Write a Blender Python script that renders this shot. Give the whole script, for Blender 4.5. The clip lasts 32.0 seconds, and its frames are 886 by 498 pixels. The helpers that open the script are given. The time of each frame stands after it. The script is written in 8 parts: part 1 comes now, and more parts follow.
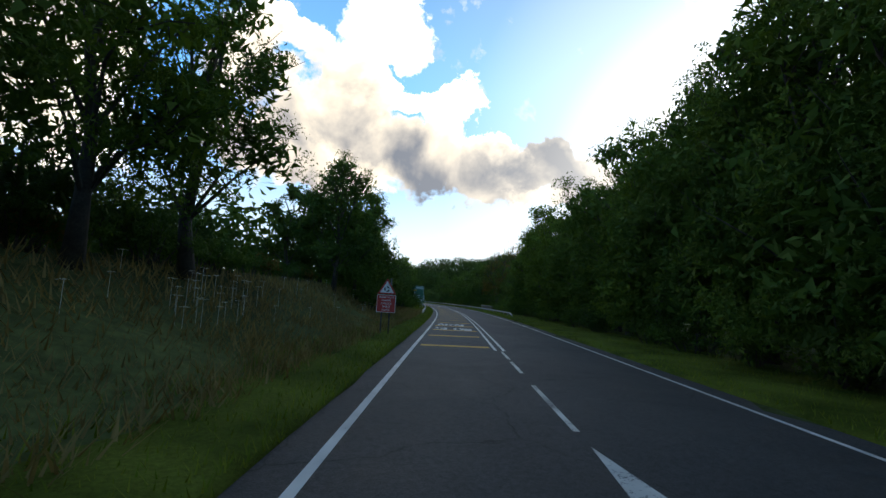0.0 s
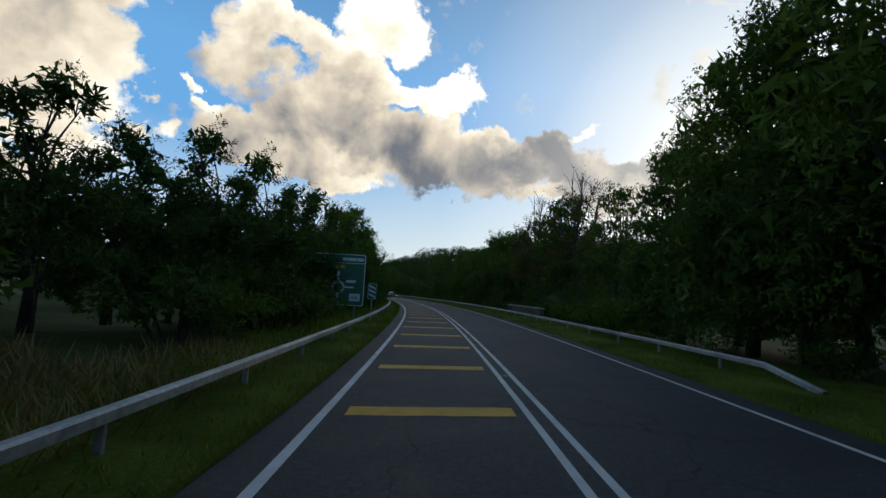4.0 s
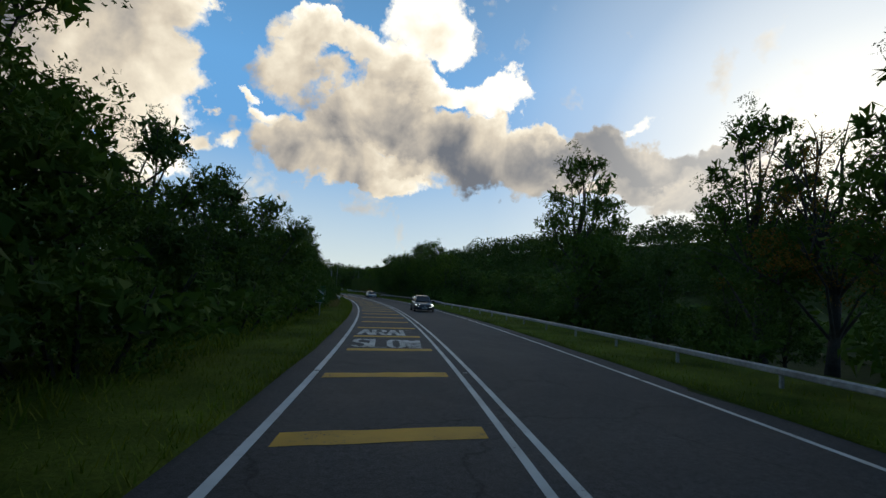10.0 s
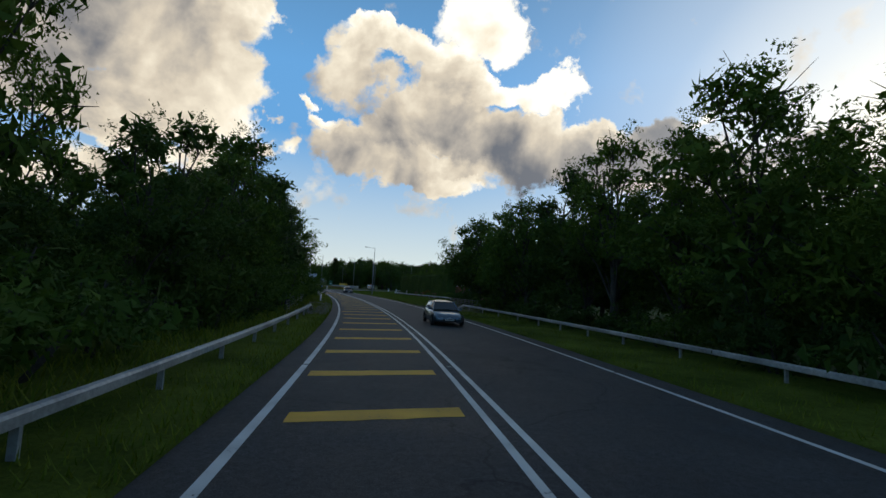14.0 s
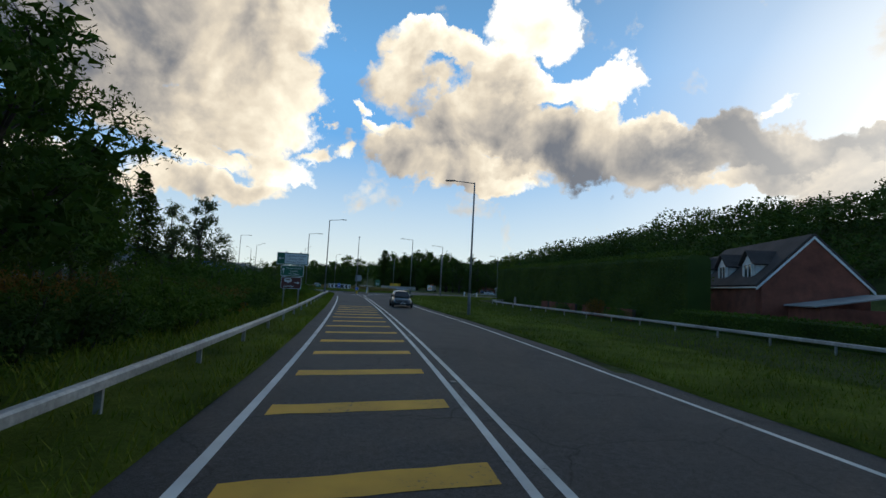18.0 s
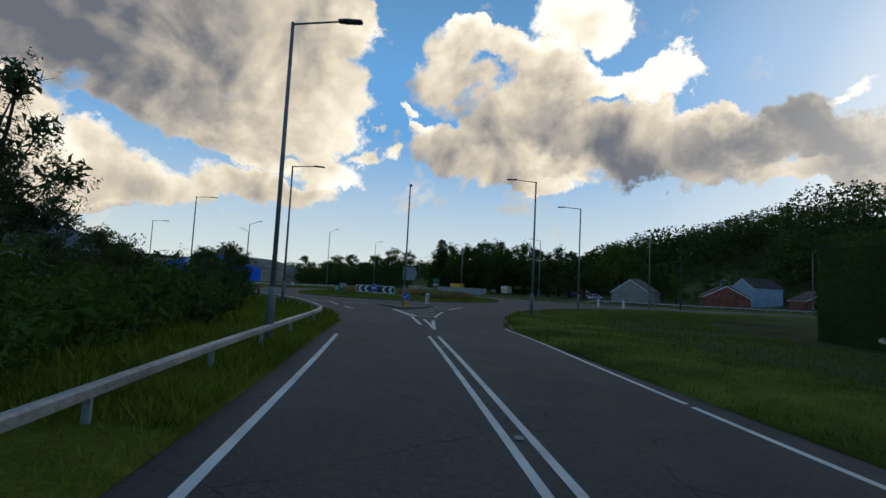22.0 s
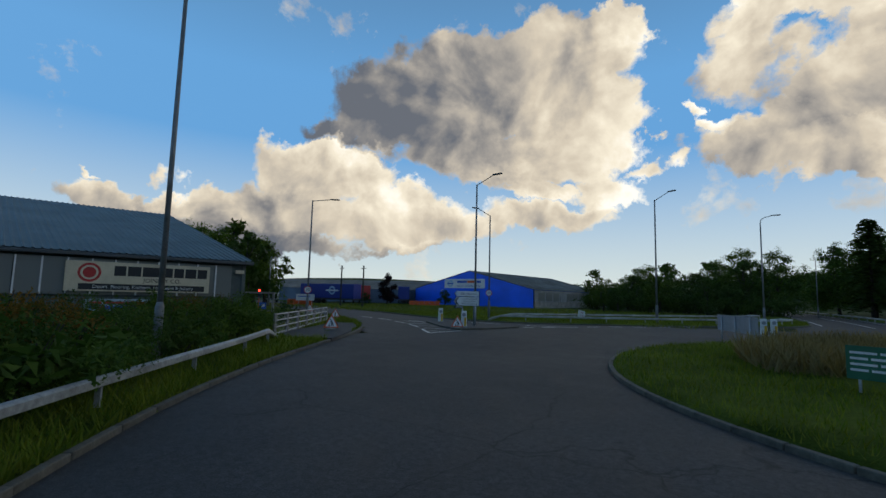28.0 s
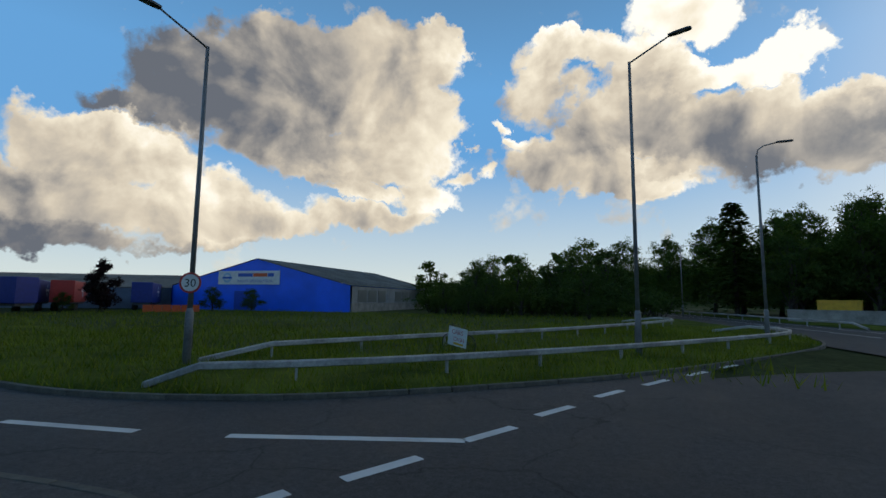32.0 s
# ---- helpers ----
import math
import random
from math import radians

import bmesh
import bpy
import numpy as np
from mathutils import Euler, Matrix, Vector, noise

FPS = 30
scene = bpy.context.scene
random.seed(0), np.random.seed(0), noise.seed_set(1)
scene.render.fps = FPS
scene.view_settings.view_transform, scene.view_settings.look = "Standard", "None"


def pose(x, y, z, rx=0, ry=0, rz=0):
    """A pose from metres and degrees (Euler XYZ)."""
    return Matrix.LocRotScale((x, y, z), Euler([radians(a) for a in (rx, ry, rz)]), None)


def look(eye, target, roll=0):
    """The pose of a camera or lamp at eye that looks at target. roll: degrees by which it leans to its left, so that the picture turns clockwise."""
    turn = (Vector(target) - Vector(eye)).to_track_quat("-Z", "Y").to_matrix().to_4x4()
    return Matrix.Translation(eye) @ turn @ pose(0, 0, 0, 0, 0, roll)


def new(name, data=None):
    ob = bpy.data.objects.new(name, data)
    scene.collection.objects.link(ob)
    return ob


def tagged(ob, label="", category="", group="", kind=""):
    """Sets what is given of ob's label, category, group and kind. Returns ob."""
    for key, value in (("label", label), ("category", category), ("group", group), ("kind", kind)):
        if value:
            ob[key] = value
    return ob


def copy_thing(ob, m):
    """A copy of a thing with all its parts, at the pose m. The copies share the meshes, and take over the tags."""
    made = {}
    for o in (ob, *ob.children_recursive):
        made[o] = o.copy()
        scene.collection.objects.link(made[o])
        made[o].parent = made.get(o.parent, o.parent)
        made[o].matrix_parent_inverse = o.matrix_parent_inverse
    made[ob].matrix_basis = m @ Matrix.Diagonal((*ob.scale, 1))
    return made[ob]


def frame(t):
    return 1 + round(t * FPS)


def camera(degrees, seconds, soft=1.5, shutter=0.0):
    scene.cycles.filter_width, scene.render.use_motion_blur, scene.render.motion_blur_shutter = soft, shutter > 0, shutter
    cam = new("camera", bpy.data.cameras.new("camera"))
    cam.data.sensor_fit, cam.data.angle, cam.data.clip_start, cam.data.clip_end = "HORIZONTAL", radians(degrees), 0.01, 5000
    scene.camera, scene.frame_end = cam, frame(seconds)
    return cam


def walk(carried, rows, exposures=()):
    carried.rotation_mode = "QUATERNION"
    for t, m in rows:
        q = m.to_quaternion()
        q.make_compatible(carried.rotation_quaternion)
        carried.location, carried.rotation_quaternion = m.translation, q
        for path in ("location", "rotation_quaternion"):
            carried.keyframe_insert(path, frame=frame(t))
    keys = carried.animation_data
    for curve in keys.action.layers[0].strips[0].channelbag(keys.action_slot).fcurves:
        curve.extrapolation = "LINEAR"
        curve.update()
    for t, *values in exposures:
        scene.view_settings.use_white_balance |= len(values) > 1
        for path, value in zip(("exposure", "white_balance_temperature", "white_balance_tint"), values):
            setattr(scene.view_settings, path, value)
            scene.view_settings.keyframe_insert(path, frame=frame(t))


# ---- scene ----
# ---- camera: a van's windscreen height, 2.1 m over the road ----
cam = camera(87.4, 32.0)
PATH = [
    (0, (-51.92, -299.50, 2.1), (-48.40, -290.20, 3.17), 3.4),
    (0.5, (-49.60, -293.48, 2.1), (-46.02, -284.21, 3.18), 3.5),
    (1, (-46.92, -287.18, 2.1), (-43.30, -277.92, 3.15), 3.5),
    (1.5, (-44.08, -280.62, 2.1), (-40.47, -271.36, 3.17), 3.5),
    (2, (-41.25, -273.76, 2.1), (-37.64, -264.49, 3.15), 3.4),
    (2.5, (-38.28, -266.65, 2.1), (-34.67, -257.38, 3.13), 3.5),
    (3, (-35.30, -259.32, 2.1), (-31.70, -250.04, 3.10), 3.4),
    (3.5, (-32.39, -251.87, 2.1), (-28.79, -242.59, 3.07), 3.3),
    (5.5, (-21.23, -222.19, 2.1), (-17.86, -212.82, 2.98), 2.5),
    (6, (-18.85, -214.65, 2.1), (-15.53, -205.25, 2.95), 2.7),
    (6.5, (-16.46, -206.98, 2.1), (-13.22, -197.56, 2.95), 2.8),
    (7, (-14.08, -199.16, 2.1), (-10.92, -189.71, 2.98), 2.8),
    (7.5, (-11.69, -191.18, 2.1), (-8.62, -181.71, 2.98), 2.8),
    (8, (-9.50, -183.10, 2.1), (-6.52, -173.59, 2.99), 2.6),
    (8.5, (-7.41, -174.97, 2.1), (-4.52, -165.43, 3.00), 2.7),
    (9, (-5.43, -166.72, 2.1), (-2.65, -157.16, 3.03), 2.7),
    (9.5, (-3.64, -158.21, 2.1), (-0.97, -148.62, 3.01), 2.7),
    (10, (-1.91, -149.51, 2.1), (0.66, -139.89, 3.01), 2.8),
    (10.5, (-0.38, -140.70, 2.1), (2.06, -131.04, 3.01), 3.0),
    (11, (0.88, -131.87, 2.1), (3.18, -122.18, 2.99), 3.1),
    (11.5, (1.97, -123.17, 2.1), (4.13, -113.45, 2.98), 3.0),
    (12, (2.89, -114.40, 2.1), (4.90, -104.64, 2.98), 3.1),
    (12.5, (3.73, -105.39, 2.1), (5.58, -95.60, 2.93), 3.1),
    (13, (4.34, -96.25, 2.1), (6.04, -86.43, 2.90), 3.2),
    (13.5, (4.79, -87.30, 2.1), (6.36, -77.46, 2.93), 3.2),
    (14, (5.10, -78.66, 2.1), (6.53, -68.80, 2.96), 3.0),
    (14.5, (5.17, -70.29, 2.1), (6.45, -60.41, 2.97), 2.8),
    (16.5, (3.67, -36.95, 2.1), (4.40, -27.01, 2.96), 2.9),
    (17, (3.15, -28.85, 2.1), (3.73, -18.90, 2.97), 3.0),
    (17.5, (2.53, -21.01, 2.1), (2.97, -11.05, 2.92), 2.9),
    (18, (1.71, -13.74, 2.1), (2.02, -3.77, 2.91), 3.0),
    (18.5, (0.83, -6.79, 2.1), (0.98, 3.18, 2.89), 3.5),
    (19, (-0.11, -0.01, 2.1), (-0.11, 9.95, 2.88), 3.8),
    (19.5, (-0.97, 6.44, 2.1), (-1.12, 16.41, 2.88), 3.6),
    (20, (-1.86, 12.37, 2.1), (-2.16, 22.34, 2.88), 3.6),
    (20.5, (-2.78, 18.01, 2.1), (-3.20, 27.98, 2.88), 3.3),
    (21, (-3.70, 23.67, 2.1), (-4.23, 33.63, 2.86), 3.0),
    (21.5, (-4.65, 29.24, 2.1), (-5.27, 39.19, 2.85), 3.0),
    (22, (-5.53, 34.41, 2.1), (-6.24, 44.36, 2.85), 2.9),
    (22.5, (-6.38, 39.40, 2.1), (-7.18, 49.34, 2.84), 3.1),
    (23, (-7.18, 44.14, 2.1), (-8.09, 54.07, 2.85), 3.0),
    (23.5, (-7.92, 48.70, 2.1), (-8.90, 58.63, 2.86), 2.9),
    (24, (-8.74, 53.05, 2.1), (-9.82, 62.97, 2.87), 2.7),
    (24.5, (-9.69, 57.14, 2.1), (-10.92, 67.03, 2.89), 2.6),
    (26.5, (-16.48, 71.42, 2.1), (-19.84, 80.80, 3.01), 2.0),
    (27, (-18.74, 74.62, 2.1), (-22.94, 83.65, 3.02), 1.9),
    (27.5, (-21.27, 77.56, 2.1), (-26.46, 86.05, 3.06), 1.7),
    (28, (-24.19, 80.47, 2.1), (-30.35, 88.29, 3.11), 1.4),
    (28.5, (-27.10, 83.18, 2.1), (-33.92, 90.42, 3.13), 1.1),
    (29, (-29.83, 85.88, 2.1), (-36.83, 92.94, 3.13), 1.0),
    (29.5, (-32.31, 88.86, 2.1), (-39.20, 96.04, 3.11), 1.0),
    (30, (-34.36, 92.12, 2.1), (-40.94, 99.58, 3.10), 0.9),
    (30.5, (-35.87, 95.62, 2.1), (-41.78, 103.62, 3.12), 0.9),
    (31, (-36.85, 99.26, 2.1), (-41.89, 107.83, 3.13), 0.9),
    (31.5, (-37.18, 103.08, 2.1), (-41.18, 112.18, 3.15), 0.7),
    (32, (-36.90, 106.79, 2.1), (-39.72, 116.32, 3.17), 0.6),
]
walk(cam, [(t, look(eye, target, roll)) for t, eye, target, roll in PATH],
     [(0.0, 0.9), (0.5, 0.7), (1.0, 0.5), (1.6, 0.32), (3.0, 0.28), (5.0, 0.08), (14.5, 0.08), (16.0, 0.4), (17.2, 0.5), (18.2, 0.18), (20.0, 0.05), (32.0, 0.0)])

# ---- world: low evening sky with broken cloud, the sun hidden behind the wooded ridge ----
SUN_AZ, SUN_EL = -58.0, 5.0          # degrees left of +y, degrees up


def toward(az, el):
    a, e = radians(az), radians(el)
    return Vector((-math.sin(a) * math.cos(e), math.cos(a) * math.cos(e), math.sin(e)))


class Nodes:
    """Short hand for shader node trees."""

    def __init__(self, tree):
        self.tree = tree
        tree.nodes.clear()

    def add(self, kind, **sets):
        n = self.tree.nodes.new(kind)
        for k, v in sets.items():
            n.inputs[k].default_value = v
        return n

    def link(self, a, b):
        self.tree.links.new(a, b)

    def math(self, op, a, b=0.0, clamp=False):
        n = self.tree.nodes.new("ShaderNodeMath")
        n.operation, n.use_clamp = op, clamp
        for i, v in enumerate((a, b)):
            if isinstance(v, (int, float)):
                n.inputs[i].default_value = v
            else:
                self.link(v, n.inputs[i])
        return n.outputs[0]

    def ramp(self, fac, *stops):
        n = self.tree.nodes.new("ShaderNodeValToRGB")
        e = n.color_ramp.elements
        while len(e) < len(stops):
            e.new(0.5)
        for q, (p, c) in zip(e, stops):
            q.position = p
            q.color = (*c, 1) if len(c) == 3 else c
        self.link(fac, n.inputs[0])
        return n.outputs[0]

    def mix(self, fac, a, b, mode="MIX"):
        n = self.tree.nodes.new("ShaderNodeMix")
        n.data_type, n.blend_type = "RGBA", mode
        for i, v in ((0, fac), (6, a), (7, b)):
            if isinstance(v, (int, float)):
                n.inputs[i].default_value = v
            elif isinstance(v, tuple):
                n.inputs[i].default_value = (*v, 1)
            else:
                self.link(v, n.inputs[i])
        return n.outputs[2]

    def noise(self, vec, scale, detail=5.0, rough=0.55, distort=0.0):
        n = self.add("ShaderNodeTexNoise", Scale=scale, Detail=detail, Roughness=rough, Distortion=distort)
        if vec is not None:
            self.link(vec, n.inputs["Vector"])
        return n.outputs["Fac"]


# cloud heaps: azimuth, elevation, half width, half height in degrees, strength, brightness
CLOUD_HEAP = ((45.4, 20.9, 6.9, 4.4, 0.9, -0.45), (38.2, 22.5, 15.4, 7.3, 1, -0.32), (31.8, 27.2, 13.0, 5.8, 1, -0.05), (22.7, 27.2, 9.3, 6.7, 1, 0.16),
    (19.4, 19.9, 7.7, 5.7, 1, 0.16), (32.4, 17.3, 13.9, 4.2, 1, -0.16), (17.0, 29.4, 3.7, 3.0, 0.9, 0.14), (17.3, 13.4, 5.3, 2.8, 0.9, 0.26),
    (13.0, 15.9, 3.0, 1.7, 0.7, 0.12), (26.8, 13.5, 6.2, 1.7, 0.8, 0.14), (24.7, 22.5, 9.3, 6.4, 1, 0.12))
CLOUD_BANK = ((52.0, 14.5, 9.5, 4.4, 1, 0.22), (53.8, 10.0, 11.5, 3.4, 1, 0.02), (43.5, 9.5, 13.0, 4.7, 1, 0.28), (59.3, 6.3, 13.5, 2.2, 0.9, -0.3),
    (64.0, 9.2, 5.2, 2.4, 0.9, -0.02), (37.2, 8.7, 7.6, 3.0, 0.95, 0.1), (26.1, 9.6, 8.8, 2.8, 0.95, 0.18), (20.8, 10.5, 4.0, 1.4, 0.7, 0.22),
    (74.0, 9.5, 5.3, 2.2, 0.9, 0.1), (68.4, 13.0, 2.2, 1.4, 0.5, 0.25), (76.7, 11.7, 1.3, 0.4, 0.5, 0.2), (52.3, 19.5, 5.8, 1.7, 0.55, -0.4),
    (70.2, 9.2, 6.4, 2.3, 1, 0.12), (64.8, 7.4, 6.0, 2.0, 0.95, 0.0), (72.0, 6.0, 9.0, 2.2, 0.95, -0.22), (48.2, 5.5, 12.3, 0.9, 0.5, -0.15))
CLOUD_TOWERS = ((4.6, 24.8, 4.6, 5.7, 0.62, -0.02), (1.9, 28.6, 4.5, 2.2, 0.9, 0.22), (-4.2, 27.8, 5.4, 2.8, 0.9, 0.25), (7.3, 19.3, 2.3, 1.4, 0.8, 0.3),
    (2.6, 16.8, 9.1, 4.3, 1, -0.06), (-6.1, 21.4, 10.1, 6.2, 1, -0.05), (-8.3, 25.9, 6.2, 2.6, 0.9, 0.22), (-11.6, 31.0, 7.6, 4.6, 1, 0.6),
    (-20.7, 23.8, 5.3, 3.2, 1, 0.6), (-14.2, 24.1, 7.0, 2.3, 0.95, 0.48), (-15.6, 18.0, 10.8, 4.5, 1, -0.14), (-5.5, 14.4, 10.3, 2.9, 0.9, 0.1),
    (-8.8, 12.7, 4.8, 1.9, 0.7, 0.3))
CLOUD_TAIL = ((-23.4, 15.8, 10.8, 4.4, 1, -0.2), (-26.4, 19.1, 4.7, 2.2, 0.9, 0.12), (-31.9, 17.3, 6.1, 3.4, 1, -0.5), (-38.0, 14.8, 8.5, 3.5, 1, -0.42),
    (-47.4, 14.9, 4.0, 1.9, 1, -0.42), (-45.5, 11.9, 7.3, 2.8, 0.95, -0.12), (-51.0, 10.7, 3.6, 2.1, 0.9, 0.06), (-34.5, 12.9, 8.6, 1.7, 0.85, 0.04),
    (-37.4, 19.7, 2.1, 1.4, 0.6, 0.5), (-55.3, 9.6, 2.5, 1.2, 0.6, 0.1))
# each family with the way its lit side looks (right, up)
CLOUDS = [(c, 0.16, -0.12) for c in CLOUD_HEAP] + [(c[:5] + (c[5] - 0.10,), 0.14, 0.16) for c in CLOUD_BANK] + [(c, 0.06, 0.24) for c in CLOUD_TOWERS] + [(c, 0.0, 0.22) for c in CLOUD_TAIL]
world = bpy.data.worlds.new("evening_sky")
scene.world = world
world.use_nodes = True
N = Nodes(world.node_tree)
coord = N.add("ShaderNodeTexCoord").outputs["Generated"]
sky = N.add("ShaderNodeTexSky")
sky.sky_type, sky.sun_disc = "NISHITA", False
sky.sun_elevation, sky.sun_rotation = radians(SUN_EL + 6), radians(-SUN_AZ)
sky.air_density, sky.dust_density, sky.ozone_density = 1.0, 1.5, 2.5
sep = N.add("ShaderNodeSeparateXYZ")
N.link(coord, sep.inputs[0])
# a little wander of the heaps' outlines
wob = N.add("ShaderNodeTexNoise", Scale=8.0, Detail=8.0, Roughness=0.6)
N.link(coord, wob.inputs["Vector"])
off = N.add("ShaderNodeVectorMath")
off.operation = "MULTIPLY_ADD"
N.link(wob.outputs["Color"], off.inputs[0])
off.inputs[1].default_value, off.inputs[2].default_value = (0.20, 0.20, 0.20), (-0.10, -0.10, -0.10)
moved = N.add("ShaderNodeVectorMath")
N.link(coord, moved.inputs[0]), N.link(off.outputs[0], moved.inputs[1])
split = N.add("ShaderNodeSeparateXYZ")
N.link(moved.outputs[0], split.inputs[0])
turn_ = N.math("ARCTAN2", N.math("MULTIPLY", split.outputs[0], -1.0), split.outputs[1])
rise_ = N.math("ARCSINE", split.outputs[2])
place = N.add("ShaderNodeCombineXYZ")
N.link(turn_, place.inputs[0]), N.link(rise_, place.inputs[1])
mass, lift, total = None, None, None
for (az, el, wide, high, strong, bright), lit_x, lit_y in CLOUDS:
    q = N.add("ShaderNodeVectorMath")
    q.operation = "MULTIPLY_ADD"
    N.link(place.outputs[0], q.inputs[0])
    q.inputs[1].default_value = (1 / radians(wide), 1 / radians(high), 0)
    q.inputs[2].default_value = (-az / wide, -el / high, 0)
    r2, tilt = N.add("ShaderNodeVectorMath"), N.add("ShaderNodeVectorMath")
    r2.operation = tilt.operation = "DOT_PRODUCT"
    N.link(q.outputs[0], r2.inputs[0]), N.link(q.outputs[0], r2.inputs[1]), N.link(q.outputs[0], tilt.inputs[0])
    tilt.inputs[1].default_value = (-lit_x, lit_y, 0)
    m = N.math("MULTIPLY", N.math("SUBTRACT", 1.0, r2.outputs["Value"], True), strong)
    lit = N.math("MULTIPLY", N.math("ADD", tilt.outputs["Value"], bright), m)
    mass = m if mass is None else N.math("MAXIMUM", mass, m)
    lift = lit if lift is None else N.math("ADD", lift, lit)
    total = m if total is None else N.math("ADD", total, m)
fine = N.noise(coord, 9.0, 10.0, 0.60, 0.15)
body = N.math("ADD", mass, N.math("MULTIPLY", N.math("SUBTRACT", fine, 0.5), 1.5))
cover = N.ramp(body, (0.15, (0, 0, 0)), (0.27, (0.45, 0.45, 0.45)), (0.42, (1, 1, 1)))
# heaps lit from the sun's side: the difference of the same billows a little way towards the sun
lift = N.math("DIVIDE", lift, N.math("MAXIMUM", total, 0.08))
step = N.add("ShaderNodeVectorMath")
N.link(coord, step.inputs[0])
step.inputs[1].default_value = toward(SUN_AZ, 35) * 0.03
billow = N.math("SUBTRACT", N.noise(coord, 6.0, 6.0, 0.5, 0.3), N.noise(step.outputs[0], 6.0, 6.0, 0.5, 0.3))
shade = N.math("ADD", N.math("ADD", lift, 0.54), N.math("MULTIPLY", billow, 1.7))
shade = N.math("ADD", shade, N.math("MULTIPLY", N.math("SUBTRACT", 0.55, body), 0.22))
tone = N.ramp(shade, (0.06, (1.4, 1.55, 1.85)), (0.20, (2.5, 2.45, 2.45)), (0.36, (4.3, 3.95, 3.5)), (0.56, (6.7, 5.9, 4.7)), (0.80, (9.3, 8.4, 6.7)), (1.0, (11.2, 10.7, 9.5)))
# the glare of the low sun whitens the sky about it
glow = N.add("ShaderNodeVectorMath")
glow.operation = "DOT_PRODUCT"
N.link(coord, glow.inputs[0])
glow.inputs[1].default_value = toward(SUN_AZ, SUN_EL + 5)
near = N.ramp(glow.outputs["Value"], (0.66, (0, 0, 0)), (0.80, (0.07, 0.07, 0.07)), (0.90, (0.26, 0.26, 0.26)), (0.96, (0.6, 0.6, 0.6)), (0.995, (1, 1, 1)))
low = N.ramp(sep.outputs[2], (0.0, (1, 1, 1)), (0.08, (0.72, 0.72, 0.72)), (0.30, (0, 0, 0)))
high = N.ramp(sep.outputs[2], (0.42, (0, 0, 0)), (0.80, (1, 1, 1)))
blue = N.mix(N.math("MULTIPLY", low, 0.95), (1.40, 3.9, 7.5), (8.1, 8.7, 7.9))
blue = N.mix(high, blue, (0.75, 1.25, 1.95))
clear = N.mix(0.9, sky.outputs[0], blue)
clear = N.mix(near, clear, (12.0, 11.5, 10.0))
tone = N.mix(N.math("MULTIPLY", near, 0.45), tone, (12.0, 11.4, 10.2))
both = N.mix(cover, clear, tone)
ground = N.math("LESS_THAN", sep.outputs[2], -0.02)
both = N.mix(ground, both, (0.35, 0.4, 0.3))
back = N.add("ShaderNodeBackground", Strength=0.1)
N.link(both, back.inputs[0])
out = N.add("ShaderNodeOutputWorld")
N.link(back.outputs[0], out.inputs[0])

sun = new("sun", bpy.data.lights.new("sun", "SUN"))
sun.data.energy, sun.data.angle, sun.data.color = 0.8, radians(10), (1.0, 0.86, 0.68)
sun.matrix_world = look(toward(SUN_AZ, SUN_EL) * 400, (0, 0, 0))


# ---- materials ----
def material(name, base, rough=0.8, metal=0.0, spread=0.25, grain=30.0, broad=1.2, bump=0.25, tint=None, island=0.0, spec=0.5, each=0.0, dist=0.01, coords="Object"):
    """A procedural surface: base colour, broken up at two scales, with fine relief."""
    mat = bpy.data.materials.new(name)
    mat.use_nodes = True
    n = Nodes(mat.node_tree)
    at = n.add("ShaderNodeTexCoord").outputs[coords] if coords != "World" else n.add("ShaderNodeNewGeometry").outputs["Position"]
    a = n.noise(at, broad, 4.0, 0.6)
    b = n.noise(at, grain, 6.0, 0.65)
    dark = tuple(c * (1 - spread) for c in base)
    light = tuple(min(1.0, c * (1 + spread)) for c in (tint or base))
    col = n.mix(n.ramp(a, (0.32, (0, 0, 0)), (0.68, (1, 1, 1))), dark, light)
    fine = n.ramp(b, (0.3, (1 - spread,) * 3), (0.7, (1 + spread * 0.5,) * 3))
    col = n.mix(1.0, col, fine, "MULTIPLY")
    if each or island:
        pick = n.add("ShaderNodeObjectInfo").outputs["Random"] if each else n.add("ShaderNodeNewGeometry").outputs["Random Per Island"]
        k = each or island
        col = n.mix(1.0, col, n.ramp(pick, (0.0, (1 - k, 1 - k, 1 - k)), (1.0, (1 + k, 1 + k * 0.9, 1 + k * 0.6))), "MULTIPLY")
    bsdf = n.add("ShaderNodeBsdfPrincipled", Metallic=metal)
    bsdf.inputs["Specular IOR Level"].default_value = spec
    n.link(col, bsdf.inputs["Base Color"])
    n.link(n.math("ADD", n.math("MULTIPLY", n.math("SUBTRACT", b, 0.5), 0.25), rough, True), bsdf.inputs["Roughness"])
    if bump:
        bp = n.add("ShaderNodeBump", Strength=bump, Distance=dist)
        n.link(b, bp.inputs["Height"])
        n.link(bp.outputs[0], bsdf.inputs["Normal"])
    o = n.add("ShaderNodeOutputMaterial")
    n.link(bsdf.outputs[0], o.inputs[0])
    return mat


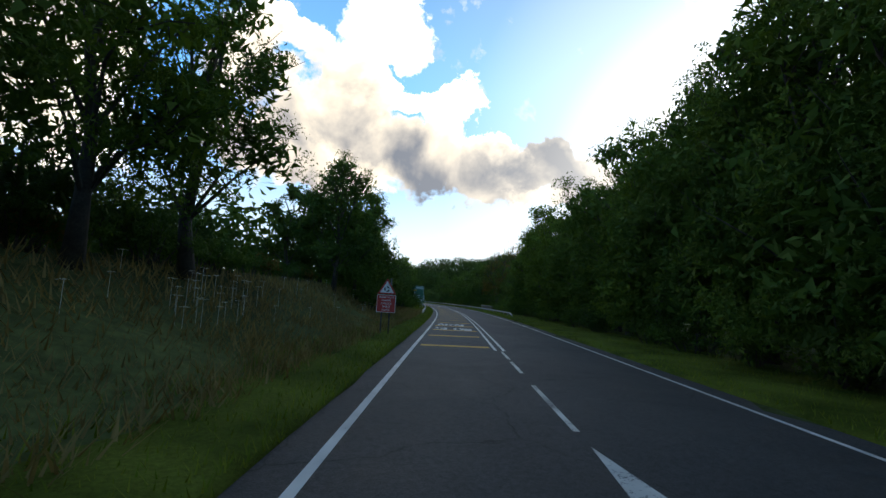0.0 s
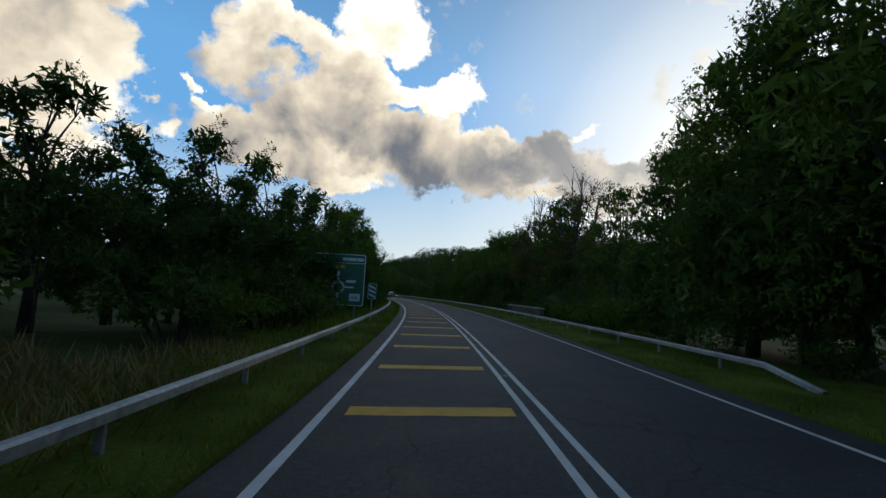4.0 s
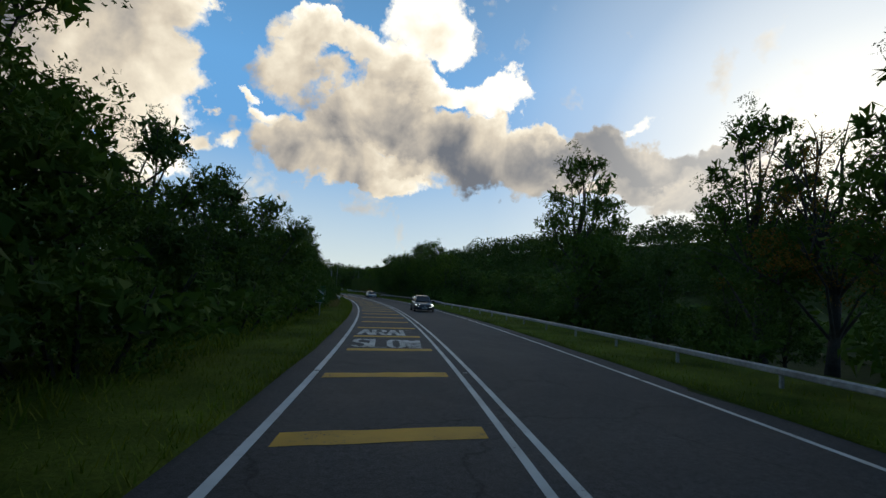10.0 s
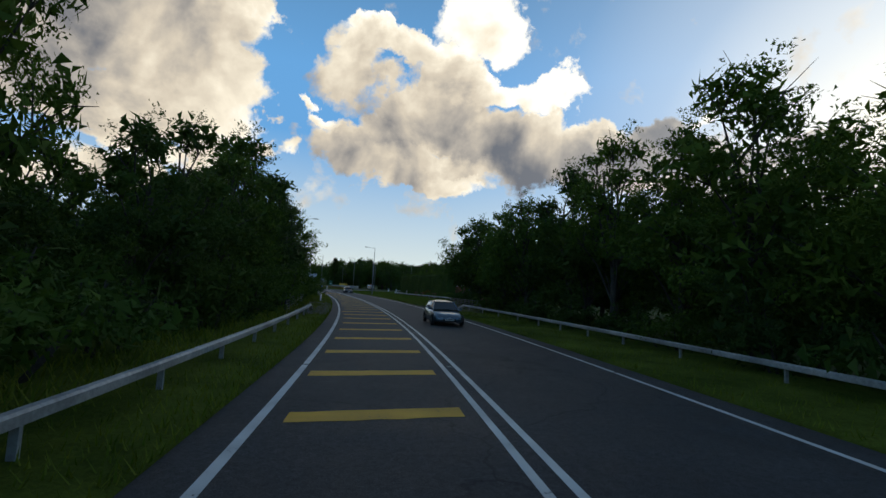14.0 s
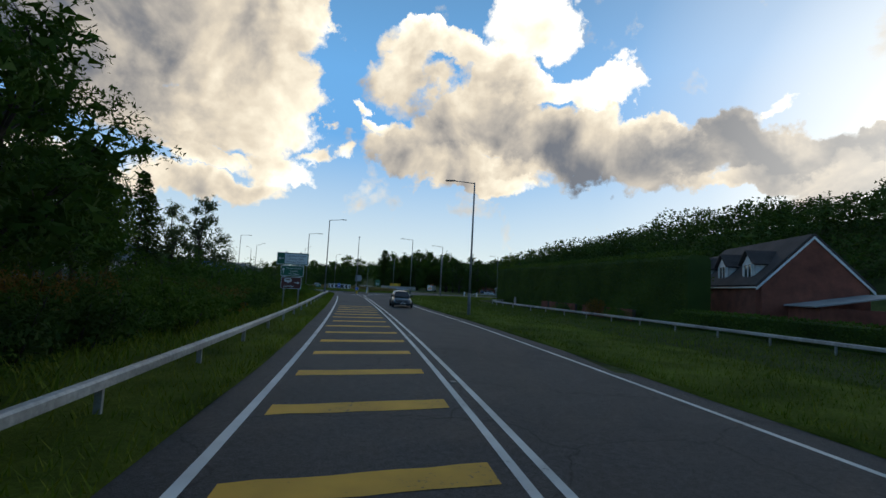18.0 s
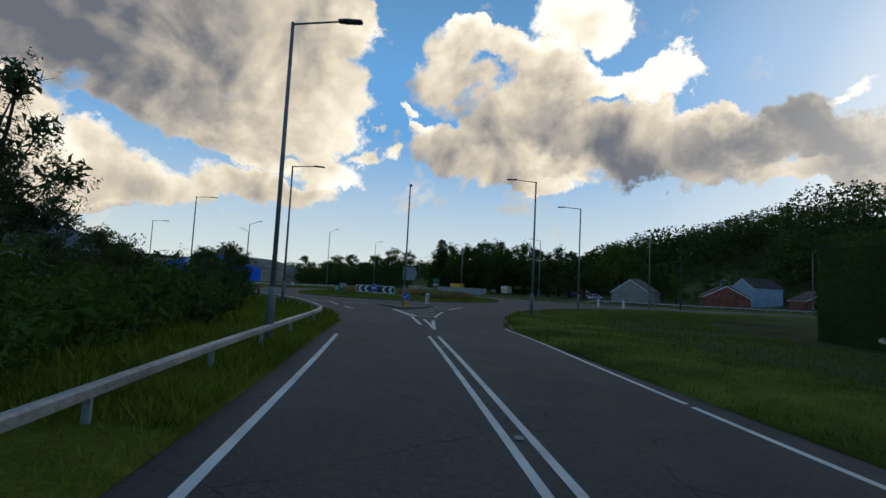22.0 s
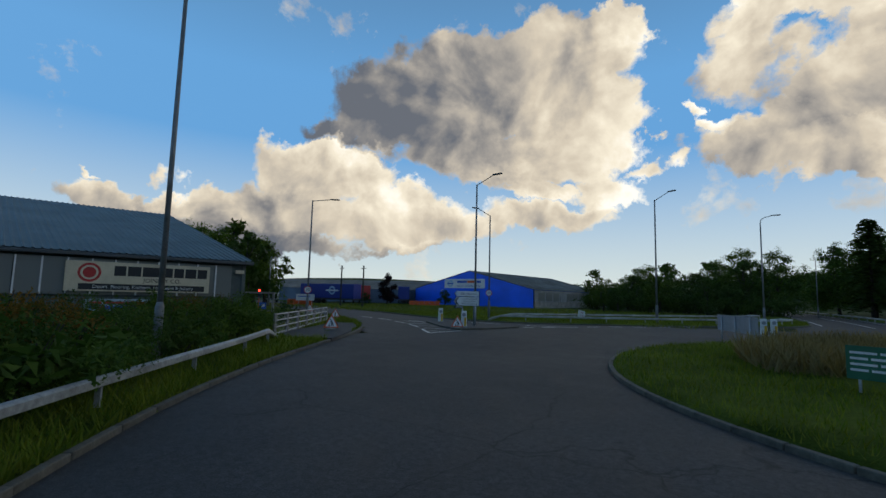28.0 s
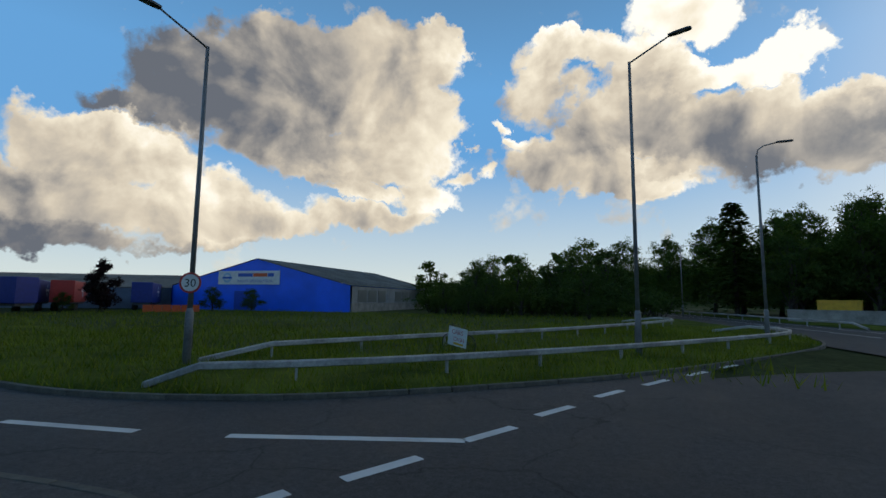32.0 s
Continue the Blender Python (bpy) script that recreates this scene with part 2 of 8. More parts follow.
def leaf_material(name, base, tint, back):
    """Thin leaves: diffuse with some light let through."""
    mat = bpy.data.materials.new(name)
    mat.use_nodes = True
    n = Nodes(mat.node_tree)
    rnd = n.add("ShaderNodeNewGeometry").outputs["Random Per Island"]
    obj = n.add("ShaderNodeObjectInfo").outputs["Random"]
    pos = n.add("ShaderNodeTexCoord").outputs["Object"]
    patch = n.noise(pos, 0.35, 3.0)
    col = n.mix(rnd, base, tint)
    col = n.mix(1.0, col, n.ramp(patch, (0.3, (0.7, 0.72, 0.7)), (0.7, (1.25, 1.2, 1.0))), "MULTIPLY")
    col = n.mix(1.0, col, n.ramp(obj, (0.0, (0.75, 0.8, 0.8)), (0.5, (1, 1, 1)), (1.0, (1.25, 1.15, 0.85))), "MULTIPLY")
    d = n.add("ShaderNodeBsdfPrincipled", Roughness=0.75)
    d.inputs["Specular IOR Level"].default_value = 0.12
    t = n.add("ShaderNodeBsdfTranslucent")
    n.link(col, d.inputs["Base Color"])
    n.link(n.mix(1.0, col, back, "MULTIPLY"), t.inputs[0])
    m = n.add("ShaderNodeMixShader", Fac=0.3)
    n.link(d.outputs[0], m.inputs[1]), n.link(t.outputs[0], m.inputs[2])
    o = n.add("ShaderNodeOutputMaterial")
    n.link(m.outputs[0], o.inputs[0])
    return mat


def asphalt_material(name, base, worn):
    """Rolled asphalt: stone chips, polished wheel tracks as long streaks, patches and hairline cracks."""
    mat = bpy.data.materials.new(name)
    mat.use_nodes = True
    n = Nodes(mat.node_tree)
    pos = n.add("ShaderNodeNewGeometry").outputs["Position"]
    big = n.noise(pos, 0.13, 4.0, 0.6)
    mid = n.noise(pos, 1.1, 5.0, 0.65, 0.4)
    chip = n.add("ShaderNodeTexVoronoi", Scale=70.0)
    n.link(pos, chip.inputs["Vector"])
    col = n.mix(n.ramp(big, (0.35, (0, 0, 0)), (0.65, (1, 1, 1))), base, worn)
    col = n.mix(1.0, col, n.ramp(mid, (0.3, (0.72,) * 3), (0.7, (1.24,) * 3)), "MULTIPLY")
    coarse = n.noise(pos, 9.0, 6.0, 0.75)
    col = n.mix(1.0, col, n.ramp(coarse, (0.35, (0.72,) * 3), (0.65, (1.3,) * 3)), "MULTIPLY")
    col = n.mix(1.0, col, n.ramp(chip.outputs["Color"], (0.1, (0.68,) * 3), (0.9, (1.4,) * 3)), "MULTIPLY")
    crack = n.add("ShaderNodeTexVoronoi", Scale=0.22)
    crack.feature = "DISTANCE_TO_EDGE"
    warp = n.add("ShaderNodeVectorMath")
    wn = n.add("ShaderNodeTexNoise", Scale=0.9, Detail=4.0)
    n.link(pos, wn.inputs["Vector"]), n.link(pos, warp.inputs[0]), n.link(wn.outputs["Color"], warp.inputs[1])
    n.link(warp.outputs[0], crack.inputs["Vector"])
    line = n.ramp(crack.outputs["Distance"], (0.0, (0.45,) * 3), (0.006, (1, 1, 1)))
    col = n.mix(1.0, col, line, "MULTIPLY")
    bsdf = n.add("ShaderNodeBsdfPrincipled")
    bsdf.inputs["Specular IOR Level"].default_value = 0.25
    n.link(col, bsdf.inputs["Base Color"])
    n.link(n.ramp(mid, (0.3, (0.62,) * 3), (0.7, (0.85,) * 3)), bsdf.inputs["Roughness"])
    bp = n.add("ShaderNodeBump", Strength=0.5, Distance=0.006)
    n.link(chip.outputs["Distance"], bp.inputs["Height"])
    n.link(bp.outputs[0], bsdf.inputs["Normal"])
    o = n.add("ShaderNodeOutputMaterial")
    n.link(bsdf.outputs[0], o.inputs[0])
    return mat


def paint_material(name, base, under, worn=0.42):
    """Road paint, worn through to the asphalt in flecks and tyre streaks."""
    mat = bpy.data.materials.new(name)
    mat.use_nodes = True
    n = Nodes(mat.node_tree)
    pos = n.add("ShaderNodeNewGeometry").outputs["Position"]
    a, b = n.noise(pos, 14.0, 8.0, 0.75), n.noise(pos, 0.9, 3.0)
    hole = n.math("ADD", n.math("MULTIPLY", a, 0.75), n.math("MULTIPLY", b, 0.35))
    col = n.mix(n.ramp(hole, (worn, (0, 0, 0)), (worn + 0.06, (1, 1, 1))), under, base)
    col = n.mix(1.0, col, n.ramp(b, (0.3, (0.72,) * 3), (0.7, (1.05,) * 3)), "MULTIPLY")
    bsdf = n.add("ShaderNodeBsdfPrincipled", Roughness=0.7)
    n.link(col, bsdf.inputs["Base Color"])
    bp = n.add("ShaderNodeBump", Strength=0.3, Distance=0.004)
    n.link(a, bp.inputs["Height"]), n.link(bp.outputs[0], bsdf.inputs["Normal"])
    o = n.add("ShaderNodeOutputMaterial")
    n.link(bsdf.outputs[0], o.inputs[0])
    return mat


def glass_material(name, base, rough=0.05):
    mat = bpy.data.materials.new(name)
    mat.use_nodes = True
    b = mat.node_tree.nodes["Principled BSDF"]
    b.inputs["Base Color"].default_value = (*base, 1)
    b.inputs["Roughness"].default_value = rough
    b.inputs["Specular IOR Level"].default_value = 0.8
    return mat


def glow_material(name, colour, strength):
    mat = bpy.data.materials.new(name)
    mat.use_nodes = True
    b = mat.node_tree.nodes["Principled BSDF"]
    b.inputs["Base Color"].default_value = (*colour, 1)
    b.inputs["Emission Color"].default_value = (*colour, 1)
    b.inputs["Emission Strength"].default_value = strength
    return mat


ASPHALT = asphalt_material("asphalt", (0.036, 0.036, 0.037), (0.056, 0.054, 0.053))
ASPHALT_OLD = asphalt_material("asphalt_old", (0.050, 0.047, 0.046), (0.072, 0.066, 0.063))
WHITE_LINE = paint_material("white_road_paint", (0.66, 0.66, 0.64), (0.09, 0.09, 0.09), 0.38)
WHITE_WORN = paint_material("worn_white_road_paint", (0.58, 0.58, 0.56), (0.08, 0.08, 0.085), 0.47)
YELLOW_LINE = paint_material("yellow_road_paint", (0.68, 0.36, 0.02), (0.10, 0.085, 0.06), 0.40)
GRASS = material("grass_turf", (0.072, 0.112, 0.014), 0.95, spread=0.4, grain=14.0, broad=0.35, bump=0.8, tint=(0.105, 0.128, 0.020), dist=0.08, coords="World", spec=0.04)
GRASS_DRY = material("dry_grass_turf", (0.115, 0.095, 0.045), 0.95, spread=0.45, grain=9.0, broad=0.4, bump=0.8, tint=(0.14, 0.12, 0.05), dist=0.05, coords="World", spec=0.04)
SOIL = material("field_ground", (0.045, 0.065, 0.022), 0.95, spread=0.5, grain=3.0, broad=0.05, bump=0.6, tint=(0.07, 0.085, 0.03), dist=0.1, coords="World", spec=0.04)
BLADE = leaf_material("grass_blades", (0.080, 0.135, 0.013), (0.180, 0.205, 0.032), (0.9, 1.0, 0.5))
BLADE_DRY = leaf_material("dry_grass_blades", (0.15, 0.125, 0.065), (0.24, 0.20, 0.11), (1.0, 0.9, 0.6))
KERB = material("concrete_kerb", (0.115, 0.105, 0.085), 0.9, spread=0.35, grain=18.0, broad=1.5, bump=0.5, each=0.15)
CONCRETE = material("weathered_concrete", (0.30, 0.28, 0.25), 0.9, spread=0.3, grain=16.0, broad=0.8, bump=0.5)
GALV = material("galvanised_steel", (0.42, 0.44, 0.46), 0.48, 0.75, spread=0.22, grain=14.0, broad=1.0, bump=0.1)
RAIL = material("weathered_galvanised_barrier", (0.40, 0.40, 0.385), 0.6, 0.45, spread=0.35, grain=10.0, broad=0.7, bump=0.15)
STEEL_DARK = material("dark_grey_steel", (0.075, 0.08, 0.085), 0.5, 0.4, spread=0.2, bump=0.1)
POST_GREY = material("grey_painted_column", (0.20, 0.205, 0.21), 0.55, 0.35, spread=0.3, grain=22.0, broad=1.6, bump=0.12)
BARK = material("tree_bark", (0.050, 0.042, 0.034), 0.95, spread=0.45, grain=14.0, broad=2.0, bump=0.9, dist=0.03)
LEAF = leaf_material("broad_leaves", (0.050, 0.092, 0.018), (0.095, 0.145, 0.030), (0.8, 1.0, 0.35))
LEAF_DARK = leaf_material("dark_leaves", (0.042, 0.078, 0.020), (0.078, 0.115, 0.030), (0.8, 1.0, 0.35))
LEAF_GREY = leaf_material("willow_leaves", (0.062, 0.088, 0.045), (0.10, 0.125, 0.065), (0.8, 1.0, 0.5))
LEAF_RUST = leaf_material("rusty_leaves", (0.070, 0.085, 0.020), (0.24, 0.12, 0.03), (1.0, 0.8, 0.35))


# ---- plan ----
# the road's middle line, x as a polynomial of y / 100, and its length s from y = -320
BEND = (-0.1308, -0.1482, 1.6582, -7.4235, -13.4966, 1.686)
_y = np.linspace(-320, 70, 3901)
_x = np.polyval(BEND, _y / 100)
# its small wanderings to either side, every ten metres from y = -300
WANDER = (-0.37, -0.22, -0.09, 0.04, 0.13, 0.18, 0.17, 0.15, 0.13, 0.11, 0.09, 0.05, 0.01, -0.05, -0.10, -0.17, -0.21, -0.23, -0.21, -0.18, -0.10, -0.04, 0.04, 0.13, 0.23, 0.27, 0.24, 0.18, 0.14, 0.11, 0.05, -0.04, -0.10, -0.11, -0.05, 0.05, 0.02, 0.00)
_w = np.interp(_y, np.arange(-300, 71, 10), WANDER)
_x = _x + np.convolve(np.pad(_w, 50, mode="edge"), np.ones(101) / 101, "valid")
_s = np.r_[0, np.cumsum(np.hypot(np.diff(_x), np.diff(_y)))]
S_END = float(_s[-1])


def narrowing(s):
    """How far the right-hand edge has drawn in at s, towards the roundabout."""
    return float(np.interp(s, (300.0, 342.0, 357.0, 372.0, 395.0), (0.0, 0.27, 0.75, 0.80, 0.62)))


HUB, R_IN, R_OUT = Vector((-16.0, 100.2)), 14.0, 24.0


def along(s):
    """The place and the unit way of the middle line at s; straight on past its ends."""
    q = min(max(s, 0.0), S_END)
    i = min(max(int(np.searchsorted(_s, q)), 1), len(_s) - 2)
    way = Vector((_x[i + 1] - _x[i - 1], _y[i + 1] - _y[i - 1])).normalized()
    return Vector((float(np.interp(q, _s, _x)), float(np.interp(q, _s, _y)))) + way * (s - q), way


def road(s, lat, z=0.0):
    p, w = along(s)
    return Vector((p.x + w.y * lat, p.y - w.x * lat, z))


def heading(s):
    """The turn about z, in degrees, of a thing whose +y runs along the road."""
    w = along(s)[1]
    return math.degrees(math.atan2(-w.x, w.y))


def mesh_of(name, verts, faces, mat, smooth=False):
    me = bpy.data.meshes.new(name)
    me.from_pydata([tuple(v) for v in verts], [], [tuple(f) for f in faces])
    for m in mat if isinstance(mat, (list, tuple)) else [mat]:
        me.materials.append(m)
    if smooth:
        me.shade_smooth()
    return me


def structure(name, verts, faces, mat, label, category, smooth=False, kind="structure"):
    return tagged(new(name, mesh_of(name, verts, faces, mat, smooth)), label, category, kind=kind)


def part(name, bm, mat, parent=None, label="", smooth=False):
    """Links a bmesh as one mesh object under a thing or a part."""
    me = bpy.data.meshes.new(name)
    bm.to_mesh(me)
    bm.free()
    for m in mat if isinstance(mat, (list, tuple)) else [mat]:
        me.materials.append(m)
    if smooth:
        me.shade_smooth()
    ob = new(name, me)
    if parent is not None:
        ob.parent = parent
    return tagged(ob, label)


def part_py(name, verts, faces, mat, parent=None, label="", smooth=False):
    ob = new(name, mesh_of(name, verts, faces, mat, smooth))
    if parent is not None:
        ob.parent = parent
    return tagged(ob, label)


def thing(name, m, label, category, group=""):
    ob = new(name)
    ob.matrix_world = m
    return tagged(ob, label, category, group)


def box(bm, x0, y0, z0, x1, y1, z1, bevel=0.0):
    """A box between two corners, its edges rounded by bevel."""
    made = bmesh.ops.create_cube(bm, size=1.0)["verts"]
    bmesh.ops.transform(bm, matrix=Matrix.LocRotScale(((x0 + x1) / 2, (y0 + y1) / 2, (z0 + z1) / 2), None, (x1 - x0, y1 - y0, z1 - z0)), verts=made)
    if bevel:
        edges = list({e for v in made for e in v.link_edges})
        bmesh.ops.bevel(bm, geom=edges, offset=bevel, segments=2, affect="EDGES", profile=0.5)
    return bm


def tube(bm, points, radii, sides=8, cap=True):
    """A round bar through points, with a radius at each."""
    rings = []
    for i, p in enumerate(points):
        p = Vector(p)
        a = Vector(points[max(i - 1, 0)])
        b = Vector(points[min(i + 1, len(points) - 1)])
        w = (b - a).normalized()
        u = w.cross(Vector((0, 0, 1)) if abs(w.z) < 0.9 else Vector((1, 0, 0))).normalized()
        v = w.cross(u)
        r = radii[i] if isinstance(radii, (list, tuple)) else radii
        rings.append([bm.verts.new(p + (u * math.cos(k * 2 * math.pi / sides) + v * math.sin(k * 2 * math.pi / sides)) * r) for k in range(sides)])
    for a, b in zip(rings, rings[1:]):
        for k in range(sides):
            bm.faces.new((a[k], a[(k + 1) % sides], b[(k + 1) % sides], b[k]))
    if cap:
        bm.faces.new(rings[0][::-1]), bm.faces.new(rings[-1])
    return bm


def slab(bm, outline, z0, z1):
    """A flat plate with any outline (x, y), from z0 to z1."""
    lo, hi = [bm.verts.new((x, y, z0)) for x, y in outline], [bm.verts.new((x, y, z1)) for x, y in outline]
    bm.faces.new(hi), bm.faces.new(lo[::-1])
    n = len(outline)
    for i in range(n):
        bm.faces.new((lo[i], lo[(i + 1) % n], hi[(i + 1) % n], hi[i]))
    bmesh.ops.recalc_face_normals(bm, faces=bm.faces)
    return bm


def smooth_line(points, step=1.0):
    """A Catmull-Rom line through plan points, cut into even steps."""
    p = [Vector(q) for q in points]
    p = [p[0] * 2 - p[1]] + p + [p[-1] * 2 - p[-2]]
    out = []
    for i in range(1, len(p) - 2):
        n = max(1, int((p[i + 1] - p[i]).length / step))
        for k in range(n):
            t = k / n
            a, b, c, d = p[i - 1], p[i], p[i + 1], p[i + 2]
            out.append(0.5 * (2 * b + (c - a) * t + (2 * a - 5 * b + 4 * c - d) * t * t + (3 * b - a - 3 * c + d) * t ** 3))
    return out + [p[-2]]


def loft(line, profile):
    """Verts and faces of a profile of (offset to the right, z) swept along a plan line."""
    verts, faces, n = [], [], len(profile)
    for i, p in enumerate(line):
        w = (line[min(i + 1, len(line) - 1)] - line[max(i - 1, 0)]).normalized()
        for o, z in profile:
            verts.append((p.x + w.y * o, p.y - w.x * o, z))
    for i in range(len(line) - 1):
        for k in range(n - 1):
            a = i * n + k
            faces.append((a, a + n, a + n + 1, a + 1))
    return verts, faces


def road_line(s0, s1, lat, step=2.0):
    n = max(1, int((s1 - s0) / step))
    return [road(s0 + (s1 - s0) * i / n, lat).to_2d() for i in range(n + 1)]


# edges of the carriageways, walked so that the grass lies on the left or the right of them
EDGE_W = [road(s, -4.2).to_2d() for s in range(-120, 380, 4)] + [Vector(p) for p in (
    (-12.2, 57.4), (-12.95, 59.6), (-14.5, 63.0), (-16.4, 66.2), (-19.7, 70.7), (-23.9, 75.5), (-28.0, 79.4), (-31.4, 82.3), (-34.0, 84.8),
    (-37.2, 88.6), (-40.4, 93.0), (-43.2, 97.0), (-46.4, 100.6), (-50.0, 103.4), (-55.0, 106.2), (-64.0, 110.2), (-90.0, 121.0), (-130.0, 137.0))]
EDGE_E = [road(s, 5.75 - narrowing(s)).to_2d() for s in range(-120, 372, 4)] + [Vector(p) for p in (
    (-3.6, 57.0), (-3.6, 61.0), (-3.6, 64.4), (-3.0, 68.6), (-1.4, 74.4), (1.4, 80.4), (5.6, 86.2), (11.5, 91.2), (20.0, 95.6), (40.0, 102.5), (90.0, 117.0), (160.0, 137.0))]
EDGE_N = [Vector(p) for p in ((-130.0, 147.0), (-90.0, 130.5), (-66.0, 120.6), (-54.0, 115.8), (-49.9, 114.5), (-46.3, 114.4), (-42.9, 115.4), (-39.8, 117.4), (-35.9, 120.7), (-31.9, 125.2),
    (-28.4, 129.6), (-25.6, 134.0), (-24.2, 139.0), (-24.4, 148.0), (-26.2, 168.0), (-32.0, 215.0), (-52.0, 330.0))]
EDGE_NE = [Vector(p) for p in ((-43.0, 330.0), (-23.6, 215.0), (-17.2, 168.0), (-14.0, 148.0), (-10.5, 136.5), (-4.5, 129.0), (3.5, 122.5), (11.0, 117.5), (22.0, 113.0), (40.0, 113.5), (90.0, 127.0), (160.0, 147.0))]

# ---- ground: one sheet to the horizon, wooded ridge on the sun's side ----


def far_height(x, y):
    """Hills beyond the road: a steep ridge towards the sun, low rises elsewhere."""
    side = x * math.cos(0.35) + (y - 60) * math.sin(0.35)
    h = 0.0
    t = min(max((side - 100) / 110, 0), 1)
    h += (3 * t * t - 2 * t ** 3) * (31 + 6 * math.exp(-((y - 150) / 90.0) ** 2) + 5 * math.sin(y / 95.0) + 3 * math.sin(y / 41.0 + 1)) * min(max(1 - (y - 240) / 340, 0.2), 1)
    t = min(max((y - 300) / 800, 0), 1)
    h += (3 * t * t - 2 * t ** 3) * (30 + 12 * math.sin(x / 210.0 + 1))
    t = min(max((-x - 330) / 900, 0), 1)
    h += (3 * t * t - 2 * t ** 3) * (13 + 4 * math.sin(y / 180.0))
    return h


def land_heights(xs, ys):
    gx, gy = np.meshgrid(xs, ys)
    z = np.full(gx.shape, 0.05)
    q = np.clip(np.searchsorted(_y, gy), 0, len(_y) - 1)
    slope = np.gradient(_x, _y)[q]
    lat = (gx - _x[q] - np.where(gy < -320, (gy + 320) * slope, 0)) / np.sqrt(1 + slope ** 2)
    on_road = (gy < 66) & (np.abs(lat) < 6.0)
    # the bank beside the first stretch
    s = np.interp(gy, _y, _s)
    rise = np.clip((-lat - 6.5) / 7.0, 0, 1)
    rise = rise * rise * (3 - 2 * rise)
    z += rise * 2.9 * np.clip((105 - s) / 35, 0, 1) * (gy < 60)
    # the land falls off beside the road further on
    drop = np.clip((np.abs(lat) - 8.5) / 8.0, 0, 1)
    z -= drop * 1.0 * np.clip((s - 90) / 40, 0, 1) * np.clip((300 - s) / 30, 0, 1) * (gy < 66)
    d = np.hypot(gx - HUB.x, gy - HUB.y)
    low = on_road | (d < R_OUT + 6)
    for edge_a, edge_b, wide in ((Vector((-40, 106)), Vector((-130, 142)), 8), (Vector((-19, 124)), Vector((-20, 168)), 8), (Vector((-20, 168)), Vector((-47, 330)), 8), (Vector((0, 102)), Vector((160, 142)), 9), (Vector((-8.3, 52)), Vector((-11, 80)), 8)):
        w = (edge_b - edge_a)
        t = np.clip(((gx - edge_a.x) * w.x + (gy - edge_a.y) * w.y) / w.length_squared, 0, 1)
        low |= np.hypot(gx - edge_a.x - t * w.x, gy - edge_a.y - t * w.y) < wide
    for j in range(gx.shape[0]):
        for i in range(gx.shape[1]):
            if abs(gx[j, i]) > 70 or gy[j, i] > 290:
                z[j, i] += far_height(gx[j, i], gy[j, i])
    z[low] = -0.16
    return gx, gy, z


def spread_out(lo, hi, step, far, grow=1.25):
    mid, out, d = list(np.arange(lo, hi + 0.1, step)), [], step
    q = hi
    while q < far:
        d *= grow
        q += d
        out.append(q)
    back, d, q = [], step, lo
    while q > -far:
        d *= grow
        q -= d
        back.append(q)
    return np.array(back[::-1] + mid + out)


_gx, _gy, _gz = land_heights(spread_out(-112, 112, 4.0, 2600), spread_out(-332, 240, 4.0, 2600))
nx, ny = _gx.shape[1], _gx.shape[0]
structure("ground", np.c_[_gx.ravel(), _gy.ravel(), _gz.ravel()], [(j * nx + i, j * nx + i + 1, (j + 1) * nx + i + 1, (j + 1) * nx + i) for j in range(ny - 1) for i in range(nx - 1)],
          SOIL, "rough green ground rising to wooded hills", "ground", smooth=True)

# carriageways
v, f = loft(road_line(-120, S_END, 0.0), [(-4.5, -0.012), (-3.6, 0.0), (0.2, 0.02), (4.9, 0.0), (6.05, -0.012)])
ROAD = structure("road", v, f, ASPHALT, "dark grey asphalt two-lane road with worn wheel tracks", "road")
disc = [(HUB.x + 27.5 * math.cos(a * math.pi / 48), HUB.y + 27.5 * math.sin(a * math.pi / 48), -0.012) for a in range(96)]
ROUND = structure("roundabout_road", disc, [tuple(range(96))], ASPHALT, "dark asphalt circulating lane of a roundabout", "road")
for nm, pts, wide in (("road_west", ((-38, 104.5), (-50, 109.3), (-66, 115.6), (-90, 125.6), (-130, 142)), 7.6), ("road_north", ((-18, 120), (-19.2, 140), (-21.5, 168), (-27.8, 215), (-47.5, 330)), 6.5),
                      ("road_east", ((2, 101), (20, 104.2), (40, 108), (90, 122), (160, 142)), 9.0), ("road_flare", ((-8.6, 56), (-9.5, 68), (-11.5, 80)), 9.0)):
    v, f = loft(smooth_line(pts, 3.0), [(-wide, -0.024 if nm != "road_flare" else -0.02), (wide, -0.024 if nm != "road_flare" else -0.02)])
    structure(nm, v, f, ASPHALT_OLD if nm == "road_west" else ASPHALT, "grey asphalt side road at the roundabout", "road")

structure("road_apron", [(x, y, -0.0095) for x, y in ((-54.0, 111.0), (-46.3, 114.2), (-42.9, 115.2), (-39.8, 117.2), (-35.9, 120.5), (-33.0, 123.6), (-35.0, 112.0), (-44.0, 107.0))], [tuple(range(8))[::-1]], ASPHALT, "dark asphalt apron between two arms of the roundabout", "road")


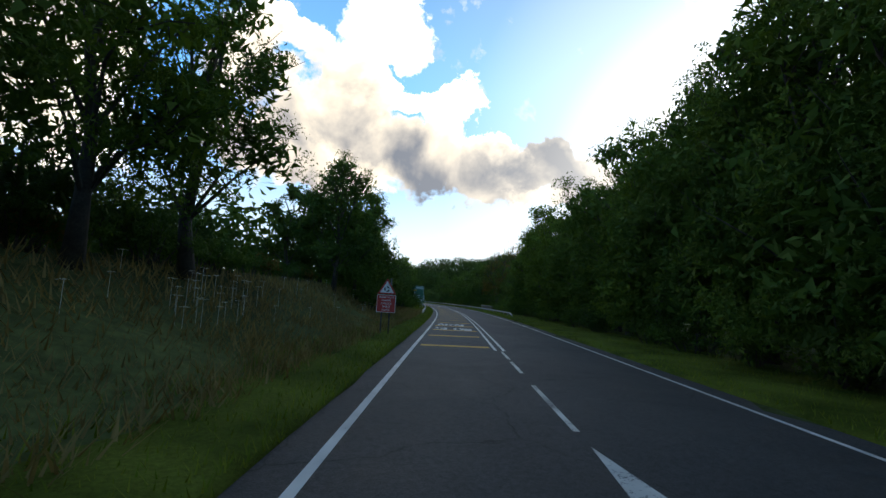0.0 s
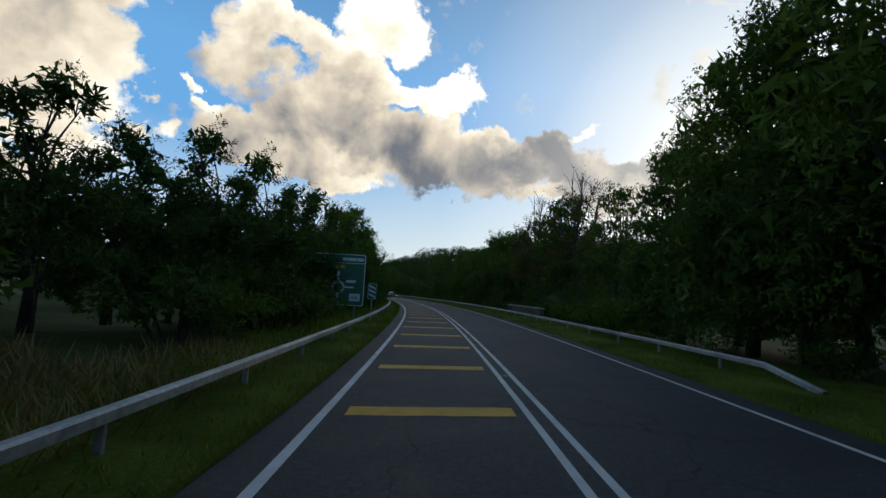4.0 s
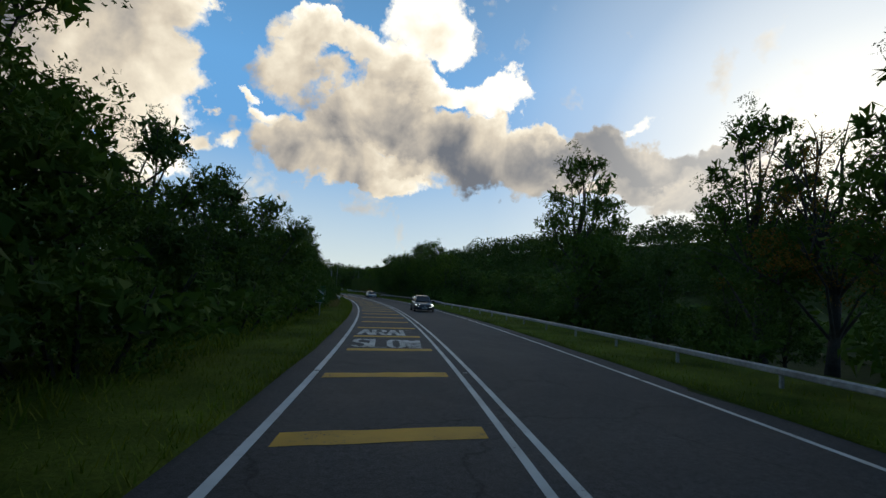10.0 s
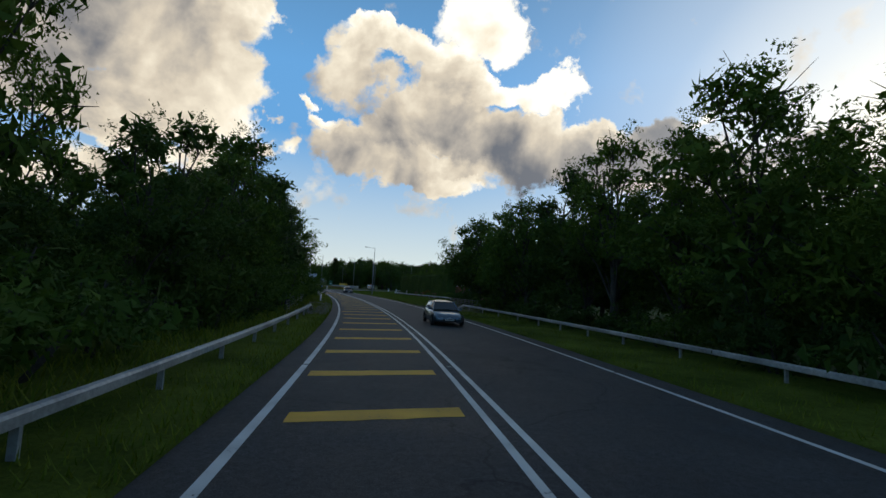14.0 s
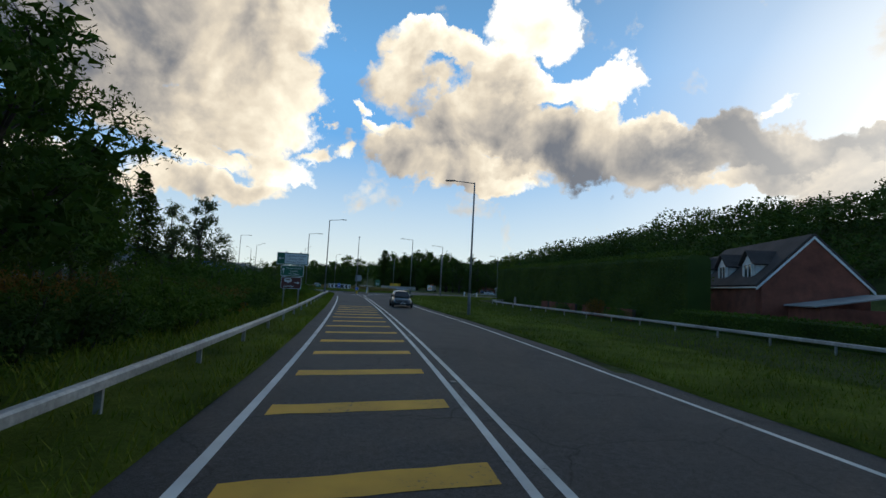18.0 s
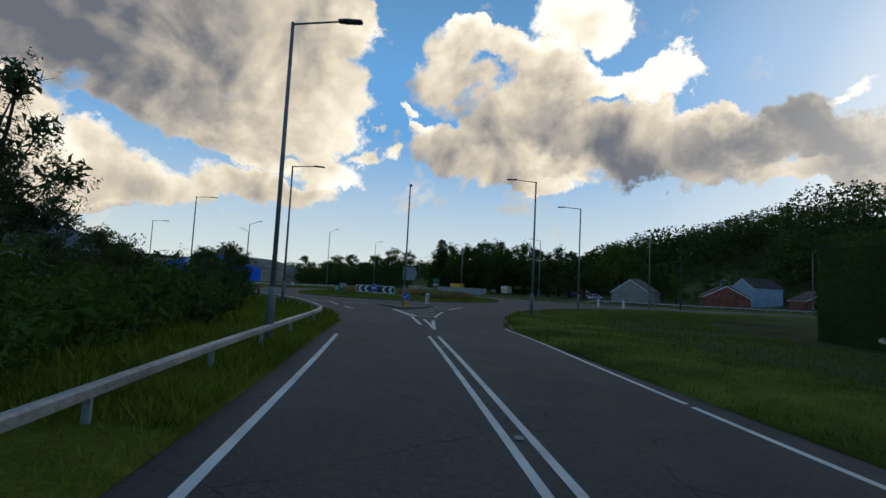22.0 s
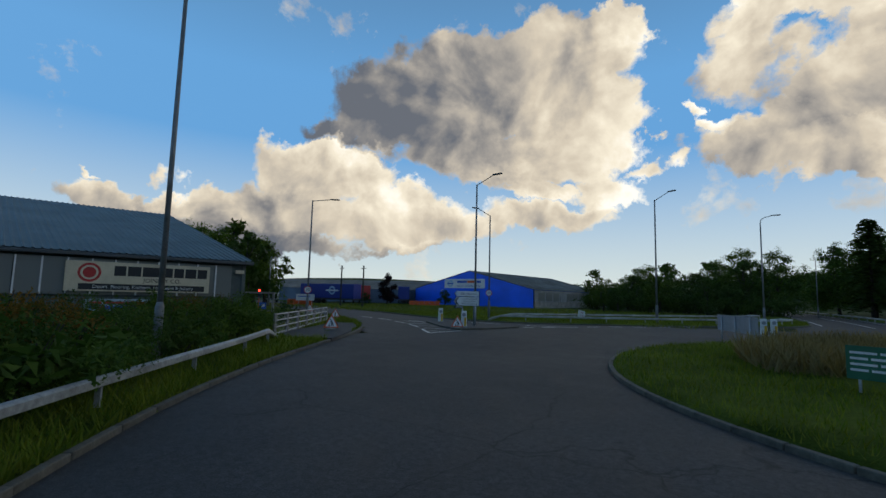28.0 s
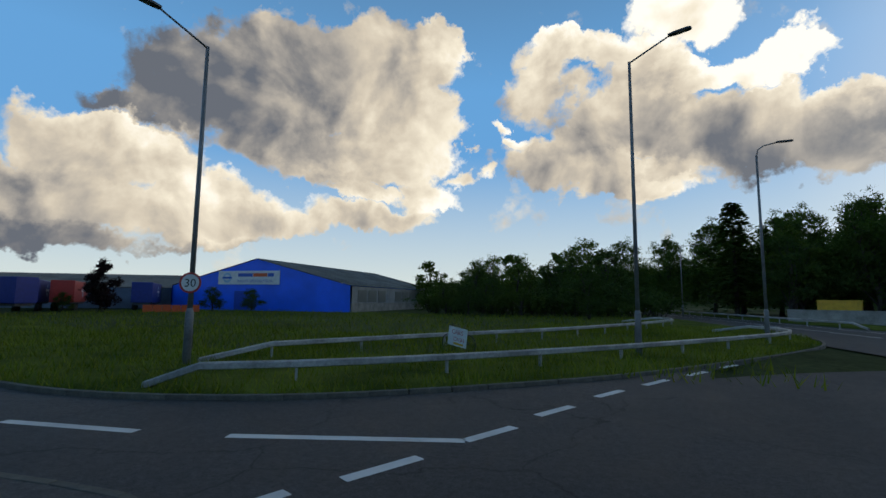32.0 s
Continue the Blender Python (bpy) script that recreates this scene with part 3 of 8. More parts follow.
def verge(name, line, side, wide, mat, label, kerb=False, top=0.10):
    """A strip of turf along an edge: a ragged lip at the road, then level ground."""
    line = smooth_line(line, 2.0)
    prof = [(0.0, -0.14), (0.0, 0.02 if not kerb else top - 0.01), (0.25, top * 0.7 if not kerb else top), (1.2, top + 0.02), (wide * 0.6, top), (wide, 0.06), (wide + 1.5, -0.3)]
    v, f = loft(line, [(side * o, z) for o, z in prof])
    rnd = random.Random(3)
    v = [(x + rnd.uniform(-0.05, 0.05), y + rnd.uniform(-0.05, 0.05), z + (rnd.uniform(-0.015, 0.03) if z > 0.05 else 0)) for x, y, z in v]
    return structure(name, v, [q[::int(side)] for q in f], mat, label, "verge", smooth=True)


verge("verge_west", EDGE_W, -1, 6.0, GRASS, "rough green grass verge with a ragged road edge")
verge("verge_east", EDGE_E, 1, 6.0, GRASS, "mown green grass verge beside the road")
verge("verge_north", EDGE_N, -1, 7.0, GRASS, "grass verge between two exits of the roundabout")
verge("verge_north_east", EDGE_NE, -1, 6.0, GRASS, "grass verge beyond the roundabout")

# the footway between the kerb and the guard rail at the west exit
FOOTWAY = [(-40.8, 93.8), (-41.3, 94.45), (-42.85, 96.45), (-43.9, 97.7), (-45.1, 99.0), (-46.9, 100.65), (-48.6, 101.8), (-49.6, 101.0), (-48.6, 99.4), (-46.8, 97.0), (-45.5, 95.0), (-44.0, 93.2), (-42.2, 92.7)]
structure("footway", [(x, y, z) for z in (0.02, 0.145) for x, y in FOOTWAY], [tuple(range(13, 26))[::-1]] + [(i, (i + 1) % 13, 13 + (i + 1) % 13, 13 + i) for i in range(13)], ASPHALT, "patched dark asphalt footway behind the kerb", "pavement")


def on_footway(x, y):
    """Whether a place lies inside the footway's outline."""
    hit_ = False
    for (ax, ay), (bx, by) in zip(FOOTWAY, FOOTWAY[1:] + FOOTWAY[:1]):
        if (ay > y) != (by > y) and x < ax + (y - ay) / (by - ay) * (bx - ax):
            hit_ = not hit_
    return hit_


structure("yard", [(-52.6, 97.6, 0.14), (-70.0, 101.2, 0.14), (-70.0, 108.4, 0.14), (-64.0, 106.8, 0.14), (-57.5, 104.0, 0.14), (-53.0, 101.2, 0.14)], [(0, 1, 2, 3, 4, 5)][::-1], ASPHALT_OLD, "dark asphalt yard beside the depot", "yard")


# ---- road markings, laid a few millimetres proud ----
def ribbon(name, line, wide, mat, parent, z=0.026, label="", breaks=None):
    v, f = loft(line, [(-wide / 2, z), (wide / 2, z)])
    if breaks:
        f = [q for i, q in enumerate(f) if not breaks(i)]
    return part_py(name, v, f, mat, parent, label)


def crown_z(lat):
    return 0.006 + float(np.interp(lat, (-4.5, -3.6, 0.2, 4.9, 6.05), (-0.012, 0.0, 0.02, 0.0, -0.012)))


LAT_L, LAT_D, LAT_D2, LAT_R = -3.525, 0.02, 0.39, 4.95


def right_line(s0, s1):
    n = max(1, int((s1 - s0) / 2))
    return [road(q, LAT_R - narrowing(q)).to_2d() for q in (s0 + (s1 - s0) * i / n for i in range(n + 1))]


for a in range(-120, 384, 24):
    b = min(a + 24, 384)
    ribbon("edge_line", road_line(a, b - 0.12, LAT_L), 0.15, WHITE_LINE, ROAD, crown_z(LAT_L), "white edge line" if a == -120 else "")
    if b <= 374:
        ribbon("edge_line", right_line(a, b - 0.12), 0.13, WHITE_LINE, ROAD, crown_z(LAT_R))
    if a >= 42:
        ribbon("centre_line", road_line(a, b, LAT_D), 0.13, WHITE_LINE, ROAD, crown_z(LAT_D), "double white centre line" if a == 48 else "")
        ribbon("centre_line", road_line(a, b, LAT_D2), 0.13, WHITE_LINE, ROAD, crown_z(LAT_D2))
ribbon("edge_line", smooth_line([road(374.2, LAT_R - 0.79).to_2d(), road(379, 4.2).to_2d(), road(384, 4.35).to_2d(), Vector((-3.9, 57.8))], 1.0), 0.13, WHITE_LINE, ROAD, 0.012)
ribbon("edge_line", right_line(360, 374), 0.13, WHITE_LINE, ROAD, crown_z(LAT_R))
ribbon("centre_line", road_line(41.5, 48, LAT_D), 0.13, WHITE_LINE, ROAD, crown_z(LAT_D))
ribbon("centre_line", road_line(41.5, 48, LAT_D2), 0.13, WHITE_LINE, ROAD, crown_z(LAT_D2))
for s in (29.2, 35.4, 38.6, -10, -1, 8):
    ribbon("centre_dash", road_line(s, s + (4.2 if s < 34 else 2.6), 0.25), 0.12, WHITE_WORN, ROAD, crown_z(0.2))
# the bent arrow that calls traffic back to its side
tri_ = [road(24.4, 1.0), road(28.4, 0.25), road(24.9, 0.05), road(22.0, 1.3), road(20.5, 1.9), road(20.6, 1.45)]
part_py("road_arrow", [(q.x, q.y, 0.027) for q in tri_], [(0, 1, 2, 3), (3, 4, 5)], WHITE_WORN, ROAD, "worn white arrow on the asphalt")

# yellow bars that close up towards the roundabout
KNOT = ((0, 42.45), (1, 48.2), (3, 58.1), (6, 73.5), (8, 84.2), (10, 93.9), (14, 113.8), (20, 143.7), (26, 172.6), (31, 196.3), (37, 223.0), (41, 239.3), (46, 259.3), (52, 281.3), (57, 299.1), (62, 315.7), (67, 331.1), (72, 345.2), (77, 358.1))
_b = random.Random(8)
for i in range(78):
    s = float(np.interp(i, [k for k, _ in KNOT], [q for _, q in KNOT]))
    lats = np.linspace(-3.22 + _b.uniform(-0.08, 0.08), -0.22 + _b.uniform(-0.1, 0.05), 9)
    v = [tuple(road(s + o + 0.15 * (q + 1.72) + _b.uniform(-0.03, 0.03), q, crown_z(q))) for q in lats for o in (-0.3, 0.3)]
    part_py("yellow_bar", v, [(2 * k, 2 * k + 2, 2 * k + 3, 2 * k + 1) for k in range(8)], YELLOW_LINE, ROAD, "worn yellow rumble bar across the lane" if i == 0 else "")

# words on the road, drawn out along it
STROKES = {
    "S": (((1, .86), (.72, 1), (.28, 1), (0, .84), (0, .64), (.28, .53), (.72, .47), (1, .34), (1, .16), (.72, 0), (.28, 0), (0, .14)),),
    "L": (((0, 1), (0, 0), (1, 0)),), "O": (((.3, 0), (0, .2), (0, .8), (.3, 1), (.7, 1), (1, .8), (1, .2), (.7, 0), (.3, 0)),),
    "W": (((0, 1), (.25, 0), (.5, .9), (.75, 0), (1, 1)),), "A": (((0, 0), (.5, 1), (1, 0)), ((.2, .35), (.8, .35))),
    "R": (((0, 0), (0, 1), (.7, 1), (1, .86), (1, .62), (.7, .5), (0, .5)), ((.5, .5), (1, 0))), "F": (((0, 0), (0, 1), (1, 1)), ((0, .52), (.75, .52))),
}


def road_word(word, s0, s1, lat0, lat1):
    step = (lat1 - lat0) / len(word)
    for i, c in enumerate(word):
        v, f = [], []
        for n, line in enumerate(STROKES[c]):
            for (ax, ay), (bx, by) in zip(line, line[1:]):
                a = Vector((lat0 + step * (i + 0.12 + 0.74 * ax), s0 + (s1 - s0) * ay))
                b = Vector((lat0 + step * (i + 0.12 + 0.74 * bx), s0 + (s1 - s0) * by))
                w = (b - a).normalized()
                e, o = w * 0.05, Vector((-w.y * 0.11, w.x * 0.045))
                k = len(v)
                for p in (a - e - o, b + e - o, b + e + o, a - e + o):
                    v.append(tuple(road(p.y, p.x, crown_z(p.x) + 0.0006 * (len(f) % 6))))
                f.append((k, k + 1, k + 2, k + 3))
        part_py("road_letter", v, f, WHITE_WORN, ROAD, "worn white letter " + c)


road_word("SLOW", 53.4, 55.8, -3.1, -0.45)
road_word("ARAF", 58.6, 61.2, -3.1, -0.45)
road_word("SLOW", 196.9, 199.4, -3.1, -0.45)
road_word("ARAF", 201.4, 203.9, -3.1, -0.45)

# cat's eyes between the double lines
for s in range(44, 384, 9):
    p = road(s + 4, 0.21, 0.02)
    bm = box(bmesh.new(), -0.06, -0.07, 0.0, 0.06, 0.07, 0.022, 0.01)
    bmesh.ops.transform(bm, matrix=pose(p.x, p.y, p.z, 0, 0, heading(s)), verts=bm.verts)
    part("road_stud", bm, CONCRETE, ROAD)


def dash(a, b, wide=0.16, mat=None, z=0.0):
    """One painted stroke at the junction from a to b, in plan."""
    a, b = Vector(a), Vector(b)
    w = (b - a).normalized()
    o = Vector((-w.y, w.x)) * wide / 2
    z = -0.006 + z + (0.024 if a.x > -13 and min(a.y, b.y) < 72 else 0.0)
    return part_py("painted_dash", [(p.x, p.y, z) for p in (a - o, b - o, b + o, a + o)], [(0, 1, 2, 3)], mat or WHITE_LINE, ROUND)


# give-way line of the approach, lane dash, hatching behind the keep-left island
gw = smooth_line([(-29.2, 81.0), (-27.6, 80.0), (-24.2, 78.3), (-22.5, 77.5), (-20.8, 77.0), (-19.0, 76.6), (-17.0, 76.2), (-14.5, 75.9)], 0.1)
run, k = 0.0, 0
for i in range(len(gw) - 1):
    run += (gw[i + 1] - gw[i]).length
    if run > k * 1.62:
        j = min(i + 7, len(gw) - 1)
        dash(gw[i], gw[j], 0.24, z=0.002)
        k += 1
for a, b in (((-18.5, 75.6), (-16.7, 72.3)), ((-15.6, 70.2), (-13.7, 66.9)), ((-19.4, 76.4), (-18.6, 75.8))):
    dash(a, b, 0.15, z=0.004)
for a, b in (((-11.65, 69.3), (-9.28, 63.04)), ((-11.3, 69.1), (-8.95, 63.1)), ((-9.27, 62.8), (-8.73, 60.4)), ((-8.73, 60.3), (-8.1, 57.6)), ((-8.35, 61.2), (-7.68, 58.1)), ((-7.68, 58.0), (-7.2, 55.4)), ((-7.74, 60.5), (-7.3, 56.0)),
             ((-6.5, 77.7), (-7.56, 71.6)), ((-7.75, 68.5), (-7.86, 65.6)), ((-7.86, 65.6), (-7.86, 62.8)), ((-10.3, 69.65), (-8.3, 68.5)), ((-10.2, 67.3), (-8.1, 66.0)), ((-8.95, 63.95), (-8.1, 63.5)), ((-9.5, 72.1), (-7.95, 70.8)), ((-9.2, 74.9), (-7.25, 73.5)), ((-9.1, 77.0), (-6.5, 77.7))):
    dash(a, b, 0.17, z=0.0125)
# hatching and lane lines by the west exit
for a, b in (((-41.25, 101.05), (-41.25, 104.2)), ((-43.7, 103.25), (-41.3, 101.1)), ((-47.4, 106.1), (-45.0, 104.4)), ((-50.5, 107.8), (-48.4, 106.7)), ((-42.4, 102.3), (-41.5, 102.6)), ((-44.1, 103.9), (-42.4, 104.6)),
             ((-45.9, 105.3), (-44.7, 106.1)), ((-48.1, 106.7), (-46.9, 107.8)), ((-50.2, 108.6), (-49.0, 109.4)), ((-54.1, 109.5), (-52.0, 108.9)), ((-57.4, 110.6), (-55.5, 110.0)), ((-50.7, 109.6), (-48.0, 109.3))):
    dash(a, b, 0.16, z=0.0005)
for a, b in (((-46.2, 112.4), (-43.6, 112.65)), ((-42.1, 112.9), (-38.6, 113.8)), ((-38.6, 113.8), (-38.0, 114.8)), ((-39.6, 111.9), (-39.0, 112.9)), ((-37.7, 115.7), (-37.1, 116.7)), ((-36.6, 117.8), (-36.0, 118.8)), ((-35.4, 119.7), (-34.7, 120.8)),
             ((-34.0, 121.8), (-33.3, 122.8)), ((-32.6, 123.9), (-31.9, 124.9)), ((-40.4, 110.6), (-40.0, 111.4))):
    dash(a, b, 0.2, z=0.0005)
# white lines of the north road
for lat in (-4.0, 0.0, 3.2):
    ribbon("edge_line", [q + Vector((lat, 0)) for q in smooth_line([(-19.2, 142), (-21.5, 168), (-27.8, 215), (-47.5, 330)], 4.0)], 0.14, WHITE_LINE, ROUND, -0.016)


# ---- trees, bushes and hedges ----
def leaf_cloud(seed, blobs, count, size, hearts=True, tuft=24):
    """Small pointed leaves in tufts on the shells of a few heaps (x, y, z, rx, rz), three leaves to a sprig, and deeper ones that close the middle."""
    rng = np.random.RandomState(seed)
    b = np.array(blobs, float)
    share = (b[:, 3] ** 2) / (b[:, 3] ** 2).sum()

    def ball(n):
        d = rng.normal(size=(n, 3))
        return d / np.linalg.norm(d, axis=1)[:, None]

    tufts = max(6, count // tuft)
    pick = rng.choice(len(b), tufts, p=share)
    d = ball(tufts)
    r = (0.50 + 0.62 * rng.rand(tufts) ** 0.7)[:, None]
    mid = b[pick, :3] + d * r * np.c_[b[pick, 3], b[pick, 3], b[pick, 4]]
    wide = b[pick, 3] * rng.uniform(0.16, 0.42, tufts)
    own = rng.choice(tufts, count, p=wide ** 2 / (wide ** 2).sum())
    q = ball(count) * (rng.rand(count) ** 0.45 * wide[own])[:, None] * (1, 1, 0.62)
    q[:, 2] += np.abs(rng.normal(size=count)) * wide[own] * 0.25
    at = mid[own] + q
    sp = np.repeat(np.arange(count), 3)
    n = count * 3
    c = at[sp] + rng.normal(size=(n, 3)) * size * 0.55
    t = rng.normal(size=(n, 3)) + d[own][sp] * 0.6 + (0, 0, -0.3)
    t /= np.linalg.norm(t, axis=1)[:, None]
    w = np.cross(t, rng.normal(size=(n, 3)) + (0, 0, 1.2))
    w /= np.linalg.norm(w, axis=1)[:, None] + 1e-9
    L = (size * (0.6 + 0.7 * rng.rand(n)))[:, None]
    verts = np.stack([c - t * L * 0.5 + w * L * 0.1, c + w * L * 0.42, c + t * L * 0.6 - w * L * 0.22], 1)
    if hearts:
        m = int(count * 0.8)
        pick = rng.choice(len(b), m, p=share)
        c = b[pick, :3] + ball(m) * (0.15 + 0.65 * rng.rand(m))[:, None] * np.c_[b[pick, 3], b[pick, 3], b[pick, 4]]
        t, w = ball(m), ball(m)
        L = size * (1.2 + 0.9 * rng.rand(m))[:, None]
        verts = np.concatenate([verts, np.stack([c - t * L, c + w * L * 0.8, c + t * L], 1)])
    verts = verts.reshape(-1, 3)
    return verts.tolist(), [(i, i + 1, i + 2) for i in range(0, len(verts), 3)]


def limbs(seed, height, girth, tips):
    """A tapered trunk that leans and wanders, with a limb to each heap of leaves."""
    rng = random.Random(seed)
    bm = bmesh.new()
    bend = [(rng.uniform(-0.2, 0.2) * i, rng.uniform(-0.2, 0.2) * i, height * 0.8 * i / 5 - 0.15) for i in range(6)]
    tube(bm, bend, [girth * (1.25 if i == 0 else 1 - 0.16 * i) for i in range(6)], 8)
    for x, y, z, rx, rz in tips:
        k = min(4, max(1, int((z * 0.62) / (height * 0.8) * 5)))
        a, e = Vector(bend[k]), Vector((x, y, z))
        mid = a.lerp(e, 0.5) + Vector((rng.uniform(-0.3, 0.3), rng.uniform(-0.3, 0.3), 0.25))
        tube(bm, [a, mid, e], [girth * 0.36, girth * 0.2, girth * 0.06], 5, False)
        for _ in range(3):
            o = e + Vector((rng.uniform(-1, 1) * rx * 0.95, rng.uniform(-1, 1) * rx * 0.95, rng.uniform(-0.2, 0.95) * rz))
            tube(bm, [mid.lerp(e, 0.6), (mid.lerp(e, 0.7) + o) / 2 + Vector((0, 0, 0.15)), o], [girth * 0.16, girth * 0.1, girth * 0.03], 3, False)
    return bm


def heaps(seed, height, wide, low, n):
    """Places of the heaps of leaves in a crown: a broad middle, a smaller top."""
    rng = random.Random(seed)
    out = []
    for i in range(n):
        f = (i + 0.5) / n
        z = low + (height - low) * (0.12 + 0.78 * f)
        reach = wide * (0.35 + 0.65 * math.sin(math.pi * min(1, 0.25 + 0.75 * f) ** 0.9)) * 0.62
        a = i * 2.4 + rng.uniform(-0.5, 0.5)
        r = wide * rng.uniform(0.34, 0.52) * (1.15 - 0.5 * f)
        out.append((reach * math.cos(a), reach * math.sin(a), z, r, r * rng.uniform(0.75, 1.0)))
    out.append((0, 0, height - wide * 0.3, wide * 0.34, wide * 0.32))
    out.append((0, 0, low + (height - low) * 0.42, wide * 0.55, (height - low) * 0.36))
    return out


def make_tree(seed, height, wide, low, n, count, leaf, mat, label, category="tree", hearts=True):
    tree = thing("tree", Matrix(), label, category, "roadside trees")
    hp = heaps(seed, height, wide, low, n)
    part("trunk", limbs(seed, height, 0.10 + height * 0.012, hp), BARK, tree, smooth=True)
    v, f = leaf_cloud(seed, hp, count, leaf, hearts=hearts)
    part_py("crown", v, f, mat, tree)
    return tree


def make_bush(seed, height, wide, n, count, leaf, mat, label):
    bush = thing("bush", Matrix(), label, "bush", "roadside bushes")
    rng = random.Random(seed)
    hp = [(rng.uniform(-1, 1) * wide * 0.6, rng.uniform(-1, 1) * wide * 0.45, height * rng.uniform(0.28, 0.66), wide * rng.uniform(0.35, 0.55), height * rng.uniform(0.28, 0.4)) for _ in range(n)]
    bm = bmesh.new()
    for x, y, z, rx, rz in hp:
        tube(bm, [(x * 0.3, y * 0.3, -0.3), (x * 0.7, y * 0.7, z * 0.6), (x, y, z + rz * 0.7)], [0.05, 0.035, 0.012], 5)
    part("stem", bm, BARK, bush)
    v, f = leaf_cloud(seed, hp, count, leaf)
    part_py("foliage", v, f, mat, bush)
    return bush


KINDS = {
    "oak": make_tree(11, 11.0, 4.3, 1.4, 12, 3700, 0.150, LEAF, "broad dark green roadside tree in full leaf"),
    "tall": make_tree(17, 16.0, 5.4, 0.8, 20, 7000, 0.20, LEAF, "tall broad roadside tree, leafy down to the ground"),
    "ash": make_tree(23, 12.0, 3.7, 2.6, 15, 3200, 0.140, LEAF, "tall green roadside tree with an airy crown"),
    "alder": make_tree(31, 9.5, 3.4, 0.8, 9, 3000, 0.135, LEAF_DARK, "dense dark green tree with low branches"),
    "thorn": make_tree(47, 7.0, 3.1, 0.5, 8, 2300, 0.125, LEAF_DARK, "small dense dark tree at the road's edge"),
    "willow": make_tree(53, 9.0, 3.0, 1.0, 10, 2900, 0.120, LEAF_GREY, "grey-green willow with fine leaves"),
    "sparse": make_tree(67, 10.5, 3.3, 2.6, 17, 2500, 0.115, LEAF_RUST, "thin tree with sparse browning leaves", hearts=False),
    "backing": make_tree(61, 11.0, 4.4, 0.6, 9, 800, 0.32, LEAF_DARK, "dark green tree behind the roadside row"),
    "shrub": make_bush(71, 3.2, 2.6, 7, 850, 0.115, LEAF_DARK, "dense dark green roadside shrub"),
    "bramble": make_bush(83, 1.9, 2.2, 7, 850, 0.085, LEAF, "tangled green bramble bush"),
    "rusty": make_bush(89, 2.3, 2.2, 7, 850, 0.085, LEAF_RUST, "browning green shrub with rusty leaves"),
}
SIZE = {"oak": 11.0, "tall": 16.0, "ash": 12.0, "alder": 9.5, "thorn": 7.0, "willow": 9.0, "sparse": 10.5, "backing": 11.0, "shrub": 3.2, "bramble": 1.9, "rusty": 2.3}
_used = set()
_spin = random.Random(5)


def plant(kind, x, y, height, z=0.0, wide=1.0):
    """A tree or bush of that kind and height standing at x, y."""
    k = height / SIZE[kind]
    m = Matrix.LocRotScale((x, y, z), Euler((0, 0, _spin.uniform(0, 6.28))), (k * wide, k * wide, k))
    if kind not in _used:
        _used.add(kind)
        KINDS[kind].matrix_world = m
        return KINDS[kind]
    ob = KINDS[kind]
    keep = ob.scale.copy()
    ob.scale = (1, 1, 1)
    c = copy_thing(ob, m)
    ob.scale = keep
    return c


def land(s, lat):
    """The ground's height beside the road."""
    if lat < 0:
        r = min(max((-lat - 6.5) / 7, 0), 1)
        z = 0.05 + r * r * (3 - 2 * r) * 2.9 * min(max((105 - s) / 35, 0), 1)
    else:
        z = 0.05
    d = min(max((abs(lat) - 8.5) / 8, 0), 1)
    return z - d * min(max((s - 90) / 40, 0), 1) * min(max((300 - s) / 30, 0), 1)


# rows beside the road: side, from s to s, distance from the middle line, heights at both ends, kinds
ROWS_LEFT = [
    (-1, -16, 14, 12.0, 10.0, 10.5, "ash sparse ash"), (-1, 24, 40, 11.6, 11.5, 11.5, "ash oak sparse"), (-1, 58, 70, 11.4, 10.0, 10.4, "tall tall"), (-1, 76, 100, 11.4, 6.4, 6.6, "alder thorn"), (-1, 100, 124, 11.0, 8.4, 10.6, "alder oak ash"), (-1, 124, 160, 10.4, 9.4, 9.0, "alder oak"),
    (-1, 160, 172, 10.0, 10.6, 12.0, "oak alder"), (-1, 173, 182, 11.0, 13.0, 13.0, "tall oak"), (-1, 184, 205, 10.2, 9.0, 8.6, "oak alder ash"), (-1, 205, 250, 10.2, 7.4, 7.8, "alder oak thorn"), (-1, 250, 272, 10.6, 7.4, 8.0, "alder thorn"),
    (-1, 272, 294, 10.4, 9.0, 13.0, "oak alder"), (-1, 294, 317, 10.4, 12.5, 12.0, "willow alder oak"), (-1, 317, 331, 11.2, 10.8, 8.8, "alder oak"),
]
ROWS_RIGHT = [
    (1, -14, 60, 12.8, 18.5, 18.0, "tall"), (1, 60, 113, 13.0, 17.0, 15.5, "tall tall oak"), (1, 116, 127, 15.0, 2.6, 2.4, "shrub bramble"), (1, 128, 146, 14.2, 16.5, 15.0, "sparse"), (1, 146, 160, 13.8, 11.5, 12.5, "oak alder"), (1, 158, 178, 13.4, 14.0, 12.5, "tall oak"),
    (1, 176, 198, 14.0, 13.5, 12.5, "sparse ash ash"), (1, 198, 250, 15.0, 5.0, 5.0, "thorn"), (1, 250, 262, 14.0, 6.5, 9.5, "thorn alder"), (1, 262, 306, 13.2, 11.5, 12.0, "oak alder ash"),
]
_r = random.Random(19)
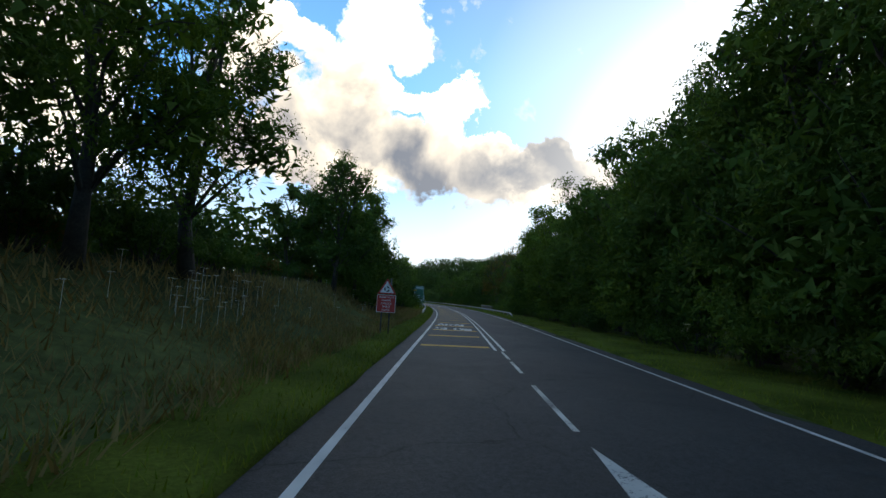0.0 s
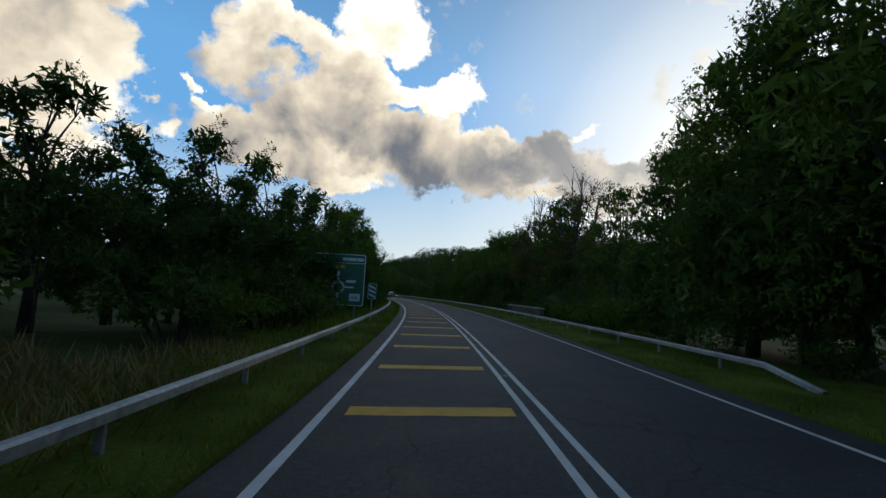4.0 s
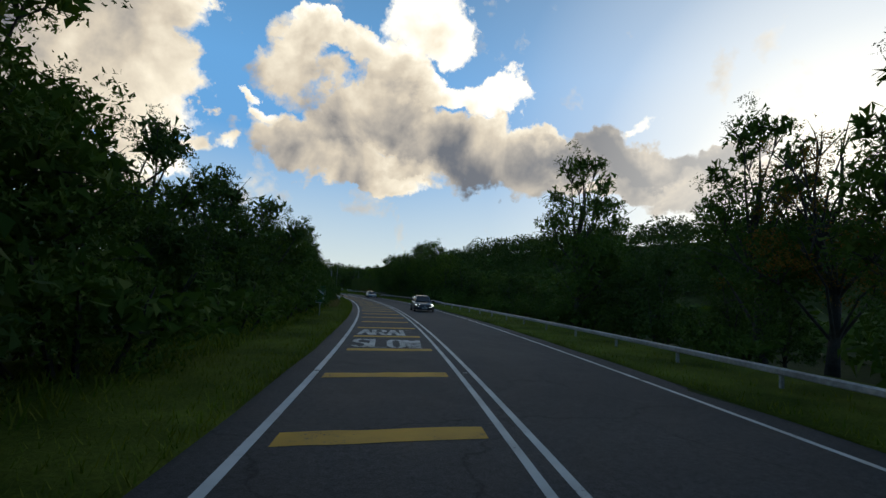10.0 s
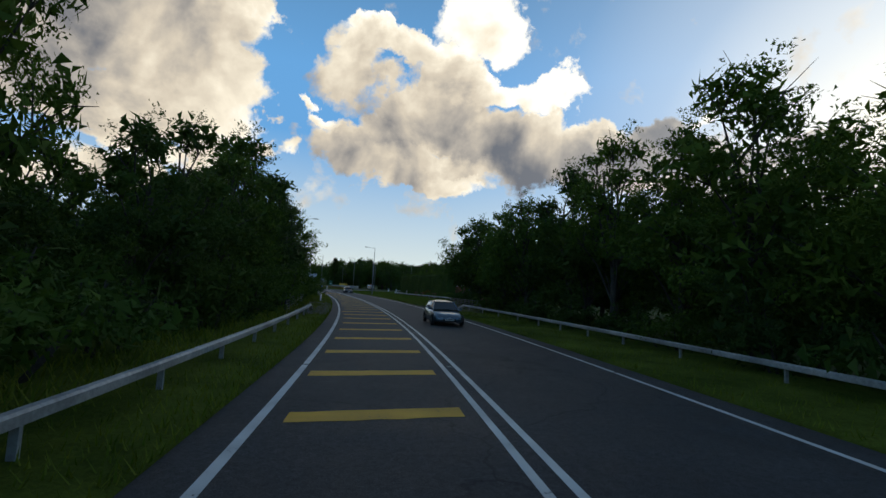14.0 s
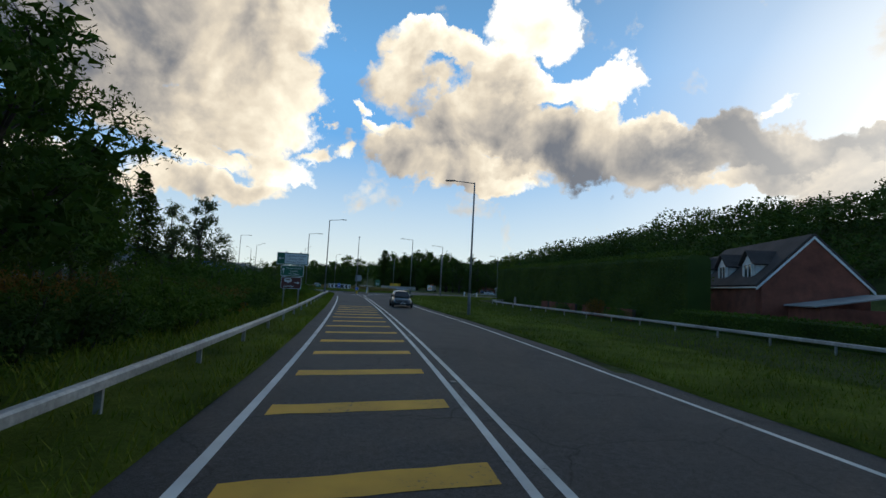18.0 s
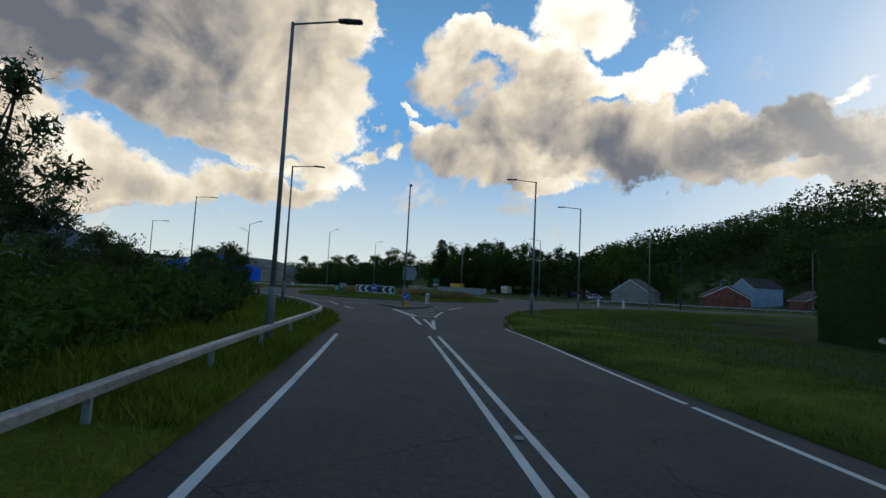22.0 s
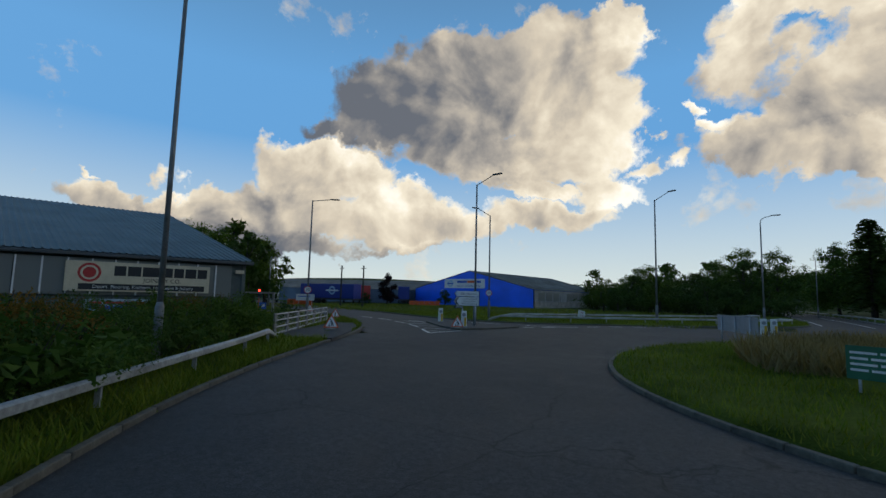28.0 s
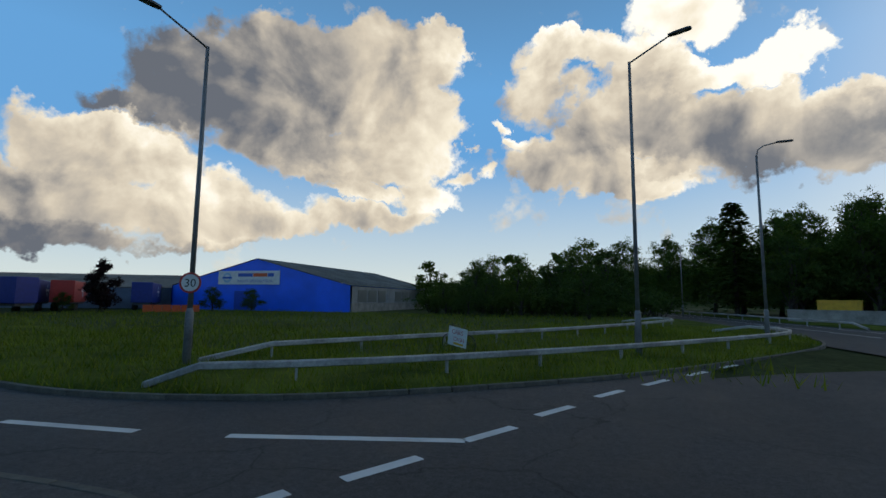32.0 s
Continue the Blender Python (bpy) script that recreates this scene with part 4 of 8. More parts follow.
for side, s0, s1, lat, h0, h1, kinds in ROWS_LEFT + ROWS_RIGHT:
    s = s0
    while s < s1:
        high = h0 + (h1 - h0) * (s - s0) / (s1 - s0)
        q = side * (lat + _r.uniform(-0.7, 0.9))
        p = road(s + _r.uniform(-1, 1), q)
        plant(_r.choice(kinds.split()), p.x, p.y, high * (_r.uniform(0.8, 1.14) if high > 5.5 else _r.uniform(0.55, 1.3)), land(s, q), 1.0 if high < 13 else 0.9)
        if "sparse" not in kinds and high > 6.5 and not (side > 0 and 128 <= s < 160):
            q = side * (lat + 5.0 + _r.uniform(-0.8, 0.8))
            p = road(s + 2.4, q)
            plant("backing", p.x, p.y, high * _r.uniform(0.8, 0.95), land(s, q), 1.0)
        if _r.random() < 0.92 and (side > 0 or s > 45):
            q = side * (lat - 2.2 + _r.uniform(-0.4, 0.4))
            p = road(s + 2.0, q)
            plant(_r.choice(("shrub", "bramble", "shrub")), p.x, p.y, _r.uniform(2.0, 3.4), land(s, q))
        s += (4.9 if high > 8 else 4.0) * _r.uniform(0.85, 1.15)
# the lone tall tree over the scrub
p = road(214, 13.4)
plant("ash", p.x, p.y, 14.8, -0.7, 0.95)
for s, lat, high, kind in ((139.0, -10.4, 13.0, "ash"), (134.5, -11.2, 12.0, "oak"), (120.5, 15.0, 13.5, "ash"), (307.0, 13.8, 11.5, "alder"), (311.0, 14.0, 12.0, "oak"), (314.5, 15.4, 10.0, "alder"), (309.5, 17.5, 11.0, "backing"), (131.5, 14.6, 15.5, "ash"), (136.5, 15.4, 15.5, "ash"), (142.0, 14.8, 14.5, "ash")):
    p = road(s, lat)
    plant(kind, p.x, p.y, high, land(s, lat))
p = road(262.5, -10.9)
plant("ash", p.x, p.y, 13.5, -0.6, 0.62)
# bushes on the bank of the first stretch, and scrub beside the last
for s in range(14, 62, 2):
    p = road(s + _r.uniform(-1, 1), -13.2 + _r.uniform(-1.2, 0.8))
    plant(_r.choice(("bramble", "rusty", "bramble")), p.x, p.y, _r.uniform(1.0, 1.7), land(s, -13.2) - 0.1)
for s in range(-14, 46, 3):
    p = road(s + _r.uniform(-1, 1), -15.6 + _r.uniform(-0.8, 0.8))
    plant("shrub", p.x, p.y, _r.uniform(3.4, 5.2), land(s, -15.6) - 0.1, 0.85)
for s in range(324, 352, 3):
    for lat in (-8.4, -11.5, -15.0):
        p = road(s + _r.uniform(-1, 1), lat + _r.uniform(-0.6, 0.6))
        plant(_r.choice(("bramble", "bramble", "rusty", "shrub")), p.x, p.y, _r.uniform(1.5, 2.3), 0.0)
for s in range(352, 386, 3):
    for lat in (-9.5, -12.5, -16.0):
        p = road(s + _r.uniform(-1, 1), lat + _r.uniform(-0.8, 0.8))
        plant(_r.choice(("bramble", "shrub", "willow" if lat < -12 else "shrub")), p.x, p.y, _r.uniform(1.7, 2.6) * (1.5 if lat < -12 else 1), 0.0)
for x, y, h, k in ((-19.8, 9.5, 14.5, "alder"), (-22.0, 4.0, 13.0, "oak"), (-25.0, 16.0, 12.5, "alder"), (-30.1, 27.6, 14.5, "oak"), (-28.0, 22.0, 12.0, "ash"), (-33.0, 33.0, 13.0, "alder"), (-33.4, 59.4, 14.5, "willow"), (-35.5, 54.0, 12.5, "willow"), (-34.5, 40.0, 12.0, "ash"),
                   (-37.0, 30.0, 13.0, "backing"), (-30.0, 14.0, 13.0, "backing"), (-21.5, 63.6, 4.3, "thorn"), (-23.2, 67.2, 4.2, "thorn"), (-26.8, 69.5, 4.2, "thorn"), (-20.4, 59.5, 3.6, "thorn"), (-20.5, 52.0, 3.8, "thorn")):
    plant(k, x, y, h)


# white flower heads of tall weeds on the first bank
v, f = [], []
for _ in range(46):
    s_, q_ = _r.uniform(24, 60), -_r.uniform(8.2, 11.5)
    if _r.random() < 0.6:
        s_, q_ = _r.gauss(36, 2.2), -_r.uniform(8.8, 10.6)
    base, tall = road(s_, q_, land(s_, q_)), _r.uniform(0.6, 0.95)
    for _k in range(14):
        a, d, w = _r.uniform(0, 6.28), 0.13 * _r.random() ** 0.5, _r.uniform(0.012, 0.024)
        c = base + Vector((d * math.cos(a), d * math.sin(a), tall - 1.2 * d * d + _r.uniform(-0.01, 0.01)))
        n_ = len(v)
        v += [(c.x - w, c.y - w, c.z), (c.x + w, c.y - w, c.z + 0.01), (c.x + w, c.y + w, c.z), (c.x - w, c.y + w, c.z + 0.01)]
        f.append((n_, n_ + 1, n_ + 2, n_ + 3))
    n_ = len(v)
    v += [(base.x - 0.006, base.y, base.z - 0.1), (base.x + 0.006, base.y, base.z - 0.1), (base.x + 0.004, base.y, base.z + tall), (base.x - 0.004, base.y, base.z + tall)]
    f.append((n_, n_ + 1, n_ + 2, n_ + 3))
structure("wildflowers", v, f, material("white_petals", (0.62, 0.62, 0.55), 0.8, spread=0.15, grain=60.0, broad=3.0, bump=0.0), "white flower heads of tall weeds on the grassy bank", "flowers", kind="stuff")


# ---- roadside steel: barriers, columns, signs ----
def paint(name, colour, rough=0.45, spread=0.12):
    return material(name, colour, rough, spread=spread, grain=40.0, broad=2.5, bump=0.03)


SIGN_WHITE, SIGN_RED, SIGN_GREEN = paint("sign_white", (0.62, 0.63, 0.62)), paint("sign_red", (0.42, 0.025, 0.02)), paint("sign_green", (0.012, 0.11, 0.055))
SIGN_BLACK, SIGN_BLUE, SIGN_BROWN = paint("sign_black", (0.012, 0.012, 0.014)), paint("sign_blue", (0.015, 0.09, 0.42)), paint("sign_brown", (0.10, 0.022, 0.015))
SIGN_YELLOW, SIGN_GREY, SIGN_ORANGE = paint("sign_yellow", (0.62, 0.36, 0.02)), paint("sign_back_grey", (0.24, 0.25, 0.26)), paint("safety_orange", (0.62, 0.09, 0.015))
PALE_BLUE = paint("sign_pale_blue", (0.28, 0.45, 0.60))


def barrier(points, label, ends=(True, True), high=0.62, closed_box=True):
    """An open box beam crash barrier along plan points, on steel posts."""
    line = smooth_line(points, 1.6)
    base = line[0]
    b = thing("crash_barrier", Matrix.Translation((base.x, base.y, 0)), label, "crash barrier", "crash barriers")
    local = [q - base for q in line]
    prof = [(-0.045, high - 0.17), (-0.085, high - 0.15), (-0.085, high - 0.03), (-0.05, high), (0.05, high), (0.085, high - 0.03), (0.085, high - 0.15), (0.045, high - 0.17), (-0.045, high - 0.17)]
    v, f = loft(local, prof)
    if ends[0]:
        for k in range(9):
            x, y, z = v[k]
            v[k] = (x, y, z - 0.40)
    if ends[1]:
        for k in range(len(v) - 9, len(v)):
            x, y, z = v[k]
            v[k] = (x, y, z - 0.40)
    part_py("beam", v, f, RAIL, b, "weathered galvanised box beam")
    me, run = None, 1.0
    for i in range(1, len(local) - 1):
        run += (local[i] - local[i - 1]).length
        if run > 3.1:
            run = 0.0
            if me is None:
                bm = box(bmesh.new(), -0.05, -0.03, -0.35, 0.05, 0.03, high - 0.15, 0.006)
                ob = part("post", bm, RAIL, b)
                me = ob.data
            else:
                ob = new("post", me)
                ob.parent = b
            w = (local[i + 1] - local[i - 1])
            ob.matrix_basis = pose(local[i].x, local[i].y, 0, 0, 0, math.degrees(math.atan2(-w.x, w.y)))
    return b


def rail_along(s0, s1, lat, label, ends=(True, True)):
    return barrier(road_line(s0, s1, lat, 6.0), label, ends)


rail_along(82, 160, -5.4, "grey galvanised crash barrier beside the grass")
rail_along(247, 287, -5.5, "grey galvanised crash barrier below the trees")
barrier(road_line(304, 376, -5.35, 6.0) + [road(383, -5.1).to_2d()] + [Vector(p) for p in ((-13.1, 57.0), (-14.5, 60.6), (-18.2, 66.7), (-22.7, 72.1), (-28.7, 78.3), (-33.6, 83.2), (-36.2, 85.9), (-38.9, 88.7), (-42.6, 92.2))], "long grey crash barrier curving round the corner")
barrier(road_line(92, 240, 7.9, 6.0) + road_line(250, 300, 9.0, 6.0), "long grey galvanised crash barrier beside the wood")
barrier([road(318, 17.5).to_2d(), road(332, 18.2).to_2d(), road(348, 17.6).to_2d(), road(366, 16.4).to_2d(), road(378, 17.4).to_2d(), road(384, 20.5).to_2d(), road(386, 25.0).to_2d()], "grey crash barrier across the mown grass")
barrier([(-46.2, 115.0), (-45.2, 115.5), (-43.4, 116.6), (-40.4, 119.1), (-35.6, 124.0), (-30.9, 129.5), (-27.2, 134.3), (-25.8, 137.2), (-25.6, 139.6), (-26.6, 141.2), (-28.4, 142.4)], "long scuffed crash barrier facing the roundabout")
barrier([(-48.2, 118.6), (-46.9, 120.4), (-42.7, 126.8), (-37.9, 133.4), (-33.2, 141.8), (-29.6, 149.4), (-29.2, 152.4), (-30.4, 154.2), (-33.0, 155.4)], "grey crash barrier behind the first one")
barrier([(-51.6, 101.9), (-54.2, 103.8), (-56.6, 105.0), (-59.0, 105.4)], "short grey crash barrier at the side road")
barrier([(-16.0, 150.0), (-19.0, 172.0), (-25.5, 215.0), (-36.0, 270.0)], "grey crash barrier along the far road")
barrier([(14.0, 118.0), (24.0, 115.4), (40.0, 116.0), (70.0, 124.0)], "grey crash barrier before the houses")


def lamp(x, y, high, az, reach=1.7, curved=False, z=0.0, rise=0.18):
    """A tubular steel street lamp: wider base with a door, column, outreach arm, flat lantern with its glass."""
    p = thing("street_lamp", pose(x, y, z, 0, 0, az), "tall grey steel street lamp with a flat lantern", "street lamp", "street lamps")
    bm = bmesh.new()
    tube(bm, [(0, 0, -0.4), (0, 0, 1.6), (0, 0, 1.75)], [0.115, 0.115, 0.08], 12)
    part("base_section", bm, POST_GREY, p, smooth=True)
    bm = bmesh.new()
    tube(bm, [(0, 0, 1.7), (0, 0, high * 0.6), (0, 0, high)], [0.078, 0.068, 0.055], 10)
    part("column", bm, POST_GREY, p, smooth=True)
    bm = box(bmesh.new(), -0.05, -0.122, 0.55, 0.05, -0.108, 1.1, 0.004)
    part("door", bm, STEEL_DARK, p)
    bm = bmesh.new()
    if curved:
        tube(bm, [(0, 0, high - 0.05), (0, 0.08, high + 0.3), (0, 0.35, high + 0.5), (0, 0.9, high + 0.6)], 0.035, 8)
        tip, zz = 0.9, high + 0.62
    else:
        tube(bm, [(0, -0.05, high - 0.06), (0, reach - 0.4, high - 0.06 + rise)], [0.035, 0.03], 8)
        tip, zz = reach - 0.45, high - 0.05 + rise
    part("arm", bm, POST_GREY, p, smooth=True)
    bm = bmesh.new()
    slab(bm, [(-0.09, tip), (-0.13, tip + 0.25), (-0.12, tip + 0.72), (-0.06, tip + 0.78), (0.06, tip + 0.78), (0.12, tip + 0.72), (0.13, tip + 0.25), (0.09, tip)], zz - 0.03, zz + 0.045)
    bmesh.ops.bevel(bm, geom=list(bm.edges), offset=0.012, segments=1, affect="EDGES")
    lan = part("lantern", bm, STEEL_DARK, p)
    bm = box(bmesh.new(), -0.085, tip + 0.3, zz - 0.042, 0.085, tip + 0.68, zz - 0.028, 0.004)
    part("glass", bm, SIGN_GREY, lan)
    return p


HUB3 = Vector((HUB.x, HUB.y, 0))


def az_to(x, y, tx, ty):
    return math.degrees(math.atan2(-(tx - x), ty - y))


LAMPS_NEAR = ((4.9, 20.5, 10.0, 0, 21.5, 0), (-11.7, 48.3, 10.2, -7, 48.7, 0), (-18.9, 66.3, 10.0, -14, 68, 0), (-1.2, 69.6, 10.2, -6, 70, 0), (4.6, 80.6, 10.2, -2, 82, 0), (-38.3, 85.8, 10.8, HUB.x, HUB.y, 0), (-43.0, 108.2, 10.3, HUB.x, HUB.y + 6, 2), (-48.05, 118.0, 9.95, -50.5, 110, 2), (-56.5, 103.7, 9.8, -50, 110, 0), (-34.9, 125.2, 11.3, -28, 121.7, 2))
LAMPS_FAR = ((-27.6, 135.0, 10.0, -20, 134, 1), (19.4, 102.8, 10.3, 10, 106, 0), (5.4, 114.4, 10.3, -4, 110, 0), (-8.0, 121.0, 9.3, -12, 115, 0), (-5.3, -12.6, 10.8, 0, -12, 0), (-84.0, 117.0, 7.0, -82, 122, 0), (-23.0, 180.0, 10.0, -20, 180, 0), (48.0, 112.0, 10.0, 46, 106, 0), (70.0, 119.0, 10.0, 70, 126, 0))
for x, y, h, tx, ty, c in LAMPS_NEAR + LAMPS_FAR:
    lamp(x, y, h, az_to(x, y, tx, ty), 1.9, c == 1, rise=0.55 if c == 2 else 0.18)
# the one on the keep-left island points away down the road
lamp(-11.5, 74.1, 10.6, 6.0, 1.0)


def sign_thing(x, y, az, label, category="road sign", z=0.0):
    """A sign whose face looks back along -y of its own; az: the heading of the traffic that reads it."""
    return thing("road_sign", pose(x, y, z, 0, 0, az), label, category)


def plate(parent, name, outline, mat, y=0.0, thick=0.012, label=""):
    """A flat plate, outline in (x, z), its face at -y."""
    bm = bmesh.new()
    fr, bk = [bm.verts.new((a, y - thick, b)) for a, b in outline], [bm.verts.new((a, y, b)) for a, b in outline]
    bm.faces.new(fr), bm.faces.new(bk[::-1])
    n = len(outline)
    for i in range(n):
        bm.faces.new((fr[i], fr[(i + 1) % n], bk[(i + 1) % n], bk[i]))
    bmesh.ops.recalc_face_normals(bm, faces=bm.faces)
    return part(name, bm, mat, parent, label)


def rect(x0, z0, x1, z1, r=0.0):
    if not r:
        return [(x0, z0), (x1, z0), (x1, z1), (x0, z1)]
    out = []
    for cx_, cz, a0 in ((x1 - r, z0 + r, -90), (x1 - r, z1 - r, 0), (x0 + r, z1 - r, 90), (x0 + r, z0 + r, 180)):
        out += [(cx_ + r * math.cos(radians(a0 + k * 30)), cz + r * math.sin(radians(a0 + k * 30))) for k in range(4)]
    return out


def circle(cx_, cz, r, n=28):
    return [(cx_ + r * math.cos(2 * math.pi * k / n), cz + r * math.sin(2 * math.pi * k / n)) for k in range(n)]


def inset(tri3, k):
    cx_ = sum(p[0] for p in tri3) / len(tri3)
    cz = sum(p[1] for p in tri3) / len(tri3)
    return [(cx_ + (a - cx_) * k, cz + (b - cz) * k) for a, b in tri3]


def post(parent, x, top, r=0.038, y=0.045, mat=None):
    bm = tube(bmesh.new(), [(x, y, -0.4), (x, y, top)], r, 8)
    return part("post", bm, mat or GALV, parent, smooth=True)


def lettering(parent, text, x, z, size, mat, y, align="CENTER"):
    """Flat raised letters in the built-in font, turned to face -y."""
    cu = bpy.data.curves.new("lettering", "FONT")
    cu.body, cu.size, cu.align_x, cu.extrude, cu.resolution_u = text, size, align, 0.001, 3
    ob = new("lettering_curve", cu)
    dg = bpy.context.evaluated_depsgraph_get()
    me = bpy.data.meshes.new_from_object(ob.evaluated_get(dg))
    bpy.data.objects.remove(ob)
    bpy.data.curves.remove(cu)
    me.transform(Matrix.Translation((x, y, z)) @ Matrix.Rotation(radians(90), 4, "X"))
    me.materials.clear()
    me.materials.append(mat)
    t = new("lettering", me)
    t.parent = parent
    return tagged(t, "the words " + text.replace("&", "and"))


def bars(parent, x0, z, widths, high, mat, y, gap=0.05):
    """Plain strokes in the place of words."""
    for w in widths:
        plate(parent, "stroke", rect(x0, z, x0 + w, z + high), mat, y, 0.003)
        x0 += w + gap


# warning triangle over a red plate on the first bank
s = sign_thing(*road(45.6, -5.45).to_2d(), heading(45), "red-bordered roundabout warning triangle over a red plate, on two posts", z=0.06)
post(s, -0.22, 2.2, mat=STEEL_DARK), post(s, 0.2, 2.95, mat=STEEL_DARK)
tri0 = [(-0.5, 2.12), (0.5, 2.12), (0.0, 2.95)]
plate(s, "border", tri0, SIGN_RED, 0, 0.012), plate(s, "triangle", inset(tri0, 0.74), SIGN_WHITE, -0.012, 0.003)
for k in range(3):
    a0 = k * 120 + 20
    o = [(0.15 * math.cos(radians(a0 + q)), 2.38 + 0.15 * math.sin(radians(a0 + q))) for q in range(0, 85, 14)] + [(0.09 * math.cos(radians(a0 + q)), 2.38 + 0.09 * math.sin(radians(a0 + q))) for q in range(84, -1, -14)]
    plate(s, "arrow", o, SIGN_BLACK, -0.015, 0.003)
plate(s, "plate", rect(-0.5, 1.16, 0.5, 2.08, 0.04), SIGN_WHITE, 0.004, 0.012), plate(s, "field", rect(-0.475, 1.185, 0.475, 2.055, 0.03), SIGN_RED, -0.008, 0.003)
for k, w in enumerate(("ARAFWCH", "NAWR", "REDUCE", "SPEED", "NOW")):
    lettering(s, w, 0, 1.90 - k * 0.165, 0.155, SIGN_WHITE, -0.0125)

# large green map sign, on stout posts
s = sign_thing(*road(110.4, -7.6).to_2d(), heading(110), "large green direction sign with a white roundabout diagram", z=0.05)
for x in (-1.1, 1.1):
    post(s, x, 4.1, 0.07, 0.09)
plate(s, "border", rect(-1.65, 0.95, 1.65, 4.2, 0.12), SIGN_WHITE, 0, 0.02), plate(s, "field", rect(-1.60, 1.0, 1.60, 4.15, 0.1), SIGN_GREEN, -0.02, 0.003)
plate(s, "divider", rect(-1.6, 3.62, 1.6, 3.66), SIGN_WHITE, -0.023, 0.003)
bars(s, 0.2, 3.78, (0.3, 0.5, 0.42), 0.2, SIGN_WHITE, -0.023)
ring = [(0.42 * math.cos(radians(q)), 2.1 + 0.42 * math.sin(radians(q))) for q in range(-60, 241, 15)] + [(0.27 * math.cos(radians(q)), 2.1 + 0.27 * math.sin(radians(q))) for q in range(240, -61, -15)]
plate(s, "ring", ring, SIGN_WHITE, -0.023, 0.003)
for o in (rect(-0.08, 2.5, 0.08, 3.1), rect(-1.0, 2.06, -0.4, 2.16), rect(0.4, 2.06, 1.0, 2.16), rect(-0.08, 1.25, 0.08, 1.75)):
    plate(s, "arm", o, SIGN_WHITE, -0.023, 0.003)
plate(s, "patch", rect(0.75, 1.25, 1.42, 1.72, 0.05), SIGN_WHITE, -0.023, 0.003)
lettering(s, "Allt", 1.08, 1.38, 0.32, SIGN_BLACK, -0.027)
bars(s, -1.4, 2.35, (0.5, 0.4), 0.16, SIGN_WHITE, -0.023), bars(s, -0.35, 3.3, (0.7,), 0.2, SIGN_YELLOW, -0.023)
bars(s, 0.5, 2.4, (0.6,), 0.16, SIGN_WHITE, -0.023)


def marker(sq, lat, n, z=0.05):
    """A green countdown marker with white slant bars."""
    m = sign_thing(*road(sq, lat).to_2d(), heading(sq), "green countdown marker with white slant bars, on a post", z=z)
    post(m, 0, 2.5)
    plate(m, "border", rect(-0.3, 1.35, 0.3, 2.5, 0.04), SIGN_WHITE, 0, 0.012), plate(m, "field", rect(-0.275, 1.375, 0.275, 2.475, 0.03), SIGN_GREEN, -0.012, 0.003)
    for k in range(n):
        zq = 1.9 + (k - (n - 1) / 2) * 0.32
        plate(m, "stripe", [(-0.24, zq + 0.06), (0.24, zq - 0.16), (0.24, zq - 0.03), (-0.24, zq + 0.19)], SIGN_WHITE, -0.015, 0.003)


marker(115.7, -5.95, 3), marker(212.0, -6.0, 2, -0.4), marker(306.5, -7.4, 1)

# stack of three signs before the roundabout
s = sign_thing(-7.35, 17.7, 6.0, "stack of white, green and brown direction signs on two posts", z=0.02)
post(s, -0.45, 3.9, 0.05), post(s, 0.5, 3.9, 0.05)
plate(s, "white_board", rect(-1.03, 3.02, 1.03, 3.82, 0.05), SIGN_WHITE, 0, 0.02), plate(s, "green_field", rect(-1.0, 3.05, 1.0, 3.79, 0.04), SIGN_GREEN, -0.02, 0.003), plate(s, "panel", rect(-0.52, 3.09, 0.96, 3.75, 0.03), SIGN_WHITE, -0.023, 0.003)
for k, w in enumerate(("Canolfan Fusnes", "Stradey Park", "Business Centre")):
    lettering(s, w, 0.22, 3.55 - 0.2 * k, 0.185, SIGN_BLACK, -0.0265)
plate(s, "arrow", [(-0.92, 3.42), (-0.8, 3.52), (-0.8, 3.44), (-0.6, 3.44), (-0.6, 3.40), (-0.8, 3.40), (-0.8, 3.32)], SIGN_WHITE, -0.023, 0.003)
plate(s, "green_board", rect(-0.72, 2.26, 0.76, 2.96, 0.05), SIGN_WHITE, 0, 0.02), plate(s, "green_field", rect(-0.69, 2.29, 0.73, 2.93, 0.04), SIGN_GREEN, -0.02, 0.003)
for k, w in enumerate(("Parciau Ddiw.", "Llanelli", "Ind. Parks")):
    lettering(s, w, 0.14, 2.73 - 0.19 * k, 0.18, SIGN_WHITE, -0.0235)
plate(s, "arrow", [(-0.57, 2.4), (-0.53, 2.4), (-0.53, 2.66), (-0.46, 2.66), (-0.55, 2.8), (-0.64, 2.66), (-0.57, 2.66)], SIGN_WHITE, -0.023, 0.003)
plate(s, "brown_board", rect(-0.66, 1.42, 0.66, 2.2, 0.05), SIGN_WHITE, 0, 0.02), plate(s, "brown_field", rect(-0.63, 1.45, 0.63, 2.17, 0.04), SIGN_BROWN, -0.02, 0.003)
lettering(s, "Llwynifan", -0.15, 1.53, 0.19, SIGN_WHITE, -0.0235)
plate(s, "caravan", rect(-0.45, 1.86, 0.02, 2.1, 0.07), SIGN_WHITE, -0.023, 0.003), plate(s, "caravan_window", rect(-0.36, 1.97, -0.08, 2.04), SIGN_BROWN, -0.026, 0.002), plate(s, "caravan_wheel", circle(-0.2, 1.85, 0.05, 14), SIGN_WHITE, -0.026, 0.002)
plate(s, "arrow", [(0.2, 1.79), (0.4, 1.79), (0.4, 1.72), (0.55, 1.82), (0.4, 1.92), (0.4, 1.85), (0.2, 1.85)], SIGN_WHITE, -0.023, 0.003)

